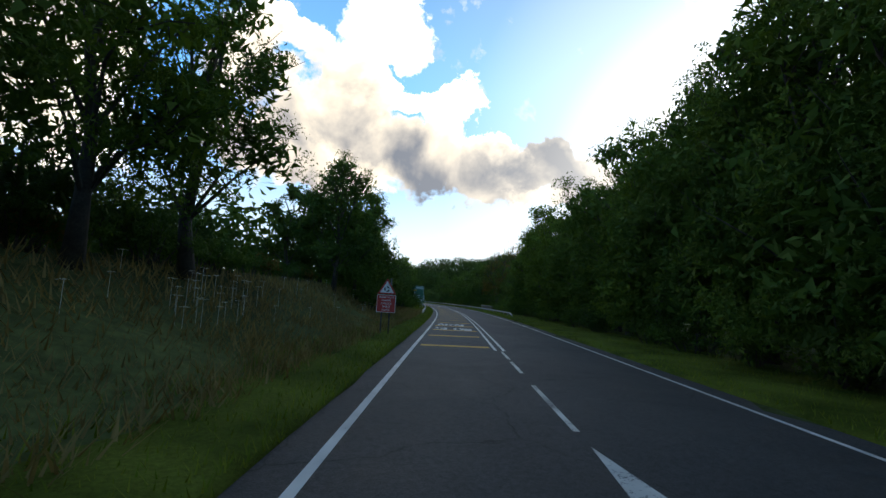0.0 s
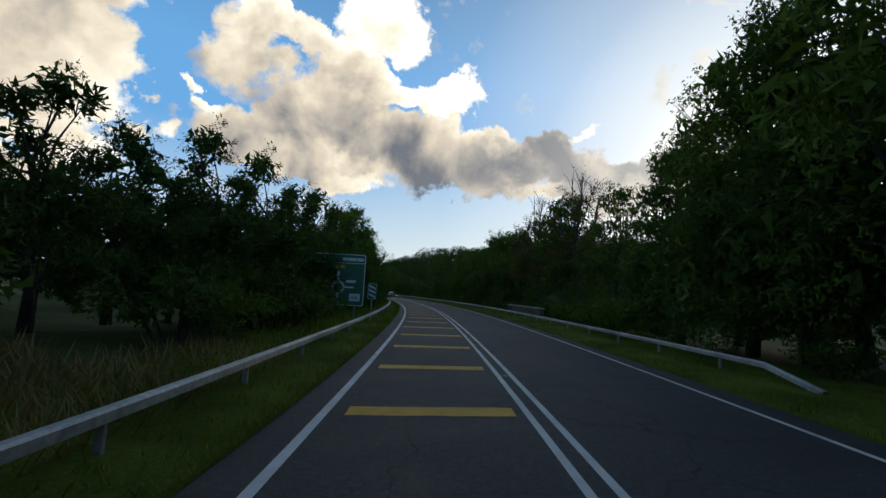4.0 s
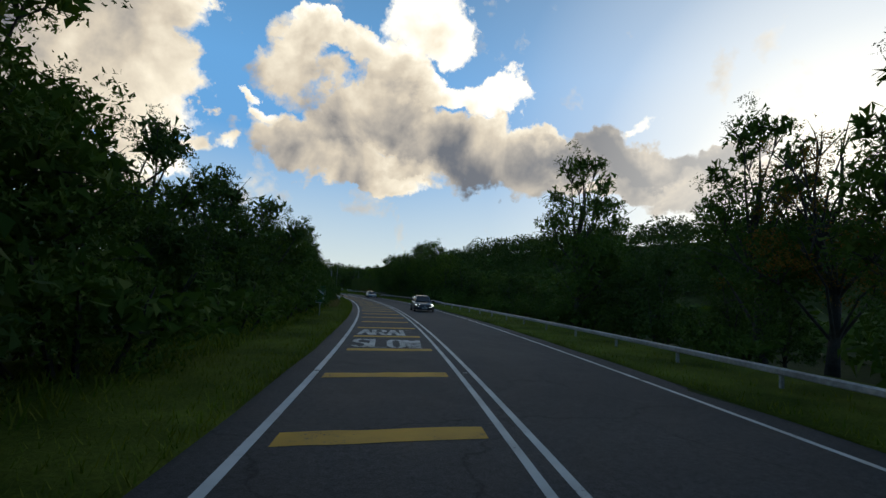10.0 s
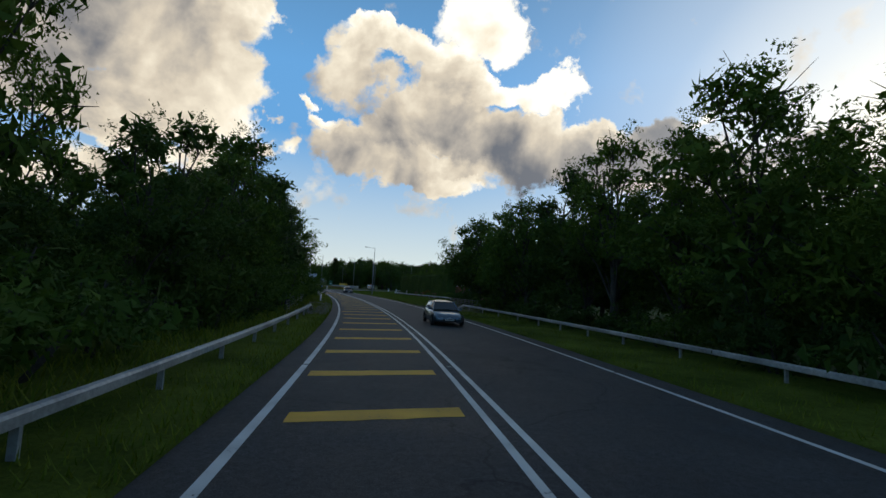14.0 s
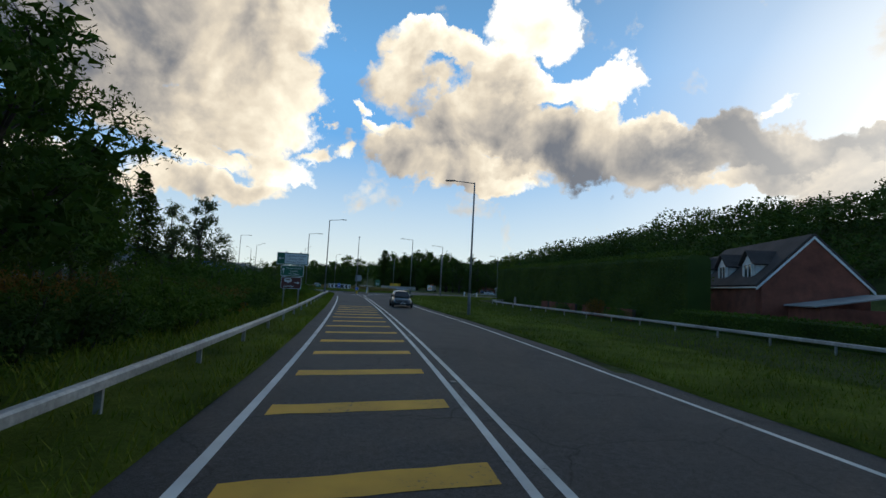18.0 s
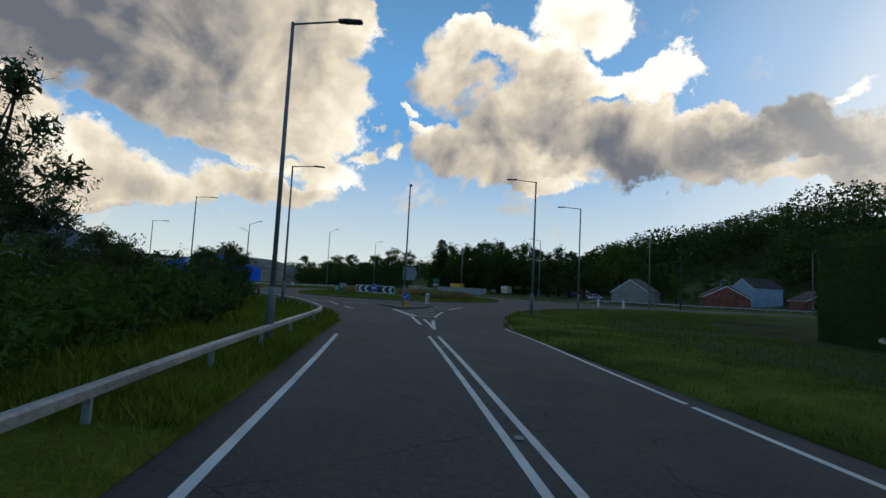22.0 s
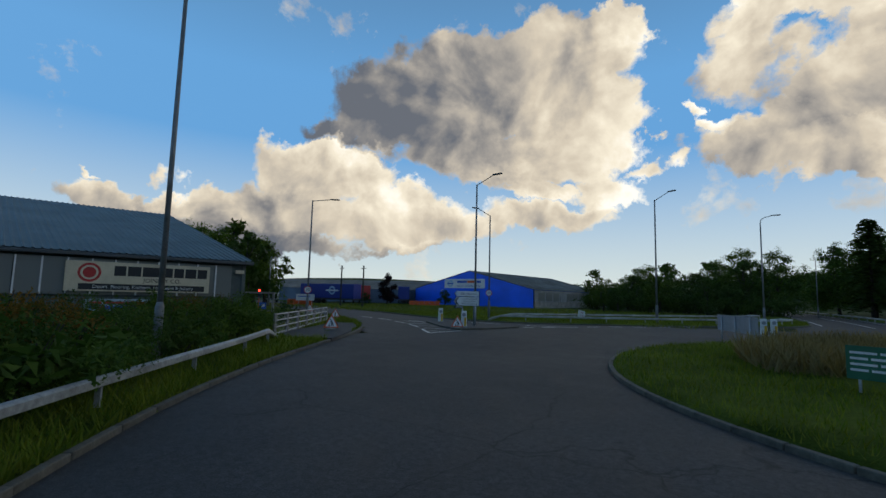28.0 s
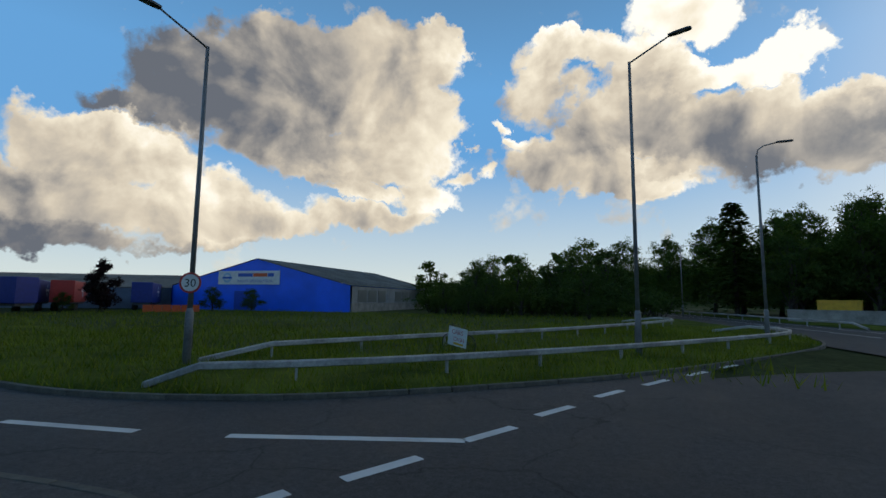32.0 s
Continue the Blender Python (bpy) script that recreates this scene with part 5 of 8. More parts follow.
# chevron board with a blue roundel on the roundabout
s = sign_thing(-18.05, 92.5, -34.0, "black and white chevron board with a blue roundel on grass", z=0.15)
for x in (-2.6, -0.9, 0.9, 2.6):
    post(s, x, 1.25, 0.035)
plate(s, "board", rect(-3.45, 0.42, 3.45, 1.32, 0.03), SIGN_WHITE, 0, 0.02), plate(s, "field", rect(-3.36, 0.5, 3.36, 1.24), SIGN_BLACK, -0.02, 0.003)
for k in range(6):
    if k in (2, 3):
        continue
    x = -3.1 + k * 1.12 - (0.15 if k > 3 else 0)
    plate(s, "chevron", [(x, 0.87), (x + 0.42, 1.24), (x + 0.86, 1.24), (x + 0.44, 0.87), (x + 0.86, 0.5), (x + 0.42, 0.5)], SIGN_WHITE, -0.023, 0.003)
post(s, 0.0, 1.3, 0.06, -0.045)
plate(s, "roundel_border", circle(0, 1.02, 0.52), SIGN_WHITE, -0.11, 0.012), plate(s, "roundel", circle(0, 1.02, 0.49), SIGN_BLUE, -0.122, 0.004)
plate(s, "arrow", [(-0.36, 1.02), (-0.12, 1.2), (-0.12, 1.08), (0.36, 1.08), (0.36, 0.96), (-0.12, 0.96), (-0.12, 0.84)], SIGN_WHITE, -0.126, 0.003)
# small green sponsor board
s = sign_thing(-23.0, 93.6, -20.0, "small green board with white lines of text on the grass island", z=0.12)
post(s, -0.45, 1.0, 0.03), post(s, 0.45, 1.0, 0.03)
plate(s, "board", rect(-0.65, 0.45, 0.65, 1.15), SIGN_GREEN, 0, 0.015)
for k in range(4):
    bars(s, -0.58, 0.98 - 0.12 * k, (0.3, 0.25) if k % 2 else (0.45, 0.2), 0.05, SIGN_WHITE, -0.015)
plate(s, "badge", circle(0.45, 0.95, 0.11, 16), SIGN_WHITE, -0.015, 0.003)

# direction sign on the west splitter, fixed to the lamp's own short posts
s = sign_thing(-43.2, 107.55, 33.0, "two white arrow-ended direction signs with black place names", z=0.08)
post(s, 0.55, 2.3, 0.05), post(s, -0.35, 1.25, 0.045)
plate(s, "upper_border", [(-0.95, 2.22), (-0.78, 2.03), (0.85, 2.03), (0.85, 2.42), (-0.78, 2.42)], SIGN_BLACK, 0, 0.02), plate(s, "upper_board", inset([(-0.95, 2.22), (-0.78, 2.03), (0.85, 2.03), (0.85, 2.42), (-0.78, 2.42)], 0.945), SIGN_WHITE, -0.02, 0.003)
lettering(s, "Llangennech", 0.1, 2.15, 0.235, SIGN_BLACK, -0.0235)
plate(s, "chevron", [(-0.86, 2.22), (-0.74, 2.36), (-0.66, 2.36), (-0.78, 2.22), (-0.66, 2.09), (-0.74, 2.09)], PALE_BLUE, -0.023, 0.003)
low = [(-0.98, 1.7), (-0.78, 1.38), (0.85, 1.38), (0.85, 2.0), (-0.78, 2.0)]
plate(s, "lower_border", low, SIGN_BLACK, 0, 0.02), plate(s, "lower_board", inset(low, 0.955), SIGN_WHITE, -0.02, 0.003)
for k, w in enumerate(("Canolfan Fusnes", "Stradey Park", "Business Centre")):
    lettering(s, w, 0.14, 1.81 - 0.17 * k, 0.165, SIGN_BLACK, -0.0235)
plate(s, "chevron", [(-0.90, 1.7), (-0.72, 1.95), (-0.60, 1.95), (-0.78, 1.7), (-0.60, 1.44), (-0.72, 1.44)], SIGN_BLACK, -0.023, 0.003)
plate(s, "small_board", [(-0.98, 1.27), (-0.88, 1.19), (-0.3, 1.19), (-0.3, 1.35), (-0.88, 1.35)], SIGN_BLACK, 0, 0.014)
bars(s, -0.84, 1.25, (0.12, 0.14, 0.2), 0.05, SIGN_WHITE, -0.014, 0.03)


def bollard(x, y, az, z=0.1):
    """A hollow plastic traffic bollard: white with a yellow side and a roundel."""
    b = thing("traffic_bollard", pose(x, y, z, 0, 0, az), "white and yellow plastic traffic bollard on a kerbed island", "bollard", "traffic bollards")
    bm = box(bmesh.new(), -0.2, -0.13, -0.03, 0.2, 0.13, 1.05, 0.03)
    for v in bm.verts:
        k = 1 - 0.18 * max(v.co.z, 0)
        v.co.x *= k
        v.co.y *= k
    part("shell", bm, SIGN_WHITE, b, "dirty white plastic")
    bm = box(bmesh.new(), 0.02, -0.136, 0.06, 0.165, -0.122, 0.62, 0.004)
    part("yellow_panel", bm, SIGN_YELLOW, b)
    plate(b, "roundel", circle(0, 0.80, 0.12, 18), SIGN_GREY, -0.118, 0.008)
    part("base", box(bmesh.new(), -0.24, -0.17, -0.03, 0.24, 0.17, 0.05, 0.015), CONCRETE, b)
    return b


bollard(-42.3, 105.9, 33), bollard(-46.9, 109.2, 40), bollard(-9.9, 78.2, 5), bollard(10.8, 96.9, 60), bollard(13.6, 95.6, 60), bollard(-26.5, 116.5, 10), bollard(-26.0, 117.2, 10)
# keep-left post before the roundabout
s = sign_thing(-11.0, 71.9, 5.0, "blue arrow roundel over a yellow post on the traffic island", "bollard", z=0.1)
post(s, 0, 0.95, 0.05, 0.05)
part("yellow_box", box(bmesh.new(), -0.17, -0.1, -0.02, 0.17, 0.1, 0.52, 0.02), SIGN_YELLOW, s)
plate(s, "roundel_border", circle(0, 0.82, 0.31), SIGN_WHITE, -0.1, 0.01), plate(s, "roundel", circle(0, 0.82, 0.29), SIGN_BLUE, -0.11, 0.004)
plate(s, "arrow", [(-0.16, 0.66), (0.02, 0.70), (-0.04, 0.76), (0.15, 0.95), (0.09, 1.0), (-0.09, 0.81), (-0.14, 0.86)], SIGN_WHITE, -0.114, 0.003)
# the back of a direction sign fixed to the island's lamp
s = sign_thing(-11.45, 74.3, 185.0, "grey back of a direction sign fixed to a lamp column", z=0.0)
plate(s, "board", [(-0.95, 2.85), (-0.72, 2.3), (0.3, 2.3), (0.3, 3.4), (-0.72, 3.4)], SIGN_GREY, 0.13, 0.02)
for zq in (2.55, 3.15):
    part("rail", box(bmesh.new(), -0.75, 0.07, zq - 0.03, 0.25, 0.11, zq + 0.03), GALV, s)
# grey panels seen from behind past the island, and the next pair of boards
for x, y, az, w in ((-27.4, 110.8, 120.0, 2.3), (-6.5, 118.5, 165.0, 2.6)):
    s = sign_thing(x, y, az, "low grey sign panel seen from behind on short posts", z=0.05)
    plate(s, "board", rect(-w, 0.45, w, 1.35), SIGN_GREY, 0, 0.03)
    for q in (-w * 0.7, 0, w * 0.7):
        post(s, q, 1.35, 0.04)
s = sign_thing(-13.8, 134.0, 5.0, "green and white direction signs on two posts beyond the island")
post(s, -0.4, 3.2, 0.05), post(s, 0.4, 3.2, 0.05)
plate(s, "upper_board", rect(-0.7, 2.4, 0.7, 3.2, 0.05), SIGN_GREEN, 0, 0.02), plate(s, "lower_board", rect(-0.75, 1.5, 0.75, 2.3, 0.05), SIGN_GREEN, 0, 0.02), bars(s, -0.5, 1.8, (0.9,), 0.2, SIGN_WHITE, -0.02)


def roadworks(x, y, az, what, z=0.0, k=1.0):
    """A folding roadworks triangle on a wire stand, held by a sandbag."""
    r = thing("roadworks_sign", Matrix.Translation((x, y, z)) @ pose(0, 0, 0, -8, 0, az) @ Matrix.Diagonal((k, k, k, 1)), "red-bordered temporary roadworks triangle on a low stand", "roadworks sign", "roadworks signs")
    o = [(-0.42, 0.12), (0.42, 0.12), (0.0, 0.86)]
    plate(r, "border", o, SIGN_ORANGE, 0, 0.02), plate(r, "triangle", inset(o, 0.76), SIGN_WHITE, -0.02, 0.003)
    if what == "works":
        for q in ([(-0.18, 0.2), (-0.04, 0.2), (-0.1, 0.29)], [(-0.03, 0.2), (0.02, 0.2), (0.07, 0.37), (0.02, 0.4)], [(0.08, 0.2), (0.13, 0.2), (0.1, 0.38), (0.05, 0.37)], [(0.0, 0.37), (0.09, 0.36), (0.03, 0.52), (-0.03, 0.5)], [(-0.14, 0.3), (-0.12, 0.28), (0.02, 0.46), (0.0, 0.48)]):
            plate(r, "symbol", q, SIGN_BLACK, -0.023, 0.003)
        plate(r, "symbol", circle(-0.05, 0.55, 0.035, 10), SIGN_BLACK, -0.023, 0.003)
    elif what == "lights":
        plate(r, "symbol", rect(-0.05, 0.22, 0.05, 0.56, 0.03), SIGN_BLACK, -0.023, 0.003)
        for n, m in enumerate((SIGN_GREEN, SIGN_YELLOW, SIGN_RED)):
            plate(r, "symbol", circle(0, 0.29 + n * 0.1, 0.035, 10), m, -0.026, 0.003)
    else:
        plate(r, "symbol", [(-0.1, 0.2), (-0.06, 0.2), (-0.06, 0.38), (-0.02, 0.52), (-0.05, 0.52), (-0.1, 0.38)], SIGN_BLACK, -0.023, 0.003), plate(r, "symbol", rect(0.05, 0.2, 0.09, 0.52), SIGN_BLACK, -0.023, 0.003)
        plate(r, "plate", rect(-0.4, -0.1, 0.4, 0.1), SIGN_WHITE, 0, 0.015)
    bm = bmesh.new()
    for sx in (-0.36, 0.36):
        tube(bm, [(sx, -0.01, 0.16), (sx, -0.06, -0.02)], 0.012, 6), tube(bm, [(sx * 0.8, 0.02, 0.5), (sx, 0.4, 0.04)], 0.012, 6)
    part("stand", bm, STEEL_DARK, r)
    bm = bmesh.new()
    bmesh.ops.create_icosphere(bm, subdivisions=2, radius=0.16)
    for v in bm.verts:
        v.co = Vector((v.co.x * 1.5, v.co.y * 0.9 + 0.1, max(v.co.z * 0.5, -0.03) + 0.05))
    part("sandbag", bm, CONCRETE, r, "grey sandbag", smooth=True)
    return r


roadworks(-42.1, 104.9, 36, "works", 0.02), roadworks(-44.66, 96.8, 46, "works", 0.125), roadworks(-54.0, 104.6, 50, "lights", 0.1, 0.95), roadworks(-61.5, 107.6, 52, "narrow", 0.25)


def limit_sign(x, y, az, zc):
    s = sign_thing(x, y, az, "round red-bordered thirty speed limit sign on a lamp column", z=0)
    plate(s, "border", circle(0, zc, 0.31), SIGN_RED, -0.10, 0.012), plate(s, "disc", circle(0, zc, 0.25), SIGN_WHITE, -0.112, 0.003)
    lettering(s, "30", 0, zc - 0.12, 0.34, SIGN_BLACK, -0.116)
    part("clip", box(bmesh.new(), -0.09, -0.10, zc - 0.03, 0.09, 0.08, zc + 0.03), GALV, s)


limit_sign(-48.05, 118.0, 24, 2.5), limit_sign(-56.5, 103.7, 46, 2.35)

# bicycle with a hand-made board, chained behind the barrier
bike = thing("bicycle", pose(-41.4, 124.2, 0.08, 0, 0, 62), "old dark bicycle carrying a white board, leaning by the barrier", "bicycle")
for y in (-0.52, 0.52):
    bm = bmesh.new()
    tube(bm, [(0, y + 0.33 * math.cos(a * math.pi / 12), 0.34 + 0.33 * math.sin(a * math.pi / 12)) for a in range(25)], 0.018, 6, False)
    for a in range(8):
        tube(bm, [(0, y, 0.34), (0, y + 0.32 * math.cos(a * math.pi / 4), 0.34 + 0.32 * math.sin(a * math.pi / 4))], 0.003, 4)
    part("wheel", bm, SIGN_BLACK, bike)
bm = bmesh.new()
for a, b in (((-0.52, .34), (-.12, .34)), ((-.12, .34), (-.25, .82)), ((-.52, .34), (-.22, .72)), ((-.22, .72), (.34, .78)), ((-.12, .34), (.36, .7)), ((.34, .85), (.52, .34)), ((.34, .85), (.3, 1.0))):
    tube(bm, [(0, a[0], a[1]), (0, b[0], b[1])], 0.016, 6)
part("frame", bm, SIGN_BLACK, bike)
part("saddle", box(bmesh.new(), -0.07, -0.38, 0.82, 0.07, -0.14, 0.88, 0.02), SIGN_BLACK, bike)
bm = tube(bmesh.new(), [(-0.28, 0.22, 1.02), (-0.1, 0.3, 1.0), (0.1, 0.3, 1.0), (0.28, 0.22, 1.02)], 0.014, 6)
part("handlebar", bm, STEEL_DARK, bike)
board = thing("advert_board", pose(-41.4, 124.15, 0.3, 0, 8, -28), "white board with red words tied to a bicycle", "sign board")
plate(board, "panel", rect(-0.5, 0.02, 0.45, 0.72), SIGN_WHITE, -0.06, 0.012)
lettering(board, "CARS", -0.05, 0.46, 0.24, SIGN_RED, -0.0725), lettering(board, "CASH", 0.05, 0.2, 0.22, SIGN_RED, -0.0725)
bars(board, -0.2, 0.07, (0.5,), 0.08, SIGN_YELLOW, -0.072)

# ---- kerbs and traffic islands ----
_kerb = {}


def kerb_stones(parent, line, wide=0.14, high=0.12, base=-0.03, closed=False):
    """Single kerb stones laid end to end along a plan line."""
    for i in range(len(line) if closed else len(line) - 1):
        a, b = line[i], line[(i + 1) % len(line)]
        L = (b - a).length
        key = (round(L, 1), round(wide, 2), round(high, 2))
        if key not in _kerb:
            bm = box(bmesh.new(), -wide / 2, 0.006, base - 0.12, wide / 2, round(L, 1) + 0.0, high, 0.018)
            _kerb[key] = part("kerb_stone", bm, KERB, parent)
            ob = _kerb[key]
        else:
            ob = new("kerb_stone", _kerb[key].data)
            ob.parent = parent
        w = (b - a)
        ob.matrix_basis = pose(a.x, a.y, 0, 0, 0, math.degrees(math.atan2(-w.x, w.y)))


def ring_line(n, r, cx_, cy):
    return [Vector((cx_ + r * math.cos(2 * math.pi * k / n), cy + r * math.sin(2 * math.pi * k / n))) for k in range(n)]


verts, faces = [], []
for j, (r, z) in enumerate(((R_IN - 0.05, -0.1), (R_IN - 0.07, 0.10), (R_IN - 0.8, 0.16), (R_IN - 3, 0.24), (R_IN - 7, 0.42), (3.0, 0.52), (0.05, 0.55))):
    for k in range(72):
        a = 2 * math.pi * k / 72
        verts.append((HUB.x + r * math.cos(a), HUB.y + r * math.sin(a), z))
faces = [(j * 72 + k, j * 72 + (k + 1) % 72, (j + 1) * 72 + (k + 1) % 72, (j + 1) * 72 + k) for j in range(6) for k in range(72)] + [tuple(6 * 72 + k for k in range(72))]
ISLAND = structure("roundabout_island", verts, faces, GRASS, "round grass island with a low mown rim", "island", smooth=True)
kerb_stones(ISLAND, ring_line(96, R_IN, HUB.x, HUB.y), 0.14, 0.09, closed=True)


def traffic_island(name, outline, label):
    line = smooth_line(outline + outline[:1], 0.9)[:-1]
    ob = structure(name, [(p.x, p.y, 0.085) for p in line], [tuple(range(len(line)))], ASPHALT_OLD, label, "traffic island")
    kerb_stones(ob, line, 0.13, 0.095, closed=True)
    return ob


traffic_island("splitter_south", [Vector(p) for p in ((-11.1, 70.7), (-12.4, 72.8), (-14.0, 75.4), (-11.8, 76.3), (-9.2, 76.7), (-9.7, 74.0), (-10.4, 71.6))], "kerbed asphalt traffic island at the roundabout entry")
traffic_island("splitter_west", [Vector(p) for p in ((-41.6, 104.5), (-43.8, 105.6), (-46.6, 107.8), (-48.6, 109.6), (-46.2, 110.3), (-43.4, 110.6), (-40.7, 110.4), (-40.6, 108.4), (-41.0, 106.2))], "kerbed asphalt traffic island with a sign and bollards")
for nm, edge, side in (("kerb_west", [q for q in EDGE_W if q.y > 55.5 and q.x > -75], -1), ("kerb_east", [q for q in EDGE_E if q.y > 55.5 and q.x < 45], 1), ("kerb_north", [q for q in EDGE_N if q.y < 175 and q.x > -70], -1), ("kerb_north_east", [q for q in EDGE_NE if q.y < 150 and q.x < 60], -1)):
    line = smooth_line(edge, 0.92)
    e = tagged(new(nm), "worn concrete kerb along the grass", "kerb", kind="structure")
    kerb_stones(e, line, 0.13, 0.09)


# ---- buildings ----
BLUE_WALL = material("blue_sheet_cladding", (0.006, 0.125, 0.85), 0.5, spread=0.12, grain=6.0, broad=0.3, bump=0.1)
ROOF_SHEET = material("weathered_roof_sheets", (0.17, 0.165, 0.15), 0.85, spread=0.4, grain=5.0, broad=0.25, bump=0.3, coords="World")
ROOF_STEEL = material("ribbed_steel_roof", (0.115, 0.135, 0.14), 0.55, 0.2, spread=0.22, grain=8.0, broad=0.4, bump=0.1)
GREEN_CLAD = material("dark_green_cladding", (0.080, 0.100, 0.100), 0.6, spread=0.25, grain=9.0, broad=0.7, bump=0.1)
# workshop panes: the sky's reflection is put into the pale grey base colour
SKY_GREY_GLASS = glass_material("sky_grey_workshop_glass", (0.15, 0.155, 0.145), 0.3)
PANE = glass_material("window_glass", (0.02, 0.026, 0.032), 0.05)
CREAM = material("cream_sign_board", (0.56, 0.48, 0.34), 0.6, spread=0.12, grain=20.0, broad=1.2, bump=0.05)
BRICK = material("red_brick_wall", (0.20, 0.062, 0.038), 0.9, spread=0.35, grain=26.0, broad=1.0, bump=0.4)
RENDER_PALE = material("pale_rendered_wall", (0.42, 0.40, 0.36), 0.9, spread=0.18, grain=14.0, broad=0.8, bump=0.2)
RENDER_BLUE = material("pale_blue_rendered_wall", (0.30, 0.38, 0.46), 0.9, spread=0.15, grain=14.0, broad=0.8, bump=0.2)
TILE = material("brown_roof_tiles", (0.052, 0.040, 0.038), 0.85, spread=0.35, grain=16.0, broad=0.7, bump=0.5)
WHITE_PVC = paint("white_window_frames", (0.66, 0.66, 0.65))
GREY_WALL = material("grey_sheet_wall", (0.30, 0.31, 0.31), 0.7, spread=0.2, grain=6.0, broad=0.4, bump=0.15)


def quad(name, pts, mat, parent, thick=0.0, label=""):
    """A flat panel through four or more points; thick: given a back, behind it."""
    bm = bmesh.new()
    a = [bm.verts.new(p) for p in pts]
    f = bm.faces.new(a)
    if thick:
        f.normal_update()
        n = f.normal * -thick
        b = [bm.verts.new(Vector(p) + n) for p in pts]
        bm.faces.new(b[::-1])
        for i in range(len(a)):
            bm.faces.new((a[i], b[i], b[(i + 1) % len(a)], a[(i + 1) % len(a)]))
    bmesh.ops.recalc_face_normals(bm, faces=bm.faces)
    return part(name, bm, mat, parent, label)


def ribbed(name, origin, u, v, length, rise, mat, parent, pitch=0.3, deep=0.04, label=""):
    """Ribbed sheeting: a plane spanned by u (across the ribs) and v (along them)."""
    u, v, o = Vector(u).normalized(), Vector(v).normalized(), Vector(origin)
    n = u.cross(v).normalized()
    n = n if n.z >= 0 else -n
    verts, faces, k = [], [], 0
    count = int(length / pitch)
    for i in range(count):
        for du, dn in ((0, 0), (0.55, 0), (0.68, 1), (0.87, 1)):
            p = o + u * (i + du) * pitch + n * dn * deep
            verts += [tuple(p), tuple(p + v * rise)]
    verts += [tuple(o + u * count * pitch), tuple(o + u * count * pitch + v * rise)]
    m = len(verts) // 2
    faces = [(2 * i, 2 * i + 2, 2 * i + 3, 2 * i + 1) for i in range(m - 1)]
    return part_py(name, verts, faces, mat, parent, label)


def window_unit(parent, c, across, wide, high, out, bars_n=1):
    """A window: frame, sill and panes, c its middle, across its level way, out its outward way."""
    a, o, up = Vector(across).normalized(), Vector(out).normalized(), Vector((0, 0, 1))
    c = Vector(c)

    def block(name, x0, z0, x1, z1, y0, y1, mat, par):
        bm = box(bmesh.new(), x0, y0, z0, x1, y1, z1)
        m = Matrix((a, o, up)).transposed().to_4x4()
        m.translation = c
        bmesh.ops.transform(bm, matrix=m, verts=bm.verts)
        bmesh.ops.recalc_face_normals(bm, faces=bm.faces)
        return part(name, bm, mat, par)

    w, h, t = wide / 2, high / 2, 0.07
    win = block("window", -w, -h, w, -h + t, -0.05, 0.05, WHITE_PVC, parent)
    for q in ((-w, h - t, w, h), (-w, -h + t, -w + t, h - t), (w - t, -h + t, w, h - t)):
        block("window_frame", *q, -0.05, 0.05, WHITE_PVC, win)
    for k in range(bars_n):
        x = -w + wide * (k + 1) / (bars_n + 1)
        block("window_bar", x - 0.03, -h + t, x + 0.03, h - t, -0.05, 0.05, WHITE_PVC, win)
    block("pane", -w + t, -h + t, w - t, h - t, -0.02, 0.0, PANE, win)
    block("window_sill", -w - 0.06, -h - 0.06, w + 0.06, -h, -0.05, 0.12, WHITE_PVC, win)
    return win


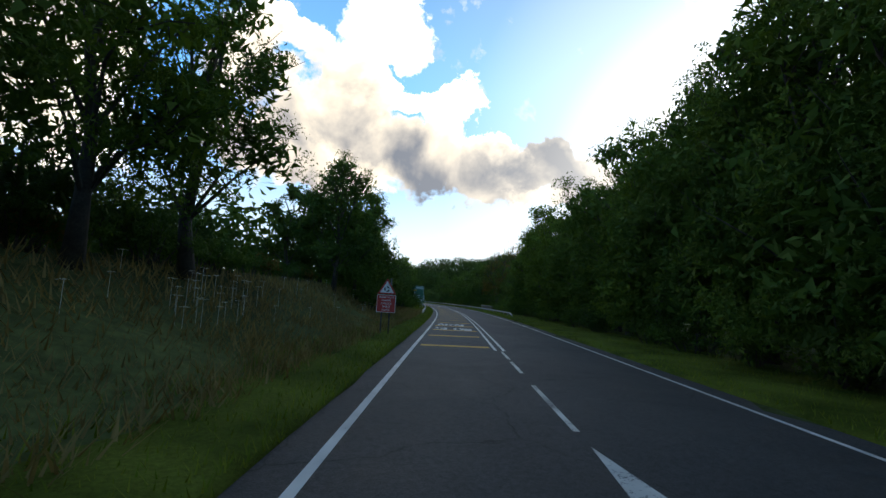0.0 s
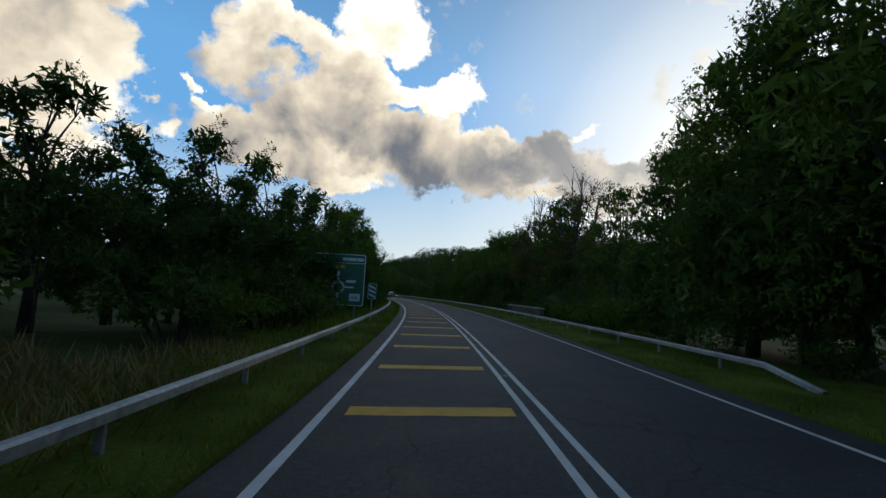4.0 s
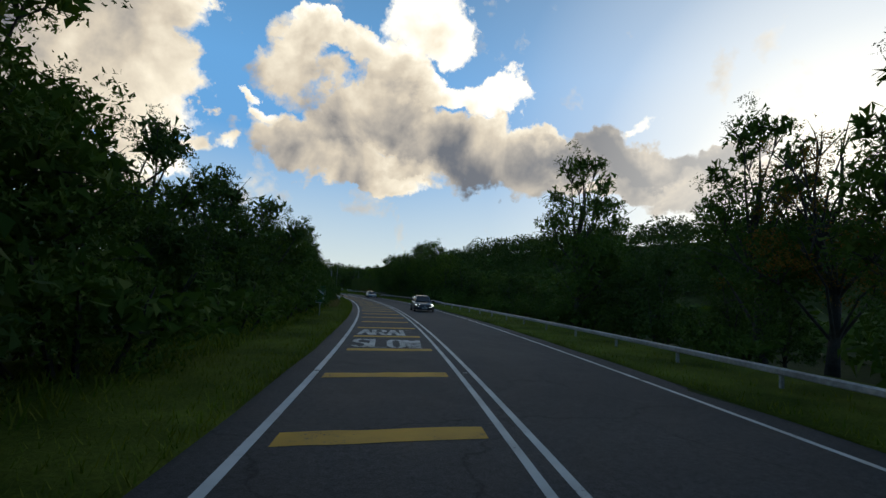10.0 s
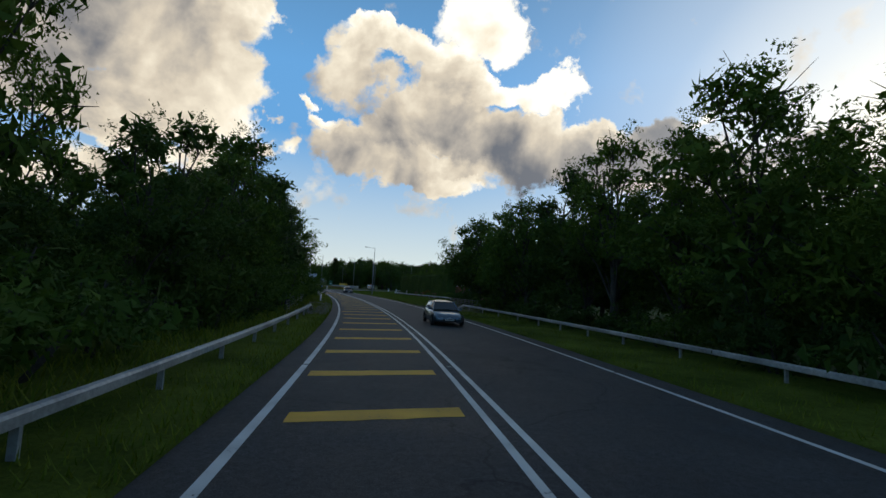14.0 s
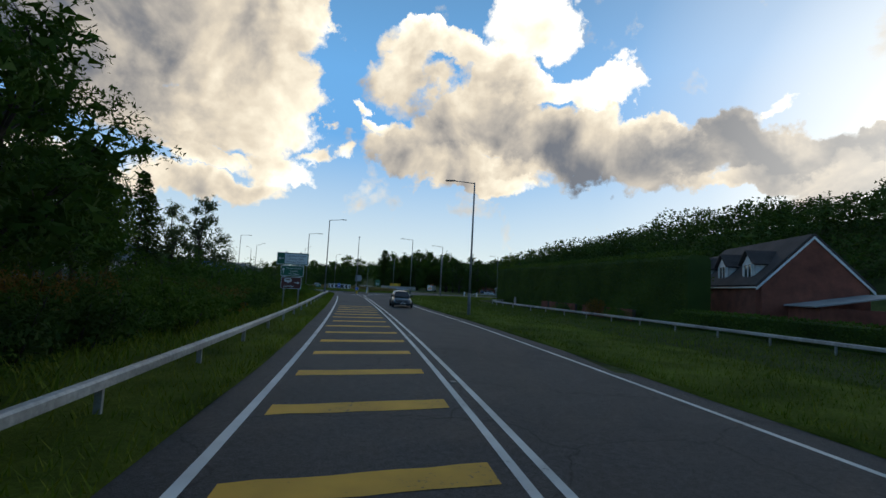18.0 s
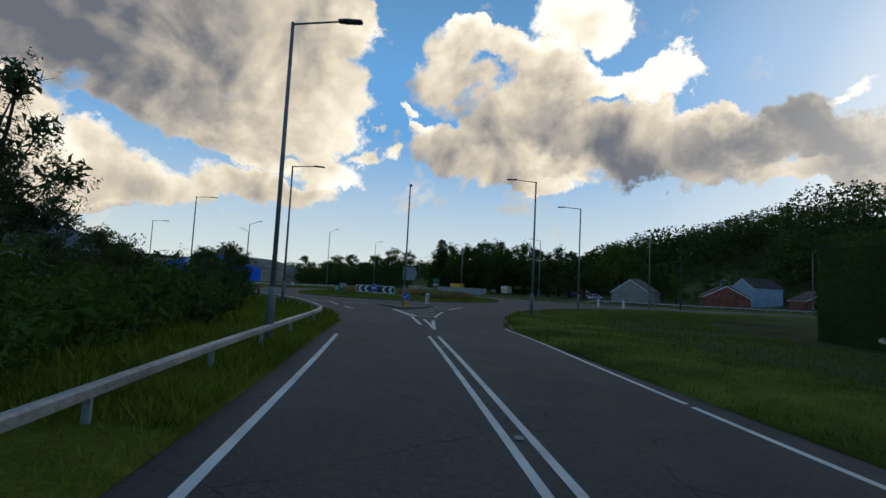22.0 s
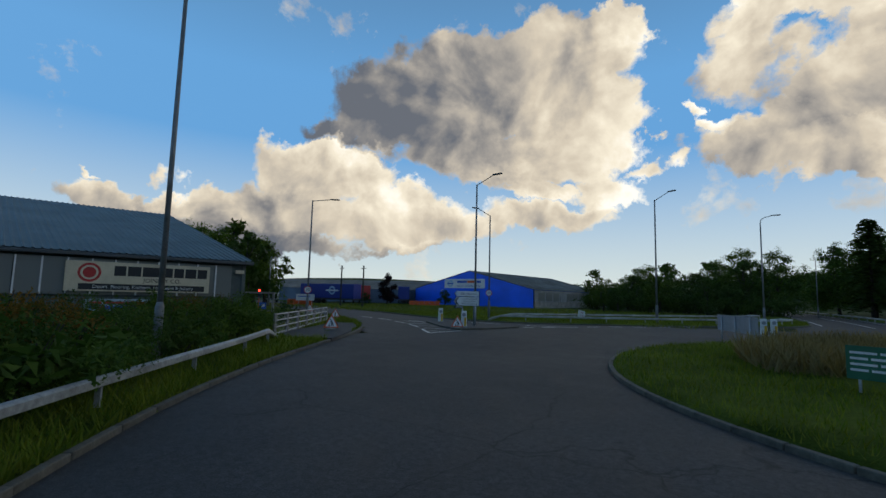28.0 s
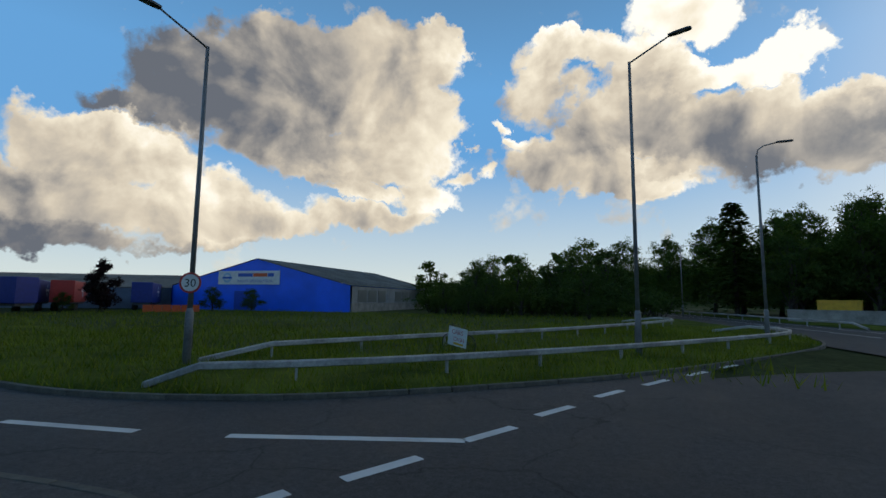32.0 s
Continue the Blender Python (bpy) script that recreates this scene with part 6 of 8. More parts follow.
def house(x, y, az, long, deep, eave, ridge, wall, label, z=0.0, dormers=0, windows=True, roof=None, name="house"):
    """A gabled house: its ridge along its own y, its long side towards -x, gables at both ends."""
    hs = thing(name, pose(x, y, z, 0, 0, az), label, "house")
    L, D = long, deep
    quad("wall", [(0, 0, -1), (0, L, -1), (0, L, eave), (0, 0, eave)], wall, hs, 0.25)
    quad("wall", [(D, L, -1), (D, 0, -1), (D, 0, eave), (D, L, eave)], wall, hs, 0.25)
    quad("gable_wall", [(D, 0, -1), (0, 0, -1), (0, 0, eave), (D / 2, 0, ridge), (D, 0, eave)], wall, hs, 0.25)
    quad("gable_wall", [(0, L, -1), (D, L, -1), (D, L, eave), (D / 2, L, ridge), (0, L, eave)], wall, hs, 0.25)
    k = (ridge - eave) / (D / 2)
    for sgn in (0, 1):
        e = -0.35
        pts = [(e, -0.3, eave + e * k + 0.1), (e, L + 0.3, eave + e * k + 0.1), (D / 2, L + 0.3, ridge + 0.1), (D / 2, -0.3, ridge + 0.1)]
        if sgn:
            pts = [(D - px, py, pz) for px, py, pz in pts[::-1]]
        quad("roof", pts, roof or TILE, hs, 0.12)
    for yq in (-0.32, L + 0.32):
        for sgn in (-1, 1):
            a, b = Vector((D / 2, yq, ridge + 0.02)), Vector((D / 2 + sgn * (D / 2 + 0.35), yq, eave - 0.35 * k + 0.02))
            quad("bargeboard", [a, b, b - Vector((0, 0, 0.2)), a - Vector((0, 0, 0.2))], WHITE_PVC, hs, 0.03)
    bm = tube(bmesh.new(), [(-0.4, -0.3, eave - 0.35 * k), (-0.4, L + 0.3, eave - 0.35 * k)], 0.06, 6)
    part("gutter", bm, WHITE_PVC, hs)
    for yq in (0.3, L * 0.5, L - 0.3):
        part("downpipe", tube(bmesh.new(), [(-0.08, yq, -0.5), (-0.08, yq, eave - 0.3)], 0.04, 6), WHITE_PVC, hs)
    if dormers:
        for i in range(dormers):
            yc = L * (i + 0.5) / dormers
            zb, wd = eave + 0.15, 0.85
            xb = 0.25
            d = quad("dormer", [(xb, yc + wd, zb), (xb, yc - wd, zb), (xb, yc - wd, zb + 1.25), (xb, yc, zb + 2.05), (xb, yc + wd, zb + 1.25)], WHITE_PVC, hs, 0.1, "white boarded dormer")
            for sg in (-1, 1):
                quad("dormer_roof", [(xb - 0.25, yc, zb + 2.15), (xb - 0.25, yc + sg * (wd + 0.2), zb + 1.12), (xb + 2.6, yc + sg * (wd + 0.2), zb + 1.12), (xb + 2.6, yc, zb + 2.15)][::sg], TILE, d, 0.08)
                quad("dormer_cheek", [(xb, yc + sg * wd, zb), (xb + 2.0, yc + sg * wd, zb), (xb + 2.0, yc + sg * wd, zb + 1.25), (xb, yc + sg * wd, zb + 1.25)], WHITE_PVC, d, 0.05)
            window_unit(hs, (xb - 0.03, yc, zb + 0.65), (0, 1, 0), 1.1, 1.15, (-1, 0, 0))
        for i in range(dormers - 1):
            yc, f = L * (i + 1) / dormers + 0.3, 0.72
            xq, zq = D / 2 * f, eave + (ridge - eave) * f + 0.16
            quad("roof_window", [(xq - 0.45, yc - 0.4, zq - 0.45 * k), (xq - 0.45, yc + 0.4, zq - 0.45 * k), (xq + 0.45, yc + 0.4, zq + 0.45 * k), (xq + 0.45, yc - 0.4, zq + 0.45 * k)][::-1], PANE, hs, 0.05)
    if windows:
        for i in range(max(1, int(L / 4))):
            yc = L * (i + 0.5) / max(1, int(L / 4))
            window_unit(hs, (-0.03, yc, min(1.5, eave - 1.2)), (0, 1, 0), 1.4, 1.1, (-1, 0, 0))
        if ridge > 6.5:
            window_unit(hs, (D / 2, -0.03, eave - 0.2), (1, 0, 0), 0.9, 1.0, (0, -1, 0))
    return hs


house(22.9, -6.5, -2.0, 12.0, 7.0, 3.4, 7.2, BRICK, "red brick house with white dormers and brown tiles", -0.1, 3)
house(24.1, 16.8, -10.0, 12.0, 6.4, 3.6, 6.8, BRICK, "red brick gabled house with white dormers behind a hedge", -0.1, 3)
house(29.0, 34.5, -12.0, 11.0, 6.4, 3.5, 6.7, BRICK, "red brick house half hidden by a tall hedge", -0.1, 3)
# shed roof at the gable of the second house
lean = thing("lean_to", pose(25.1, 13.2, 0, 0, 0, -10.0), "low red brick lean-to with a grey roof between houses", "lean-to")
part("wall", box(bmesh.new(), 0, 0, -0.5, 4.4, 3.2, 2.0), BRICK, lean)
quad("roof", [(-0.3, -0.2, 2.1), (-0.3, 3.4, 2.1), (4.6, 3.4, 3.0), (4.6, -0.2, 3.0)][::-1], GREY_WALL, lean, 0.08)

# houses beyond the roundabout, on the rising ground
FAR = [(24.5, 138.0, -32, 9, 7.5, 2.4, 5.0, material("beige_rendered_wall", (0.24, 0.23, 0.20), 0.9, spread=0.18, grain=14.0, broad=0.8, bump=0.2), "grey rendered bungalow seen from its gable end", 0.1), (40.5, 131.0, -22, 17, 7.5, 2.3, 4.4, BRICK, "long low bungalow with brown tiles and white windows", 0.1),
       (66.0, 140.0, -22, 16, 7.5, 2.3, 4.4, BRICK, "low brick bungalow with white windows", 0.2), (68.0, 121.0, -100, 9, 7.5, 4.6, 7.4, BRICK, "brick gabled house with white bargeboards", 0.1),
       (66.6, 170.0, -75, 9, 7.0, 5.0, 7.4, RENDER_BLUE, "pale blue gabled house on the slope", 0.3), (70.0, 190.0, -30, 24, 7.0, 4.8, 7.2, RENDER_PALE, "pale rendered terrace with brown roofs", 0.3),
       (98.0, 176.0, -30, 24, 7.0, 4.8, 7.2, RENDER_PALE, "pale rendered terrace higher up the slope", 0.0), (45.0, 205.0, -35, 20, 7.0, 4.8, 7.2, RENDER_PALE, "pale terrace below the wooded hill", 2.0),
       (25.6, 213.0, -95, 9, 8.0, 5.0, 8.0, BRICK, "red brick gabled house by the green", 0.5), (33.0, 222.0, -15, 11, 7.0, 2.6, 5.0, RENDER_PALE, "white bungalow with a dark tiled roof", 0.5), (58.0, 248.0, -40, 12, 8, 5.0, 7.6, RENDER_PALE, "pale house high on the wooded slope", 0.5)]
for x, y, az, lg, dp, ev, rg, wl, lab, z in FAR:
    house(x, y, az, lg, dp, ev, rg, wl, lab, z + far_height(x, y))

# blue warehouse with a broad gable
wh = thing("warehouse", pose(-100.7, 167.0, 0), "bright blue warehouse with a broad gable and grey sheet roof", "warehouse")
W, EV, RG, DP = 32.4, 3.8, 7.9, 43.0
quad("gable_wall", [(0, 0, -1), (W, 0, -1), (W, 0, EV), (W / 2, 0, RG), (0, 0, EV)], BLUE_WALL, wh, 0.2, "bright blue cladding")
quad("gable_wall", [(W, DP, -1), (0, DP, -1), (0, DP, EV), (W / 2, DP, RG), (W, DP, EV)], BLUE_WALL, wh, 0.2)
quad("side_wall", [(W, 0, -1), (W, DP, -1), (W, DP, EV), (W, 0, EV)], GREY_WALL, wh, 0.2, "grey sheeted side wall")
quad("side_wall", [(0, DP, -1), (0, 0, -1), (0, 0, EV), (0, DP, EV)], BLUE_WALL, wh, 0.2)
sl = math.hypot(W / 2, RG - EV)
ribbed("roof", (W + 0.2, -0.2, EV + 0.05), (0, 1, 0), (-W / 2, 0, RG - EV), DP + 0.4, sl + 0.2, ROOF_SHEET, wh, 0.55, 0.06)
ribbed("roof", (-0.2, -0.2, EV + 0.05), (0, 1, 0), (W / 2, 0, RG - EV), DP + 0.4, sl + 0.2, ROOF_SHEET, wh, 0.55, 0.06)
for i in range(11):
    y0 = 2.0 + i * 3.6
    if i in (3, 7):
        quad("shutter", [(W + 0.06, y0, 0.2), (W + 0.06, y0 + 3.2, 0.2), (W + 0.06, y0 + 3.2, 3.4), (W + 0.06, y0, 3.4)], GREY_WALL, wh, 0.05)
    else:
        quad("window", [(W + 0.06, y0, 1.5), (W + 0.06, y0 + 2.8, 1.5), (W + 0.06, y0 + 2.8, 3.3), (W + 0.06, y0, 3.3)], SKY_GREY_GLASS, wh, 0.05)
part("dado", box(bmesh.new(), W + 0.01, -0.1, -1, W + 0.14, DP, 1.35), CONCRETE, wh, "pale block dado")
part("door", box(bmesh.new(), 12.4, -0.16, -0.5, 16.2, -0.03, 3.0, 0.02), paint("deep_blue_door", (0.008, 0.06, 0.40)), wh, "blue roller door")
bd = quad("sign_board", [(9.2, -0.14, 4.0), (20.4, -0.14, 4.0), (20.4, -0.14, 6.1), (9.2, -0.14, 6.1)], SIGN_WHITE, wh, 0.1, "white sign board")
plate(bd, "badge", [(10.9 + 0.8 * math.cos(a * math.pi / 12), 5.05 + 0.8 * math.sin(a * math.pi / 12)) for a in range(24)], PALE_BLUE, -0.145, 0.01), plate(bd, "badge_core", circle(10.9, 5.05, 0.45, 20), SIGN_WHITE, -0.156, 0.01), plate(bd, "badge_bar", rect(10.0, 4.9, 11.8, 5.2), SIGN_BLUE, -0.167, 0.01)
plate(bd, "word_stroke", rect(12.9, 5.2, 15.6, 5.72), SIGN_BLUE, -0.145, 0.01), plate(bd, "word_stroke", rect(15.7, 5.2, 18.2, 5.72), SIGN_ORANGE, -0.145, 0.01), plate(bd, "word_stroke", rect(18.3, 5.2, 19.4, 5.72), SIGN_BLUE, -0.145, 0.01)
lettering(bd, "PALLET DISTRIBUTION", 16.0, 4.3, 0.62, SIGN_BLUE, -0.15)
part("wall_lamp", box(bmesh.new(), 8.3, -0.5, 3.4, 8.7, -0.05, 3.55, 0.03), SIGN_WHITE, wh)

# long grey sheds behind the yard
def shed(x, y, az, long, deep, eave, ridge, wall, label):
    """A plain industrial shed, its gable towards its own -y."""
    sh = thing("industrial_shed", pose(x, y, 0, 0, 0, az), label, "shed")
    quad("gable_wall", [(0, 0, -1), (deep, 0, -1), (deep, 0, eave), (deep / 2, 0, ridge), (0, 0, eave)], wall, sh, 0.2)
    quad("gable_wall", [(deep, long, -1), (0, long, -1), (0, long, eave), (deep / 2, long, ridge), (deep, long, eave)], wall, sh, 0.2)
    for xx in (0, deep):
        quad("side_wall", [(xx, 0, -1), (xx, long, -1), (xx, long, eave), (xx, 0, eave)], wall, sh, 0.15)
    s2 = math.hypot(deep / 2, ridge - eave)
    ribbed("roof", (deep + 0.2, -0.2, eave + 0.05), (0, 1, 0), (-deep / 2, 0, ridge - eave), long + 0.4, s2 + 0.2, ROOF_SHEET, sh, 0.6, 0.06)
    ribbed("roof", (-0.2, -0.2, eave + 0.05), (0, 1, 0), (deep / 2, 0, ridge - eave), long + 0.4, s2 + 0.2, ROOF_SHEET, sh, 0.6, 0.06)
    return sh


SHED_BLUE = material("faded_blue_cladding", (0.10, 0.14, 0.20), 0.7, spread=0.25, grain=6.0, broad=0.3, bump=0.1)
sh = shed(-146.0, 166.0, -62.0, 46.0, 19.0, 3.4, 5.8, SHED_BLUE, "long grey-blue industrial shed with a weathered roof")
shed(-190.0, 175.0, -55.0, 40.0, 18.0, 3.2, 5.2, SHED_BLUE, "grey industrial shed far behind the yard")

# joinery depot: long low building with a glazed band and a cream sign
U, V = Vector((-0.205, -0.979, 0)), Vector((-0.979, 0.205, 0))
jd = thing("joinery_depot", Matrix((( -U.x, V.x, 0, -50.8), (-U.y, V.y, 0, 95.1), (0, 0, 1, 0), (0, 0, 0, 1))), "long dark depot with a ribbed roof, glazed band and cream sign", "building")
LJ, DJ, EJ, RJ, KJ = 40.0, 36.0, 3.85, 8.6, 1.7
quad("end_wall", [(0, 0, -1), (-2 * KJ, DJ, -1), (-2 * KJ, DJ, EJ), (-KJ, DJ / 2, RJ), (0, 0, EJ)], GREEN_CLAD, jd, 0.2)
quad("front_wall", [(-LJ, 0.1, -1), (0, 0.1, -1), (0, 0.1, EJ), (-LJ, 0.1, EJ)], GREEN_CLAD, jd, 0.2)
quad("rear_wall", [(-2 * KJ, DJ, -1), (-LJ - 2 * KJ, DJ, -1), (-LJ - 2 * KJ, DJ, EJ), (-2 * KJ, DJ, EJ)], GREEN_CLAD, jd, 0.2)
quad("end_wall", [(-LJ - 2 * KJ, DJ, -1), (-LJ, 0, -1), (-LJ, 0, EJ), (-LJ - KJ, DJ / 2, RJ), (-LJ - 2 * KJ, DJ, EJ)], GREEN_CLAD, jd, 0.2)
sj = math.hypot(DJ / 2, RJ - EJ, KJ)
ribbed("roof", (-LJ - 0.3, -0.35, EJ + 0.02), (1, 0, 0), (-KJ, DJ / 2, RJ - EJ), LJ + 0.6, sj + 0.3, ROOF_STEEL, jd, 0.33, 0.05, "grey ribbed steel roof")
ribbed("roof", (-LJ - 0.3 - 2 * KJ, DJ + 0.35, EJ + 0.02), (1, 0, 0), (KJ, -DJ / 2, RJ - EJ), LJ + 0.6, sj + 0.3, ROOF_STEEL, jd, 0.33, 0.05)
part("gutter", box(bmesh.new(), -LJ - 0.3, -0.5, EJ - 0.2, 0.3, -0.25, EJ - 0.02, 0.03), STEEL_DARK, jd)
part("notice", box(bmesh.new(), -0.62, -0.2, 3.12, -0.14, -0.12, 3.32, 0.01), CREAM, jd, "small cream notice under the eave")
for i in range(20):
    x0 = -0.75 - 1.9 * (i + 1)
    quad("window", [(x0, -0.16, 1.75), (x0 + 1.82, -0.16, 1.75), (x0 + 1.82, -0.16, 3.55), (x0, -0.16, 3.55)], SKY_GREY_GLASS, jd, 0.04)
    for q in (0.0, 0.95):
        part("mullion", box(bmesh.new(), x0 - 0.04 + q, -0.22, 1.75, x0 + 0.03 + q, -0.1, 3.55), WHITE_PVC, jd)
ribbed("cladding", (-LJ, -0.14, -0.4), (1, 0, 0), (0, 0, 1), LJ, 2.05, GREEN_CLAD, jd, 0.24, 0.05)
bd = part("sign_board", box(bmesh.new(), -8.45, -0.34, 1.92, -2.05, -0.26, 3.4, 0.01), CREAM, jd, "cream sign board")
plate(bd, "badge_border", circle(-7.5, 2.85, 0.47, 26), SIGN_RED, -0.341, 0.006), plate(bd, "badge_ring", circle(-7.5, 2.85, 0.36, 22), CREAM, -0.347, 0.006), plate(bd, "badge_core", circle(-7.5, 2.85, 0.27, 18), SIGN_RED, -0.353, 0.006)
for k, (a, b) in enumerate(((-6.5, -6.0), (-5.93, -5.35), (-5.28, -4.5), (-4.43, -3.9), (-3.83, -3.36), (-3.29, -2.75), (-2.68, -2.2))):
    plate(bd, "word_stroke", rect(a, 2.72, b, 3.22), SIGN_BLACK, -0.341, 0.006)
lettering(bd, "JOINERY CO.", -4.35, 2.42, 0.30, SIGN_BLACK, -0.342)
plate(bd, "strap", rect(-7.9, 2.0, -2.3, 2.3), SIGN_BLACK, -0.341, 0.004), lettering(bd, "Doors, Flooring, Kitchens, Hardware & Joinery", -5.1, 2.08, 0.235, SIGN_WHITE, -0.3455)
bn = part("banner", box(bmesh.new(), -7.6, -0.4, 0.95, -4.1, -0.36, 1.55, 0.004), paint("pale_banner", (0.30, 0.42, 0.50)), jd, "pale blue banner with bars of text")
bars(bn, -7.4, 1.3, (0.5, 0.9, 0.8), 0.12, SIGN_RED, -0.401), bars(bn, -7.4, 1.05, (1.6, 1.2), 0.16, SIGN_BLUE, -0.401)

# guard rail by the footway, and the wider pavement under it
gr = thing("guard_rail", Matrix.Translation((-43.4, 92.6, 0)), "weathered steel guard rail with mesh infill on a low kerb", "guard rail")
g0, g1 = Vector((0, 0, 0)), Vector((-8.1, 9.2, 0))
for k in range(7):
    q = g0.lerp(g1, k / 6)
    part("post", box(bmesh.new(), q.x - 0.06, q.y - 0.06, -0.2, q.x + 0.06, q.y + 0.06, 1.12, 0.01), CONCRETE, gr)
for zq in (0.22, 0.5, 0.8, 1.08):
    part("rail", tube(bmesh.new(), [(g0.x, g0.y, zq), (g1.x, g1.y, zq)], 0.035, 8), GALV, gr)
for k in range(12):
    part("wire", tube(bmesh.new(), [(g0.x, g0.y, 0.16 + 0.075 * k), (g1.x, g1.y, 0.16 + 0.075 * k)], 0.006, 4), GALV, gr)
part("plinth", slab(bmesh.new(), [(0.1, -0.1), (-8.0, 9.15), (-8.3, 8.95), (-0.2, -0.3)], -0.3, 0.16), CONCRETE, gr)
structure("pavement", [(-42.6, 93.6, 0.105), (-43.4, 97.2, 0.105), (-46.5, 100.9, 0.105), (-51.0, 103.9, 0.105), (-51.8, 102.2, 0.105), (-43.6, 92.7, 0.105)], [(0, 1, 2, 3, 4, 5)], ASPHALT_OLD, "narrow asphalt pavement behind the kerb", "pavement")
# railings and footways where the road crosses a path under it
for side, s0, s1, lat in ((-1, 284, 299, -7.0), (1, 294, 305, 9.6)):
    n = 8
    base = road(s0, lat)
    rl = thing("path_railing", Matrix.Translation((base.x, base.y, 0)), "dark horizontal-bar railing beside the footway", "railing")
    pts = [road(s0 + (s1 - s0) * k / n, lat) - base for k in range(n + 1)]
    for q in pts:
        part("post", box(bmesh.new(), q.x - 0.05, q.y - 0.05, -0.3, q.x + 0.05, q.y + 0.05, 1.15, 0.01), STEEL_DARK, rl)
    for zq in (0.2, 0.38, 0.56, 0.74, 0.92, 1.1):
        part("rail", tube(bmesh.new(), [(q.x, q.y, zq) for q in pts], 0.028, 6), STEEL_DARK, rl)
    v, f = loft(road_line(s0 - 2, s1 + 2, 0), [(side * a, z) for a, z in ((4.25 if side < 0 else 5.8, -0.1), (4.25 if side < 0 else 5.8, 0.12), (abs(lat) - 0.1, 0.13))])
    structure("footway", v, f, ASPHALT_OLD, "worn asphalt footway beside the road", "pavement")
# concrete parapets of the small bridge
for s0, s1, lat in ((124.0, 136.0, -8.6), (127.0, 141.0, 10.2)):
    base = road(s0, lat)
    w = thing("bridge_parapet", Matrix.Translation((base.x, base.y, 0)), "low weathered brick bridge parapet behind the barrier", "parapet")
    a, b = Vector((0, 0, 0)), road(s1, lat) - base
    o = Vector((-(b - a).normalized().y, (b - a).normalized().x, 0)) * 0.2
    part("wall", slab(bmesh.new(), [((a - o).x, (a - o).y), ((b - o).x, (b - o).y), ((b + o).x, (b + o).y), ((a + o).x, (a + o).y)], -1.5, 1.05), material("old_dark_brick", (0.10, 0.07, 0.06), 0.95, spread=0.4, grain=12.0, broad=0.8, bump=0.6), w)
    o *= 1.25
    part("coping", slab(bmesh.new(), [((a - o).x, (a - o).y), ((b - o).x, (b - o).y), ((b + o).x, (b + o).y), ((a + o).x, (a + o).y)], 1.05, 1.17), CONCRETE, w)
# sloping parapet and a yellow skip across the north road
pw = thing("parapet_wall", pose(-15.6, 165.4, 0, 0, 0, -28.0), "long low grey concrete parapet wall beside the far road", "wall")
part("wall", box(bmesh.new(), 0, -0.15, -0.4, 15.0, 0.15, 1.25, 0.02), CONCRETE, pw)
part("coping", box(bmesh.new(), -0.05, -0.2, 1.25, 15.05, 0.2, 1.37, 0.02), CONCRETE, pw)
sk = thing("skip_container", pose(-10.4, 166.5, 0.3, 0, 0, -28.0), "yellow steel skip container behind a low parapet", "skip")
bm = bmesh.new()
slab(bm, [(-1.8, -0.9), (1.8, -0.9), (1.8, 0.9), (-1.8, 0.9)], 0.0, 2.0)
part("body", bm, SIGN_YELLOW, sk)
for q in (-1.5, -0.5, 0.5, 1.5):
    part("rib", box(bmesh.new(), q - 0.06, -0.98, 0.05, q + 0.06, -0.9, 1.95, 0.01), SIGN_YELLOW, sk)
part("rim", box(bmesh.new(), -1.88, -0.98, 2.0, 1.88, 0.98, 2.1, 0.02), SIGN_YELLOW, sk)
# low wall and fence by the tall hedge
p = road(379, 21.0)
fw = thing("garden_wall", pose(p.x, p.y, 0, 0, 0, heading(380) - 20), "low pale rendered garden wall at the hedge's end", "wall")
part("wall", box(bmesh.new(), -0.12, 0, -0.3, 0.12, 5.0, 1.15, 0.02), RENDER_PALE, fw)
for s0 in (352, 362):
    p = road(s0, 21.2)
    fn = thing("board_fence", pose(p.x, p.y, 0, 0, 0, heading(s0)), "low red-brown board fence below the hedge", "fence")
    for k in range(20):
        part("board", box(bmesh.new(), -0.02, k * 0.45, -0.2, 0.02, k * 0.45 + 0.42, 1.0 + 0.02 * (k % 3), 0.005), BRICK if k % 5 else BARK, fn)


# ---- vehicles ----
def car_paint(name, colour, metal=0.3):
    mat = bpy.data.materials.new(name)
    mat.use_nodes = True
    b = mat.node_tree.nodes["Principled BSDF"]
    b.inputs["Base Color"].default_value = (*colour, 1)
    b.inputs["Metallic"].default_value, b.inputs["Roughness"].default_value = metal, 0.28
    b.inputs["Coat Weight"].default_value, b.inputs["Coat Roughness"].default_value = 0.7, 0.06
    return mat


TYRE = material("tyre_rubber", (0.018, 0.018, 0.019), 0.85, spread=0.2, bump=0.2)
RIM = material("alloy_rim", (0.40, 0.41, 0.42), 0.35, 0.8, spread=0.1, bump=0.0)
LAMP_GLASS = glass_material("headlamp_glass", (0.45, 0.50, 0.55), 0.08)
CAR_GLASS = glass_material("car_glass", (0.012, 0.016, 0.02), 0.03)
TAIL = paint("tail_lamp_red", (0.30, 0.01, 0.01), 0.2)
BLACK_TRIM = paint("black_trim", (0.015, 0.015, 0.016), 0.5)
LIT = glow_material("lit_headlamp", (1.0, 0.98, 0.92), 4.0)
RED_LIT = glow_material("lit_red_signal", (1.0, 0.04, 0.02), 6.0)


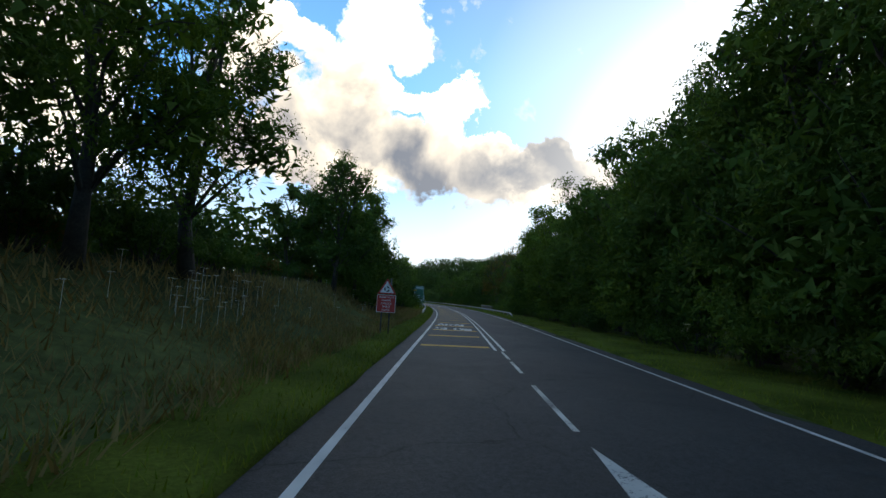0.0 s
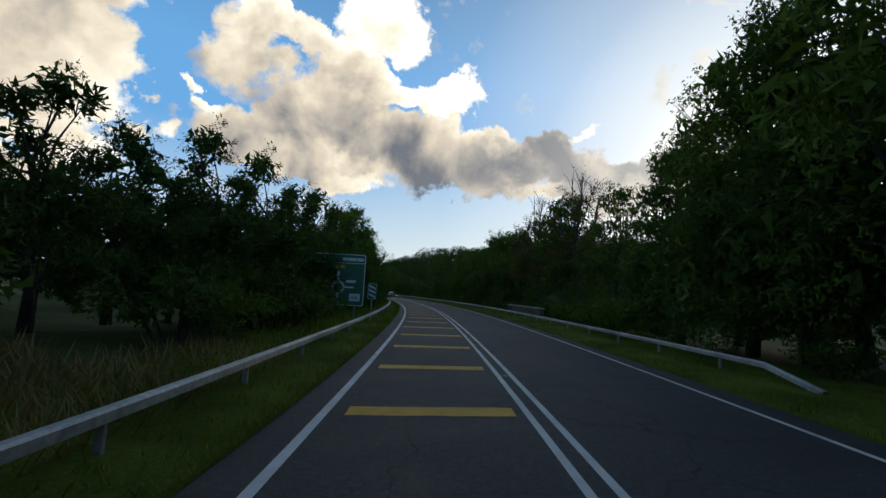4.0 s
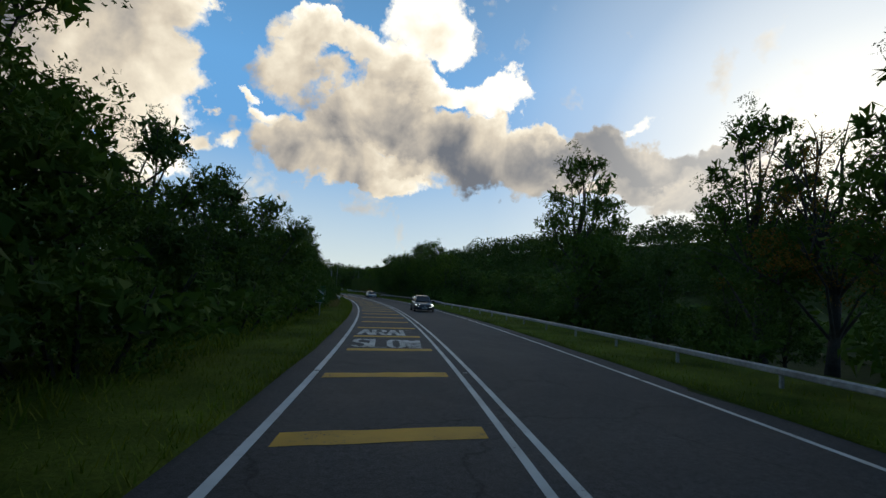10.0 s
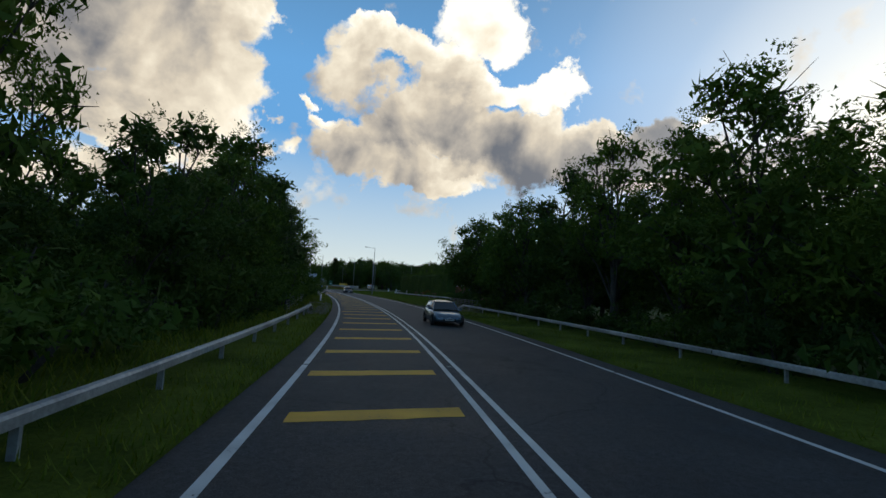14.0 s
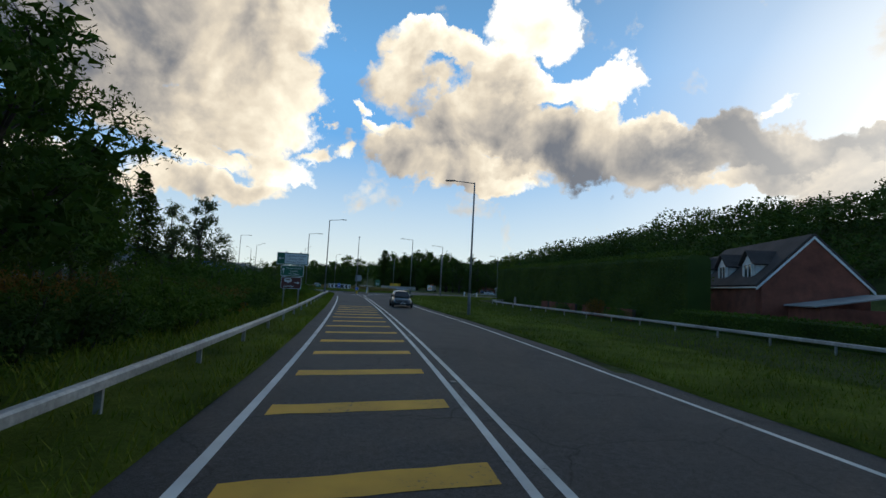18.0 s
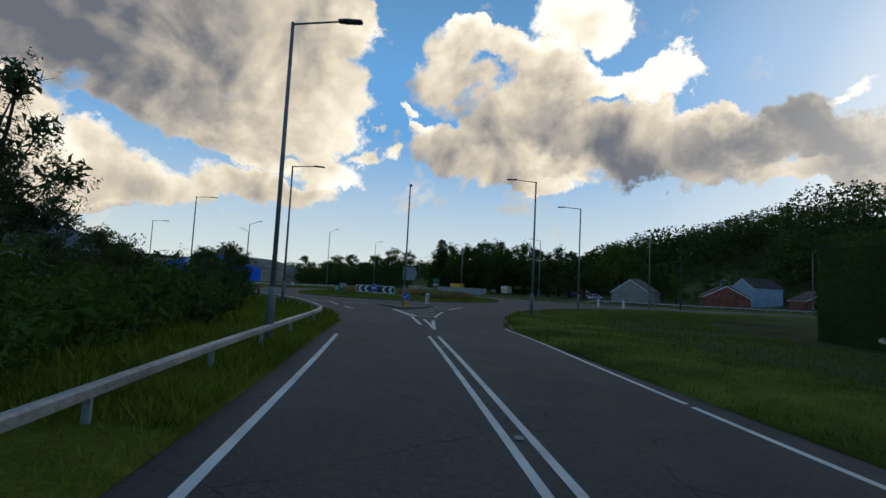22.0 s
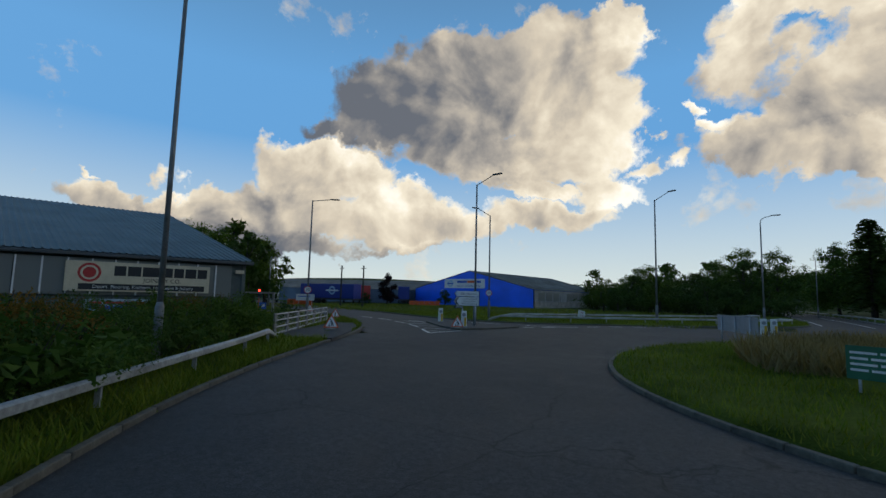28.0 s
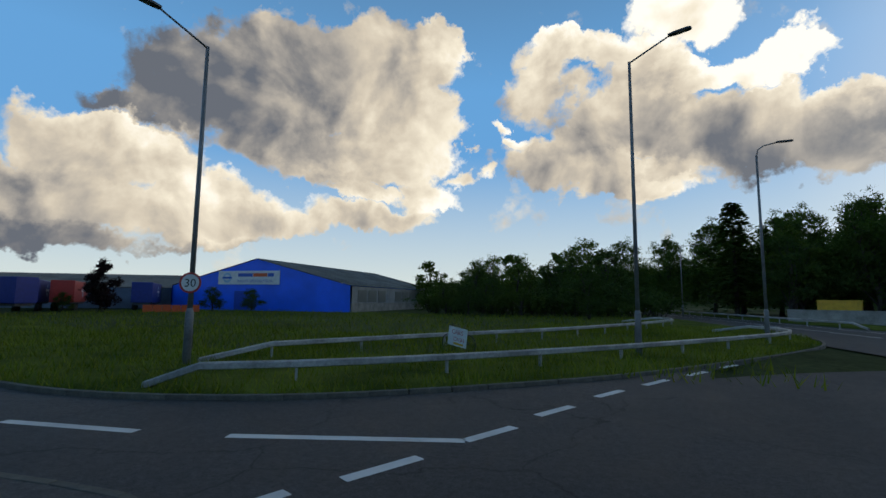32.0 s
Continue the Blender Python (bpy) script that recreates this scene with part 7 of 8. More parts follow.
def shell(stations, sides):
    """A closed skin through cross sections: each (y, z_low, z_high, half width, tuck of the top)."""
    bm = bmesh.new()
    rings = []
    for y, z0, z1, w, tuck in stations:
        zm = z0 + (z1 - z0) * 0.55
        prof = [(-w * 0.90, z0), (-w, z0 + (z1 - z0) * 0.18), (-w, zm), (-w * (1 - tuck * 0.5), z1 - (z1 - z0) * 0.12), (-w * (1 - tuck), z1), (-w * (1 - tuck) * 0.5, z1 + 0.015)]
        prof = prof + [(-x, z) for x, z in prof[::-1]]
        rings.append([bm.verts.new((x, y, z)) for x, z in prof])
    n = len(rings[0])
    for a, b in zip(rings, rings[1:]):
        for k in range(n):
            bm.faces.new((a[k], a[(k + 1) % n], b[(k + 1) % n], b[k]))
    bm.faces.new(rings[0]), bm.faces.new(rings[-1][::-1])
    bmesh.ops.recalc_face_normals(bm, faces=bm.faces)
    return bm


def car(x, y, az, label, colour, long=4.1, wide=1.72, high=1.48, lit=False, boot=0.0, metal=0.3, name="car"):
    """A hatchback or estate: y ahead. boot: length of a saloon's rear deck."""
    c = thing(name, pose(x, y, 0.012, 0, 0, az), label, "car")
    h, w, belt = long / 2, wide / 2, high * 0.60
    pt = car_paint(name + "_paint", colour, metal)
    part("body", shell([(-h, 0.36, belt * 0.80, w * 0.80, 0.12), (-h + 0.12, 0.24, belt * 0.98, w * 0.93, 0.10), (-h + 0.7, 0.2, belt * 1.03, w, 0.10), (-0.2, 0.19, belt, w, 0.08), (h * 0.38, 0.19, belt * 0.98, w, 0.10),
                        (h * 0.62, 0.2, belt * 0.88, w * 0.99, 0.16), (h * 0.86, 0.22, belt * 0.76, w * 0.93, 0.22), (h - 0.08, 0.26, belt * 0.62, w * 0.80, 0.25), (h, 0.32, belt * 0.52, w * 0.66, 0.25)], 12), pt, c, smooth=True)
    rear = -h + 0.18 + boot
    part("glasshouse", shell([(rear, belt * 0.9, belt + 0.06, w * 0.82, 0.1), (rear + 0.38, belt * 0.9, high - 0.12, w * 0.86, 0.28), (-0.35, belt * 0.9, high - 0.04, w * 0.90, 0.30), (0.25, belt * 0.9, high - 0.10, w * 0.90, 0.30), (h * 0.50, belt * 0.9, belt + 0.04, w * 0.84, 0.1)], 12), CAR_GLASS, c, "dark tinted glass")
    bm = bmesh.new()
    rf = [(rear + 0.34, high - 0.115), (-0.9, high - 0.03), (-0.35, high), (0.02, high - 0.025), (0.27, high - 0.085)]
    ring = []
    for yy, zz in rf:
        ring.append([bm.verts.new((k * w * 0.68, yy, zz - abs(k) ** 3 * 0.06)) for k in (-1, -0.7, -0.35, 0, 0.35, 0.7, 1)])
    for a, b in zip(ring, ring[1:]):
        for k in range(6):
            bm.faces.new((a[k], a[k + 1], b[k + 1], b[k]))
    part("roof", bm, pt, c, smooth=True)
    for sx in (-1, 1):
        for ya, za, xa, yb, zb, xb, r in ((0.27, high - 0.1, 0.66, h * 0.48, belt, 0.87, 0.035), (rear + 0.34, high - 0.13, 0.66, rear + 0.02, belt, 0.84, 0.06), (-0.35, high - 0.07, 0.70, -0.45, belt, 0.92, 0.03)):
            part("pillar", tube(bmesh.new(), [(sx * w * xa, ya, za), (sx * w * xb, yb, zb)], r, 6), pt, c)
        m = part("mirror", box(bmesh.new(), sx * w * 0.92, h * 0.36, belt + 0.02, sx * w * 1.16, h * 0.36 + 0.1, belt + 0.16, 0.03) if sx > 0 else box(bmesh.new(), -w * 1.16, h * 0.36, belt + 0.02, -w * 0.92, h * 0.36 + 0.1, belt + 0.16, 0.03), pt, c)
        bm = bmesh.new()
        pts = [(sx * w * 0.86, h * 0.70, belt * 0.80), (sx * w * 0.93, h * 0.80, belt * 0.66), (sx * w * 0.72, h * 0.985, belt * 0.50), (sx * w * 0.48, h * 0.99, belt * 0.56), (sx * w * 0.55, h * 0.88, belt * 0.75)]
        f = bm.faces.new([bm.verts.new(q) for q in pts])
        bmesh.ops.solidify(bm, geom=[f], thickness=0.05)
        bmesh.ops.recalc_face_normals(bm, faces=bm.faces)
        part("headlight", bm, LIT if lit else LAMP_GLASS, c, "clear headlamp")
        part("tail_light", box(bmesh.new(), sx * w * 0.78 - 0.07, -h + 0.02, belt * 0.72, sx * w * 0.78 + 0.07, -h + 0.16, belt * 1.0, 0.02), TAIL, c)
        part("door_seam", box(bmesh.new(), sx * w - 0.006, -0.46, 0.32, sx * w + 0.006, -0.44, belt - 0.05), BLACK_TRIM, c)
        for zz in (0.45,):
            part("side_strip", box(bmesh.new(), sx * w - 0.012, -h * 0.45, zz, sx * w + 0.012, h * 0.4, zz + 0.05, 0.005), BLACK_TRIM, c)
        for yy in (-h * 0.62, h * 0.64):
            bm = bmesh.new()
            r, t = 0.31, 0.1
            rings = [[bm.verts.new((sx * w * 0.97 + o, yy + q * math.cos(2 * math.pi * k / 20), r + q * math.sin(2 * math.pi * k / 20))) for k in range(20)] for o, q in ((-t, r * 0.6), (-t, r * 0.94), (-t * 0.6, r), (t * 0.45, r), (t * 0.7, r * 0.94), (t * 0.7, r * 0.64))]
            for a, b in zip(rings, rings[1:]):
                for k in range(20):
                    bm.faces.new((a[k], a[(k + 1) % 20], b[(k + 1) % 20], b[k]))
            bmesh.ops.recalc_face_normals(bm, faces=bm.faces)
            wl = part("wheel", bm, TYRE, c, smooth=True)
            bm = bmesh.new()
            hub = [bm.verts.new((sx * (w * 0.97 + 0.05), yy + r * 0.66 * math.cos(2 * math.pi * k / 20), r + r * 0.66 * math.sin(2 * math.pi * k / 20))) for k in range(20)]
            mid = bm.verts.new((sx * (w * 0.97 + 0.035), yy, r))
            for k in range(20):
                if k % 4 != 3:
                    bm.faces.new((hub[k], hub[(k + 1) % 20], mid))
            part("rim", bm, RIM, wl)
    part("grille", box(bmesh.new(), -w * 0.42, h - 0.10, belt * 0.36, w * 0.42, h + 0.015, belt * 0.52, 0.02), BLACK_TRIM, c)
    part("bumper_vent", box(bmesh.new(), -w * 0.5, h - 0.16, 0.27, w * 0.5, h - 0.01, 0.34, 0.01), BLACK_TRIM, c)
    part("badge", box(bmesh.new(), -0.05, h - 0.02, belt * 0.54, 0.05, h + 0.02, belt * 0.62, 0.01), RIM, c)
    part("number_plate", box(bmesh.new(), -0.26, h - 0.02, 0.335, 0.26, h + 0.028, 0.445, 0.004), SIGN_WHITE, c, "white number plate with dark bars")
    for k in range(5):
        part("plate_stroke", box(bmesh.new(), -0.22 + k * 0.09, h + 0.026, 0.36, -0.16 + k * 0.09, h + 0.031, 0.42), BLACK_TRIM, c)
    part("wiper", tube(bmesh.new(), [(-w * 0.5, h * 0.51, belt + 0.03), (w * 0.1, h * 0.48, belt + 0.08)], 0.012, 5), BLACK_TRIM, c)
    return c


p = road(227.0, 2.75)
car(p.x, p.y, heading(227) + 180, "black compact sport utility car with lit lamps on the road", (0.010, 0.011, 0.014), 4.45, 1.85, 1.62, True)
p = road(279.5, 2.7)
car(p.x, p.y, heading(280) + 180, "metallic blue-grey hatchback on the oncoming lane", (0.10, 0.14, 0.18), 4.3, 1.78, 1.42, False, 0.25, 0.8)
p = road(360.6, 2.45)
car(p.x, p.y, heading(360) + 180, "small black hatchback on the oncoming lane", (0.010, 0.009, 0.012), 4.0, 1.74, 1.53)
for x, y, az, col, lab in ((24.0, 150.0, -60, (0.42, 0.44, 0.46), "silver car parked by the houses"), (33.0, 156.0, -60, (0.40, 0.41, 0.42), "silver car parked before a bungalow"), (27.0, 188.0, -80, (0.06, 0.10, 0.22), "dark blue car parked by the green")):
    car(x, y, az, lab, col, 4.0, 1.7, 1.5)


def van(x, y, az, plain=False):
    v = thing("van", pose(x, y, 0.01, 0, 0, az), "plain white panel van parked by the depot" if plain else "white service van with yellow chevrons and roof beacons", "van")
    part("body", box(bmesh.new(), -0.95, -2.6, 0.35, 0.95, 1.7, 2.3, 0.12), SIGN_WHITE, v)
    part("bonnet", box(bmesh.new(), -0.92, 1.6, 0.35, 0.92, 2.6, 1.2, 0.15), SIGN_WHITE, v)
    part("windscreen", box(bmesh.new(), -0.8, 1.62, 1.25, 0.8, 1.78, 2.05, 0.03), CAR_GLASS, v)
    for k in range(0 if plain else 4):
        plate(v, "chevron", [(-0.85, 0.5 + k * 0.3), (0, 0.75 + k * 0.3), (0.85, 0.5 + k * 0.3), (0.85, 0.65 + k * 0.3), (0, 0.9 + k * 0.3), (-0.85, 0.65 + k * 0.3)], SIGN_YELLOW if k % 2 else SIGN_ORANGE, -2.6, 0.01)
    part("light_bar" if plain else "beacon", box(bmesh.new(), -0.6, -0.3, 2.3, 0.6, 0.0, 2.36 if plain else 2.5, 0.02), SIGN_WHITE if plain else SIGN_ORANGE, v)
    part("bumper", box(bmesh.new(), -0.93, 2.5, 0.3, 0.93, 2.68, 0.62, 0.05), BLACK_TRIM, v)
    for sx in (-0.7, 0.7):
        part("headlight", box(bmesh.new(), sx - 0.16, 2.5, 0.75, sx + 0.16, 2.64, 0.98, 0.04), CAR_GLASS, v)
    for sx in (-0.9, 0.9):
        for yy in (-1.7, 1.6):
            bm = bmesh.new()
            bmesh.ops.create_cone(bm, cap_ends=True, segments=16, radius1=0.34, radius2=0.34, depth=0.22, matrix=pose(sx, yy, 0.34, 0, 90, 0))
            part("wheel", bm, TYRE, v)


van(3.8, 169.0, -20)
van(-65.0, 99.9, -102, True)


def trailer(x, y, az, mat, label, cab=False):
    t = thing("lorry" if cab else "lorry_trailer", pose(x, y, 0, 0, 0, az), label, "lorry")
    part("curtain_side", box(bmesh.new(), -1.25, -6.8, 1.15, 1.25, 6.8, 4.0, 0.05), mat, t)
    part("chassis", box(bmesh.new(), -1.0, -6.6, 0.85, 1.0, 6.6, 1.15), STEEL_DARK, t)
    for sx in (-1.05, 1.05):
        for yy in (-5.0, -3.7, -2.4):
            bm = bmesh.new()
            bmesh.ops.create_cone(bm, cap_ends=True, segments=16, radius1=0.5, radius2=0.5, depth=0.35, matrix=pose(sx, yy, 0.5, 0, 90, 0))
            part("wheel", bm, TYRE, t)
    plate_y = -1.27
    for q, r in ((1.5, 0.85), (1.5, 0.5)):
        bm = bmesh.new()
        bmesh.ops.create_cone(bm, cap_ends=True, segments=24, radius1=r, radius2=r, depth=0.01 + (0.01 if r < 0.6 else 0), matrix=pose(1.26, q, 2.7, 0, 90, 0))
        part("badge", bm, PALE_BLUE if r > 0.6 else mat, t)
    part("word_stroke", box(bmesh.new(), 1.255, -0.1, 2.55, 1.275, 3.1, 2.85), SIGN_WHITE, t)
    if cab:
        part("cab", box(bmesh.new(), -1.2, 7.2, 0.8, 1.2, 9.3, 3.7, 0.2), SIGN_WHITE, t, "white lorry cab")
        part("windscreen", box(bmesh.new(), -1.05, 9.2, 2.0, 1.05, 9.34, 3.0, 0.05), CAR_GLASS, t)
        part("grille", box(bmesh.new(), -0.9, 9.2, 0.9, 0.9, 9.34, 1.7, 0.03), BLACK_TRIM, t)
    return t


DEEP_BLUE = paint("deep_blue_curtain", (0.012, 0.03, 0.22), 0.5)
trailer(-108.0, 132.3, -121.5, SIGN_WHITE, "white lorry cab with a pale trailer in the yard", True)
trailer(-100.5, 140.7, -78.4, DEEP_BLUE, "deep blue curtain-sided trailer in the yard")
trailer(-107.0, 151.0, 51.0, DEEP_BLUE, "deep blue trailer seen from behind")
trailer(-106.0, 155.0, 48.0, paint("red_curtain", (0.40, 0.03, 0.02), 0.5), "red curtain-sided trailer seen from behind")
trailer(-100.0, 162.0, 43.0, DEEP_BLUE, "dark blue trailer beside the warehouse")
# orange barriers, a signal and small clutter along the west road
for x, y, az, n in ((-88.6, 151.5, 38, 6), (-93.0, 126.0, 40, 4)):
    fb = thing("plastic_barrier", pose(x, y, 0, 0, 0, az), "row of orange plastic works barriers", "barrier")
    for k in range(n):
        part("barrier_panel", box(bmesh.new(), k * 1.05, -0.04, 0.1, k * 1.05 + 1.0, 0.04, 1.0, 0.02), SIGN_ORANGE, fb)
sg = thing("traffic_signal", pose(-72.0, 108.5, 0.1, 0, 0, 60), "temporary traffic signal showing red by the side road", "traffic signal")
part("pole", tube(bmesh.new(), [(0, 0, 0), (0, 0, 1.6)], 0.04, 8), SIGN_ORANGE, sg)
part("head", box(bmesh.new(), -0.16, -0.1, 1.4, 0.16, 0.1, 2.3, 0.03), BLACK_TRIM, sg)
plate(sg, "red_lens", circle(0, 2.12, 0.11, 16), RED_LIT, -0.1, 0.01, "lit red lens")
part("foot", box(bmesh.new(), -0.35, -0.3, -0.05, 0.35, 0.3, 0.06, 0.02), SIGN_YELLOW, sg)
s = sign_thing(-70.0, 107.8, 58, "small blue works sign on a stand", z=0.05)
plate(s, "board", rect(-0.35, 0.2, 0.35, 0.9), SIGN_BLUE, 0, 0.02), plate(s, "arrow", [(-0.2, 0.3), (0.1, 0.5), (0.2, 0.4), (0.2, 0.75), (-0.1, 0.75), (0.0, 0.65)], SIGN_WHITE, -0.02, 0.004), post(s, 0, 0.4)
s = sign_thing(-86.0, 124.5, 45, "low white information board on two posts", z=0.0)
plate(s, "board", rect(-1.4, 0.9, 1.4, 1.9), SIGN_WHITE, 0, 0.03), post(s, -1, 1.9), post(s, 1, 1.9), bars(s, -1.1, 1.45, (0.9, 0.9), 0.15, SIGN_BLUE, -0.03)
gt = thing("height_frame", pose(-56.5, 100.6, 0, 0, 0, 40), "pale steel height frame over the yard entrance", "frame")
for sx in (-2.6, 0.0):
    part("upright", box(bmesh.new(), sx - 0.07, -0.07, -0.2, sx + 0.07, 0.07, 2.05, 0.01), CONCRETE, gt)
part("crossbar", box(bmesh.new(), -2.7, -0.06, 1.95, 0.1, 0.06, 2.08, 0.01), CONCRETE, gt)
# wooden poles and their wires over the yard
for x, y, h in ((-100.0, 119.5, 7.5), (-83.0, 129.0, 6.6), (-79.5, 130.5, 6.6), (26.0, 108.0, 9.5)):
    up = thing("utility_pole", pose(x, y, 0), "weathered wooden utility pole", "utility pole", "utility poles")
    part("shaft", tube(bmesh.new(), [(0, 0, -0.5), (0, 0, h)], [0.14, 0.10], 8), BARK, up)
    part("crossarm", box(bmesh.new(), -0.5, -0.05, h - 0.5, 0.5, 0.05, h - 0.4), BARK, up)


# ---- distance: woods on the slopes, tree lines, hedges, grass ----
def far_tree(rng, x, y, z, h, w, leaves, out_v, out_f, leaf=0.22):
    """A rough crown of leaf clumps for woods that stay far off."""
    for _ in range(leaves):
        d = Vector((rng.gauss(0, 1), rng.gauss(0, 1), rng.gauss(0, 1))).normalized()
        q = 0.68 + 0.36 * rng.random()
        c = Vector((x + d.x * w * q, y + d.y * w * q, z + h * 0.58 + d.z * h * 0.42 * q))
        t = Vector((rng.gauss(0, 1), rng.gauss(0, 1), rng.gauss(0, 0.7))).normalized() * (w * leaf * rng.uniform(0.7, 1.3))
        u = t.cross(Vector((rng.gauss(0, 1), rng.gauss(0, 1), 1))).normalized() * t.length * 0.8
        k = len(out_v)
        out_v += [tuple(c - t), tuple(c + u * 1.3), tuple(c + t)]
        out_f.append((k, k + 1, k + 2))


rng = random.Random(77)
v, f = [], []
ca, sa = math.cos(0.35), math.sin(0.35)
for _ in range(2300):
    side, run = 102 + 125 * rng.random(), rng.uniform(-330, 520)
    x, y = side * ca - run * sa, 60 + side * sa + run * ca
    hgt = far_height(x, y)
    if hgt < 1.5 or (side < 122 and 100 < y < 255):
        continue
    k = rng.uniform(0.65, 1.6) * (1.25 if rng.random() < 0.15 else 1.0)
    far_tree(rng, x, y, hgt - 0.5, 10.5 * k, 4.6 * k * rng.uniform(0.8, 1.2), 170, v, f, 0.115)
structure("wood_on_ridge", v, f, LEAF_DARK, "dark broadleaved wood covering the ridge", "woodland", kind="stuff")
v, f = [], []
for _ in range(900):
    x, y = rng.uniform(-700, 420), rng.uniform(290, 900)
    if -75 < x - (-47 - (y - 330) * 0.17) < 20 and y < 420:
        continue
    far_tree(rng, x, y, far_height(x, y) - 0.5, rng.uniform(7, 12), rng.uniform(4, 7), 36, v, f)
for _ in range(420):
    a, d = rng.uniform(35, 150), rng.uniform(230, 700)
    x, y = -40 - d * math.sin(radians(a)), 100 + d * math.cos(radians(a))
    far_tree(rng, x, y, far_height(x, y) - 0.5, rng.uniform(5, 9), rng.uniform(4, 7), 30, v, f)
structure("distant_woods", v, f, LEAF_DARK, "distant dark tree lines round the fields", "woodland", kind="stuff")
# scrub that closes the ground behind the roadside rows
v, f = [], []
for _ in range(620):
    s, side = rng.uniform(-40, 318), rng.choice((-1, 1))
    lat = side * rng.uniform(20, 46)
    if side > 0 and (s > 296 or 110 < s < 162):
        continue
    p = road(s, lat)
    low = 0.40 if (side > 0 and 160 < s < 262) or (side < 0 and 36 < s < 58) else 1.0
    far_tree(rng, p.x, p.y, land(s, lat) - 0.6, rng.uniform(6.0, 9.5) * low, rng.uniform(3.0, 4.4), 130, v, f, 0.12)
structure("wood_behind_road", v, f, LEAF_DARK, "dense dark wood behind the roadside trees", "woodland", kind="stuff")

# trees round the roundabout
GROVE_EAST = ((-2.0, 176.0, 16.2, "oak", 1.0), (9.5, 176.0, 15.0, "alder", 1.0), (10.0, 180.0, 16.9, "oak", 1.0), (2.0, 186.0, 17.6, "ash", 1.0), (14.0, 160.0, 12.3, "thorn", 1.2), (20.0, 178.0, 15.6, "alder", 1.0),
    (-3.0, 174.0, 11.7, "thorn", 1.1), (33.0, 165.0, 16.2, "oak", 1.0), (36.0, 170.0, 16.9, "oak", 1.1), (24.0, 162.0, 11.7, "alder", 1.0), (52.0, 150.0, 9.1, "thorn", 1.2), (38.0, 138.0, 6.5, "thorn", 1.0),
    (60.0, 126.0, 5.2, "thorn", 1.0), (8.0, 200.0, 16.9, "oak", 1.0), (-8.0, 205.0, 15.6, "alder", 1.0))
GROVE_GREEN = ((-33.0, 178.0, 9.8, "alder", 1.2), (-38.0, 186.0, 11.0, "oak", 1.0), (-46.0, 180.0, 9.4, "oak", 1.0), (-52.0, 190.0, 10.4, "oak", 1.0), (-29.0, 196.0, 13.5, "oak", 1.0), (-44.0, 165.0, 6.8, "thorn", 1.2),
    (-50.0, 162.0, 4.4, "thorn", 1.3), (-54.5, 168.0, 4.6, "thorn", 1.2), (-36.0, 205.0, 15.0, "oak", 1.1), (-36.0, 160.0, 6.0, "thorn", 1.2), (-58.0, 205.0, 11.0, "oak", 1.0), (-90.0, 118.0, 11.0, "oak", 1.1),
    (-97.0, 112.0, 11.5, "oak", 1.1), (-86.0, 110.0, 10.5, "alder", 1.1), (-104.0, 121.0, 9.5, "oak", 1.1), (-112.0, 128.0, 9.0, "oak", 1.1))
GROVE_NORTH = ((-79.0, 107.0, 9.5, "oak", 1.1), (-74.0, 106.5, 8.0, "alder", 1.0), (-85.0, 107.0, 11.0, "oak", 1.0), (-93.0, 108.0, 11.0, "alder", 1.0), (-120.0, 135.0, 8.0, "oak", 1.2), (-100.0, 150.0, 2.6, "thorn", 1.2),
    (-86.0, 160.0, 3.6, "thorn", 1.3), (-82.0, 163.0, 3.4, "thorn", 1.3), (-41.0, 192.0, 11.0, "backing", 1.2), (-50.0, 200.0, 11.5, "backing", 1.2), (-33.0, 188.0, 11.0, "backing", 1.2), (-56.0, 188.0, 8.0, "oak", 1.2),
    (-66.0, 196.0, 10.0, "backing", 1.2), (-88.0, 105.0, 11.5, "backing", 1.2), (-100.0, 116.0, 11.5, "backing", 1.2), (-81.0, 110.5, 11.5, "backing", 1.1))
GROVE_YARD = ((-95.0, 123.0, 11.0, "backing", 1.1), (-108.0, 124.0, 10.5, "backing", 1.2), (-76.5, 109.5, 9.5, "backing", 1.0), (5.0, 182.0, 14.0, "backing", 1.1), (12.0, 170.0, 14.0, "backing", 1.1), (22.0, 172.0, 14.0, "backing", 1.1),
    (-6.0, 190.0, 15.0, "backing", 1.2), (30.0, 176.0, 15.0, "backing", 1.2), (44.0, 170.0, 11.0, "oak", 1.1), (-12.5, 173.0, 10.5, "alder", 1.1), 
    (-13.5, 187.0, 12.0, "oak", 1.1), (-9.5, 178.0, 11.0, "backing", 1.1), (50.0, 176.0, 12.0, "backing", 1.2))
# skirts of the copse by the field, and the tall wood across the north road
GROVE_SKIRT = ((-56.0, 178.0, 5.0, "thorn", 1.4), (-49.5, 174.0, 5.2, "thorn", 1.4), (-43.5, 173.0, 5.0, "thorn", 1.4), (-38.0, 175.0, 5.4, "thorn", 1.4), (-33.5, 171.0, 4.6, "thorn", 1.3), (-30.5, 184.0, 6.0, "thorn", 1.3),
    (-40.5, 181.0, 8.0, "thorn", 1.3), (-53.0, 184.0, 8.0, "thorn", 1.3))
GROVE_SCRUB = [(-57.5 + 2.5 * i, 171.5 + 3.0 * math.sin(2.3 * i) - 0.12 * i, 3.9 + 1.1 * math.sin(1.7 * i + 1), "shrub", 1.15) for i in range(13)]
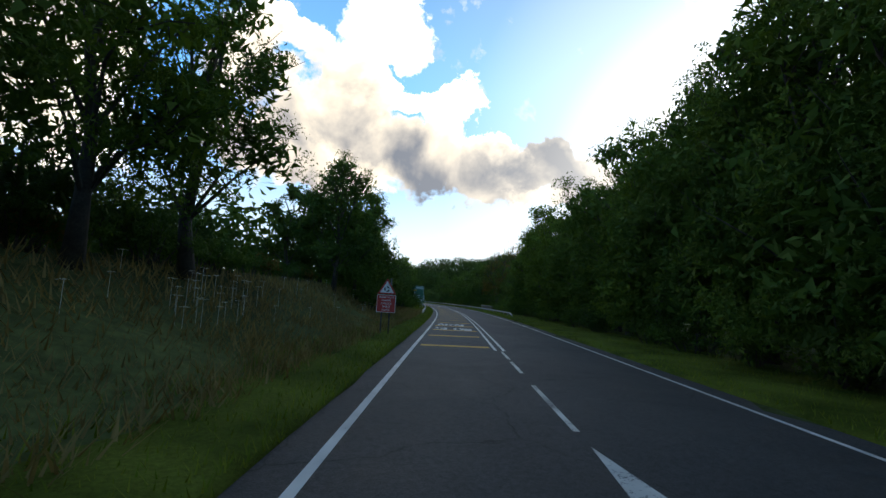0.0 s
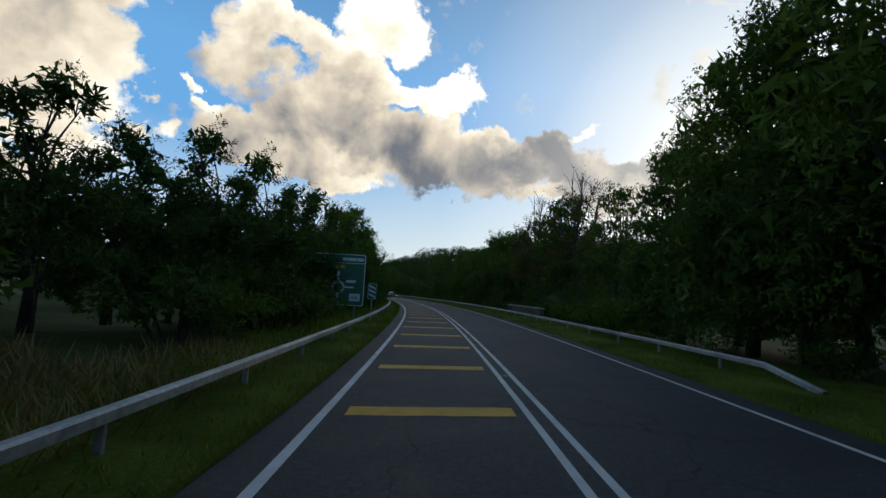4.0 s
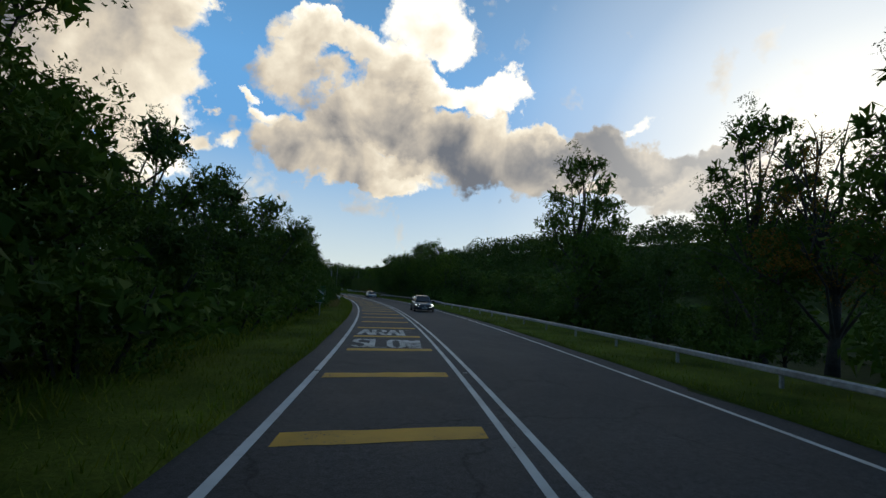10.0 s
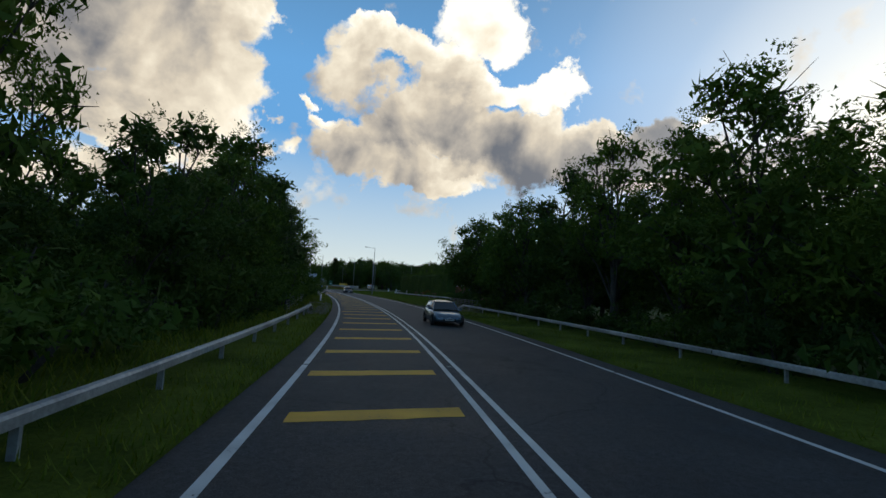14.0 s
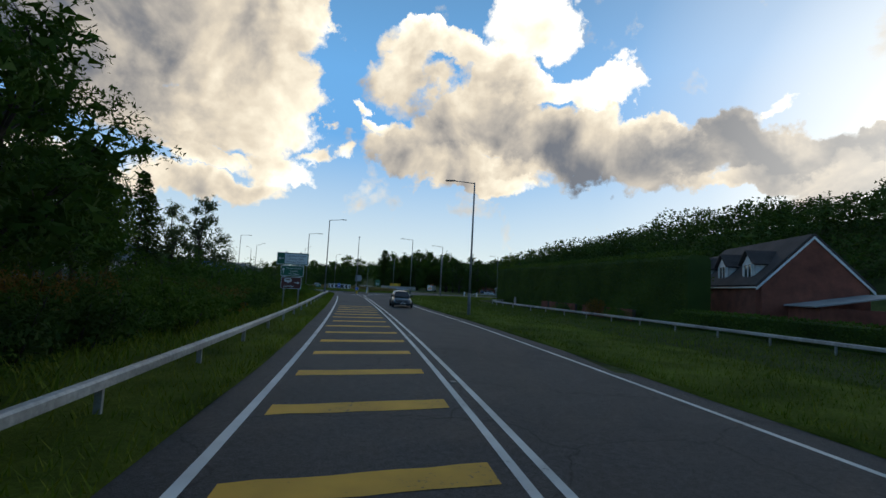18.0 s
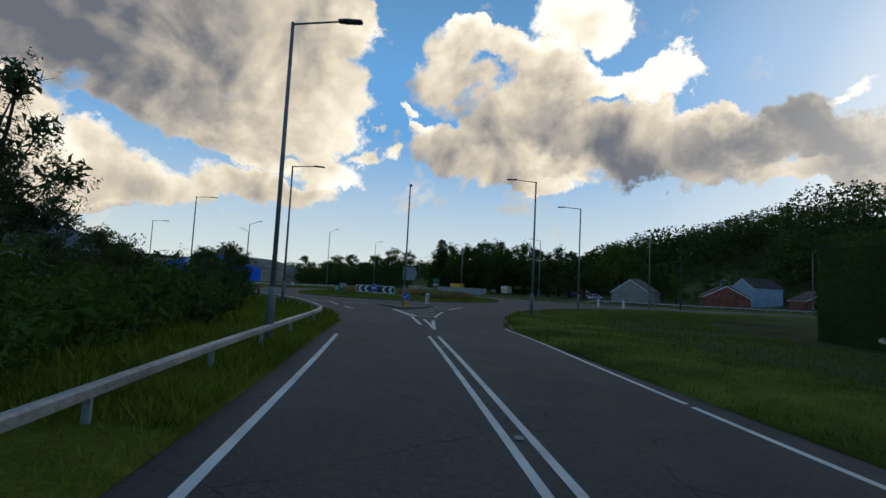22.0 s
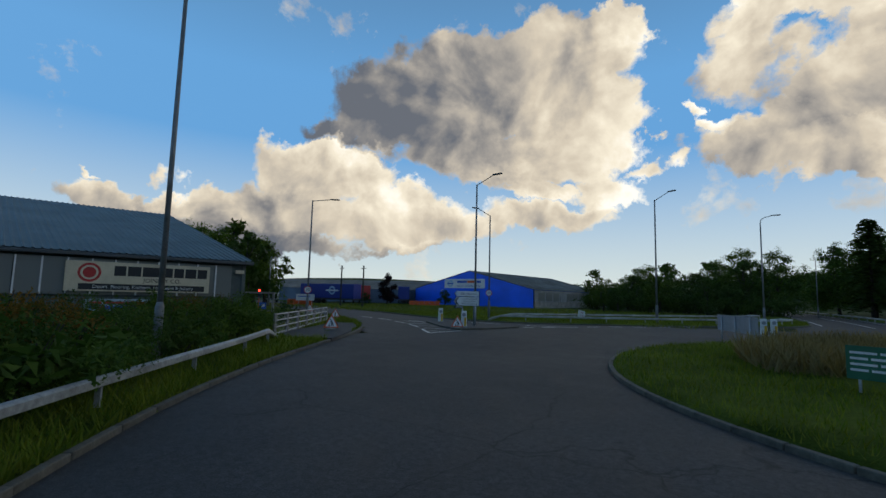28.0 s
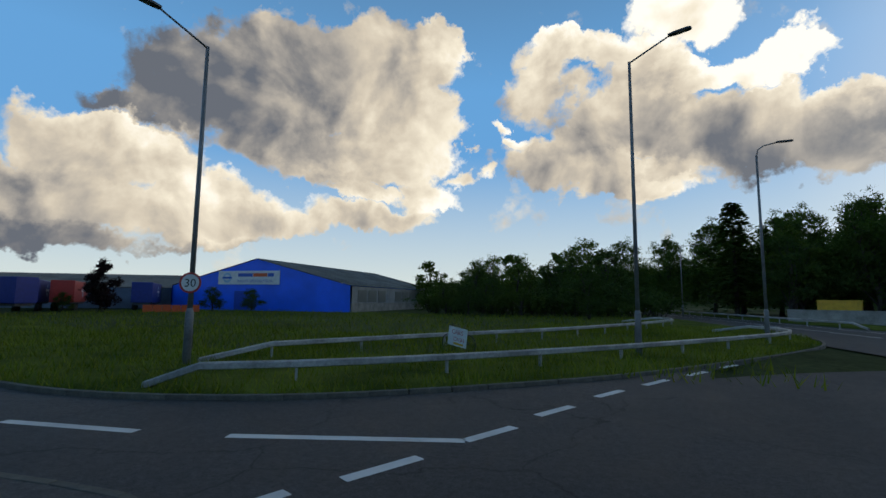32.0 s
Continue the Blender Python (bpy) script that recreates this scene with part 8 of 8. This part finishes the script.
GROVE_WOOD = ((-14.5, 198.0, 17.0, "tall", 1.0), (-8.5, 187.0, 16.0, "tall", 1.0), (-3.0, 193.0, 18.0, "tall", 1.0), (3.0, 188.0, 17.0, "tall", 1.0), (-19.0, 212.0, 16.0, "tall", 1.0), (-11.0, 176.0, 12.0, "alder", 1.2))
for x, y, h, k, w in GROVE_SKIRT + GROVE_WOOD + GROVE_EAST + GROVE_GREEN + GROVE_NORTH + GROVE_YARD + tuple(GROVE_SCRUB):
    plant(k, x, y, h, far_height(x, y), w)
# the tallest trees of the roadside rows
for s, lat, high, kind in ((175.5, -10.6, 14.5, "tall"), (181.0, -11.0, 14.5, "tall"), (184.0, 14.0, 13.0, "ash"), (189.5, 14.6, 13.0, "ash"), (190.0, -11.2, 12.5, "tall"), (198.5, 14.4, 12.0, "ash")):
    p = road(s, lat)
    plant(kind, p.x, p.y, high, land(s, lat), 0.9)
# dark copper tree in the yard
copper = make_tree(97, 6.5, 2.7, 0.6, 7, 1500, 0.2, leaf_material("copper_leaves", (0.020, 0.012, 0.014), (0.035, 0.018, 0.02), (1.0, 0.6, 0.5)), "round dark copper-leaved tree in the yard")
copper.matrix_world = pose(-93.0, 149.5, 0)
# the tall conifer past the island: drooping whorls of needled boughs
fir = thing("conifer", pose(-16.2, 180.0, 0), "tall dark conifer with drooping tiers of boughs", "tree")
part("trunk", tube(bmesh.new(), [(0, 0, -0.4), (0, 0, 15.6)], [0.35, 0.04], 8), BARK, fir)
cv, cf = [], []
for i in range(26):
    z = 1.6 + i * 0.56
    reach = 5.0 * (1 - (z - 1.6) / 15.5) ** 0.75 + 0.25
    for k in range(9):
        a = i * 0.7 + k * 2 * math.pi / 9 + rng.uniform(-0.2, 0.2)
        r1, drop = reach * rng.uniform(0.6, 1.12), rng.uniform(-0.35, 0.35)
        for m in range(6):
            q = (m + 0.6) / 6
            c = Vector((math.cos(a) * r1 * q, math.sin(a) * r1 * q, z + drop + 0.35 * math.sin(q * 3) - q * q * 0.7))
            for _ in range(4):
                t = Vector((math.cos(a + rng.uniform(-1, 1)), math.sin(a + rng.uniform(-1, 1)), rng.uniform(-0.5, 0.1))) * rng.uniform(0.4, 0.7)
                u = t.cross(Vector((rng.uniform(-0.4, 0.4), rng.uniform(-0.4, 0.4), 1))).normalized() * 0.26
                n = len(cv)
                cv += [tuple(c), tuple(c + t * 0.5 + u), tuple(c + t), tuple(c + t * 0.5 - u)]
                cf.append((n, n + 1, n + 2, n + 3))
part_py("foliage", cv, cf, LEAF_DARK, fir)


def hedge(line, wide, high, label, mat, count, size):
    """A clipped hedge: leaves on a long rounded block, over a dim core."""
    rg = random.Random(len(line) + int(high * 10))
    base = line[0]
    hd = thing("clipped_hedge", Matrix.Translation((base.x, base.y, 0)), label, "hedge")
    loc = [q - base for q in line]
    v, f = loft(loc, [(-wide * 0.42, -0.3), (-wide * 0.44, high * 0.9), (-wide * 0.3, high * 0.96), (wide * 0.3, high * 0.96), (wide * 0.44, high * 0.9), (wide * 0.42, -0.3)])
    f += [tuple(range(6)), tuple(range(len(v) - 6, len(v)))[::-1]]
    part_py("core", v, f, LEAF_DARK, hd)
    lv, lf = [], []
    seg = [(b - a).length for a, b in zip(loc, loc[1:])]
    for _ in range(count):
        i = rg.choices(range(len(seg)), seg)[0]
        p = loc[i].lerp(loc[i + 1], rg.random())
        w = (loc[i + 1] - loc[i]).normalized()
        if rg.random() < 0.25:
            o, z, n = rg.uniform(-0.5, 0.5) * wide, high * rg.uniform(0.96, 1.02), Vector((0, 0, 1))
        else:
            sd = -1 if rg.random() < 0.75 else 1
            o, z, n = sd * wide * rg.uniform(0.44, 0.52), rg.uniform(0.0, high), Vector((w.y * sd, -w.x * sd, 0))
        c = Vector((p.x + w.y * o, p.y - w.x * o, z))
        t = (Vector((rg.gauss(0, 1), rg.gauss(0, 1), rg.gauss(0, 1) + 0.6)).normalized() + n * 0.4) * size * rg.uniform(0.6, 1.2)
        u = t.cross(Vector((rg.gauss(0, 1), rg.gauss(0, 1), rg.gauss(0, 1)))).normalized() * size * 0.35
        k = len(lv)
        lv += [tuple(c), tuple(c + t * 0.5 + u), tuple(c + t), tuple(c + t * 0.5 - u)]
        lf.append((k, k + 1, k + 2, k + 3))
    part_py("foliage", lv, lf, mat, hd)


for x, y, k in ((-37.1, 49.4, 0.97), (-39.5, 44.5, 0.88), (-38.0, 53.0, 0.82)):
    copy_thing(fir, pose(x, y, 0, 0, 0, 40 * k) @ Matrix.Diagonal((k * 0.62, k * 0.62, k, 1)))

hedge(road_line(346.5, 388, 22.6, 4.0), 2.2, 5.6, "tall dark clipped conifer hedge beside the grass", LEAF_DARK, 26000, 0.14)
hedge(road_line(324, 347, 21.6, 4.0), 1.2, 1.3, "low green garden hedge before the houses", LEAF, 6000, 0.14)
hedge(road_line(312, 319, 21.4, 3.0), 2.4, 5.0, "tall dark conifer hedge at a garden corner", LEAF_DARK, 5000, 0.2)
hedge([Vector((8.0, 196.0)), Vector((18.0, 199.0)), Vector((26.0, 203.0))], 1.0, 1.6, "clipped hedge before a brick house", LEAF, 2500, 0.2)
# shrubs by the barriers
for x, y, h, k in ((-20.0, 60.0, 2.6, "shrub"), (-22.0, 63.5, 2.4, "bramble"), (-17.5, 54.0, 3.2, "willow"), (-19.0, 50.0, 3.6, "willow"), (-22.0, 55.0, 3.4, "shrub"), (-25.0, 66.5, 2.6, "bramble"), (-16.0, 47.5, 2.6, "bramble"), (-26.0, 60.0, 3.8, "thorn"), (-30.0, 70.0, 2.4, "shrub"),
                   (-32.5, 74.5, 1.9, "rusty"), (-35.0, 77.5, 1.9, "rusty"), (-37.5, 80.0, 1.8, "bramble"), (-39.5, 83.5, 1.8, "rusty"), (-42.0, 86.5, 1.7, "bramble"), (-44.6, 89.5, 1.6, "bramble"), (-41.0, 80.0, 1.9, "rusty"), (-44.0, 84.0, 1.8, "bramble"), (-46.5, 88.0, 1.7, "rusty"), (-47.5, 91.5, 1.5, "bramble"), (-29.0, 76.5, 1.2, "rusty"),
                   (-48.5, 95.0, 1.5, "bramble"), (-51.5, 98.5, 1.7, "shrub")):
    plant(k, x, y, h)
for i in range(24):
    q = Vector((-29.0, 78.4)).lerp(Vector((-43.6, 92.8)), i / 23)
    for o in (1.9, 3.5):
        plant(rng.choice(("bramble", "rusty", "shrub")), q.x - o * 0.72 + rng.uniform(-0.4, 0.4), q.y - o * 0.70 + rng.uniform(-0.4, 0.4), rng.uniform(1.5, 2.2))
for s, lat, h, k in ((352, 19.6, 1.4, "bramble"), (357, 20.0, 1.8, "rusty"), (345, 19.5, 1.2, "bramble"), (371, 20.0, 1.2, "bramble"), (338, 19.8, 1.1, "bramble"), (363, 20.2, 1.3, "bramble"), (331, 20.0, 1.4, "shrub"), (312, 13.5, 3.0, "shrub"), (316, 14.5, 2.6, "shrub")):
    p = road(s, lat)
    plant(k, p.x, p.y, h)


def turf(name, places, mat, label, high=0.22, seed=1):
    """Loose grass blades: each a bent sliver. places: (x, y, z, scale)."""
    rg = np.random.RandomState(seed)
    p = np.array(places)
    n = len(p)
    a = rg.uniform(0, 6.283, n)
    h = high * p[:, 3] * rg.uniform(0.5, 1.3, n)
    lean = rg.uniform(0.3, 1.3, n) * h
    w = 0.008 + 0.05 * h
    dx, dy = np.cos(a), np.sin(a)
    b0 = np.c_[p[:, 0] - dy * w, p[:, 1] + dx * w, p[:, 2] - 0.03]
    b1 = np.c_[p[:, 0] + dy * w, p[:, 1] - dx * w, p[:, 2] - 0.03]
    t = np.c_[p[:, 0] + dx * lean, p[:, 1] + dy * lean, p[:, 2] + h]
    verts = np.stack([b0, b1, t], 1).reshape(-1, 3)
    me = bpy.data.meshes.new(name)
    me.from_pydata(verts.tolist(), [], [(3 * i, 3 * i + 1, 3 * i + 2) for i in range(n)])
    me.materials.append(mat)
    return tagged(new(name, me), label, "grass", kind="stuff")


rg = random.Random(4)
pl, dry = [], []
for _ in range(120000):
    s = rg.uniform(16, 386)
    side = -1 if rg.random() < 0.62 else 1
    o = rg.random() ** 1.4
    lat = -4.15 - o * 4.5 if side < 0 else 5.7 + o * (6.0 if s < 305 else 12.0)
    p = road(s, lat)
    z = 0.10 if abs(lat) < 9 else land(s, lat)
    long_grass = side < 0 and s < 95
    pl.append((p.x, p.y, z, 1.7 if (lat < -6.3) else 0.75 if abs(lat) < 7 else 0.9))
    if (long_grass and lat < -5.6 and rg.random() < 0.9) or (side < 0 and 225 < s < 250 and lat < -5.6 and rg.random() < 0.7):
        dry.append((p.x, p.y, land(s, lat), 1.0))
turf("verge_grass", pl, BLADE, "rough green grass blades along the verges", 0.18, 1)
for _ in range(16000):
    s = rg.uniform(14, 90)
    p = road(s, -5.4 - rg.random() * 6.5)
    lat = -6.0 - rg.random() * 6.0
    q = road(s, lat)
    dry.append((q.x, q.y, land(s, lat), 1.0))
turf("dry_bank_grass", dry, BLADE_DRY, "dry brown grass on the bank", 0.40, 2)


def scatter(edge, side, deep, n, k, seed):
    rq = random.Random(seed)
    line = smooth_line(edge, 1.0)
    out = []
    for _ in range(n):
        i = rq.randrange(len(line) - 1)
        w = (line[i + 1] - line[i]).normalized()
        o = side * (0.08 + rq.random() ** 1.3 * deep)
        q = line[i].lerp(line[i + 1], rq.random())
        x, y = q.x + w.y * o, q.y - w.x * o
        past = 117.4 < y < 160 and float(np.interp(y, (117.4, 120.7, 125.2, 129.6, 134, 139, 148), (-39.8, -35.9, -31.9, -28.4, -25.6, -24.2, -24.4))) - 0.1 < x < -14
        if not on_footway(x, y) and not past:
            out.append((x, y, 0.10, k * rq.uniform(0.7, 1.2)))
    return out


turf("corner_grass", scatter([q for q in EDGE_W if q.y > 40 and q.x > -70], -1, 6.5, 80000, 1.1, 5) + scatter([q for q in EDGE_N if q.y < 160 and q.x > -75], -1, 16.0, 30000, 1.1, 6), BLADE, "green grass blades on the roundabout verges", 0.20, 3)
turf("mown_grass", scatter([q for q in EDGE_E if q.y > -50 and q.x < 30], 1, 14.0, 85000, 0.8, 7), BLADE, "mown green grass blades beside the approach", 0.16, 4)
isl, mid = [], []
for _ in range(26000):
    a, r = rg.uniform(0, 6.283), R_IN - 0.1 - 4.5 * rg.random()
    isl.append((HUB.x + r * math.cos(a), HUB.y + r * math.sin(a), 0.12 + (R_IN - r) * 0.045, 0.9))
for _ in range(22000):
    a, r = rg.uniform(0, 6.283), 10.2 * math.sqrt(rg.random())
    if r * math.sin(a) < -4.8 and r * math.cos(a) < 5:
        continue
    mid.append((HUB.x + r * math.cos(a), HUB.y + r * math.sin(a), 0.50 - r * 0.012, 1.0))
turf("island_grass", isl, BLADE, "green mown grass blades on the round island", 0.17, 6)
turf("island_dry_grass", mid, BLADE_DRY, "tall dry grass in the middle of the island", 0.62, 7)
far = []
for _ in range(26000):
    x, y = rg.uniform(-95, -28), rg.uniform(120, 165)
    if x < -31:
        far.append((x, y, 0.05, rg.uniform(0.8, 1.6)))
turf("field_grass", far, BLADE, "rough green field grass before the warehouse", 0.26, 8)
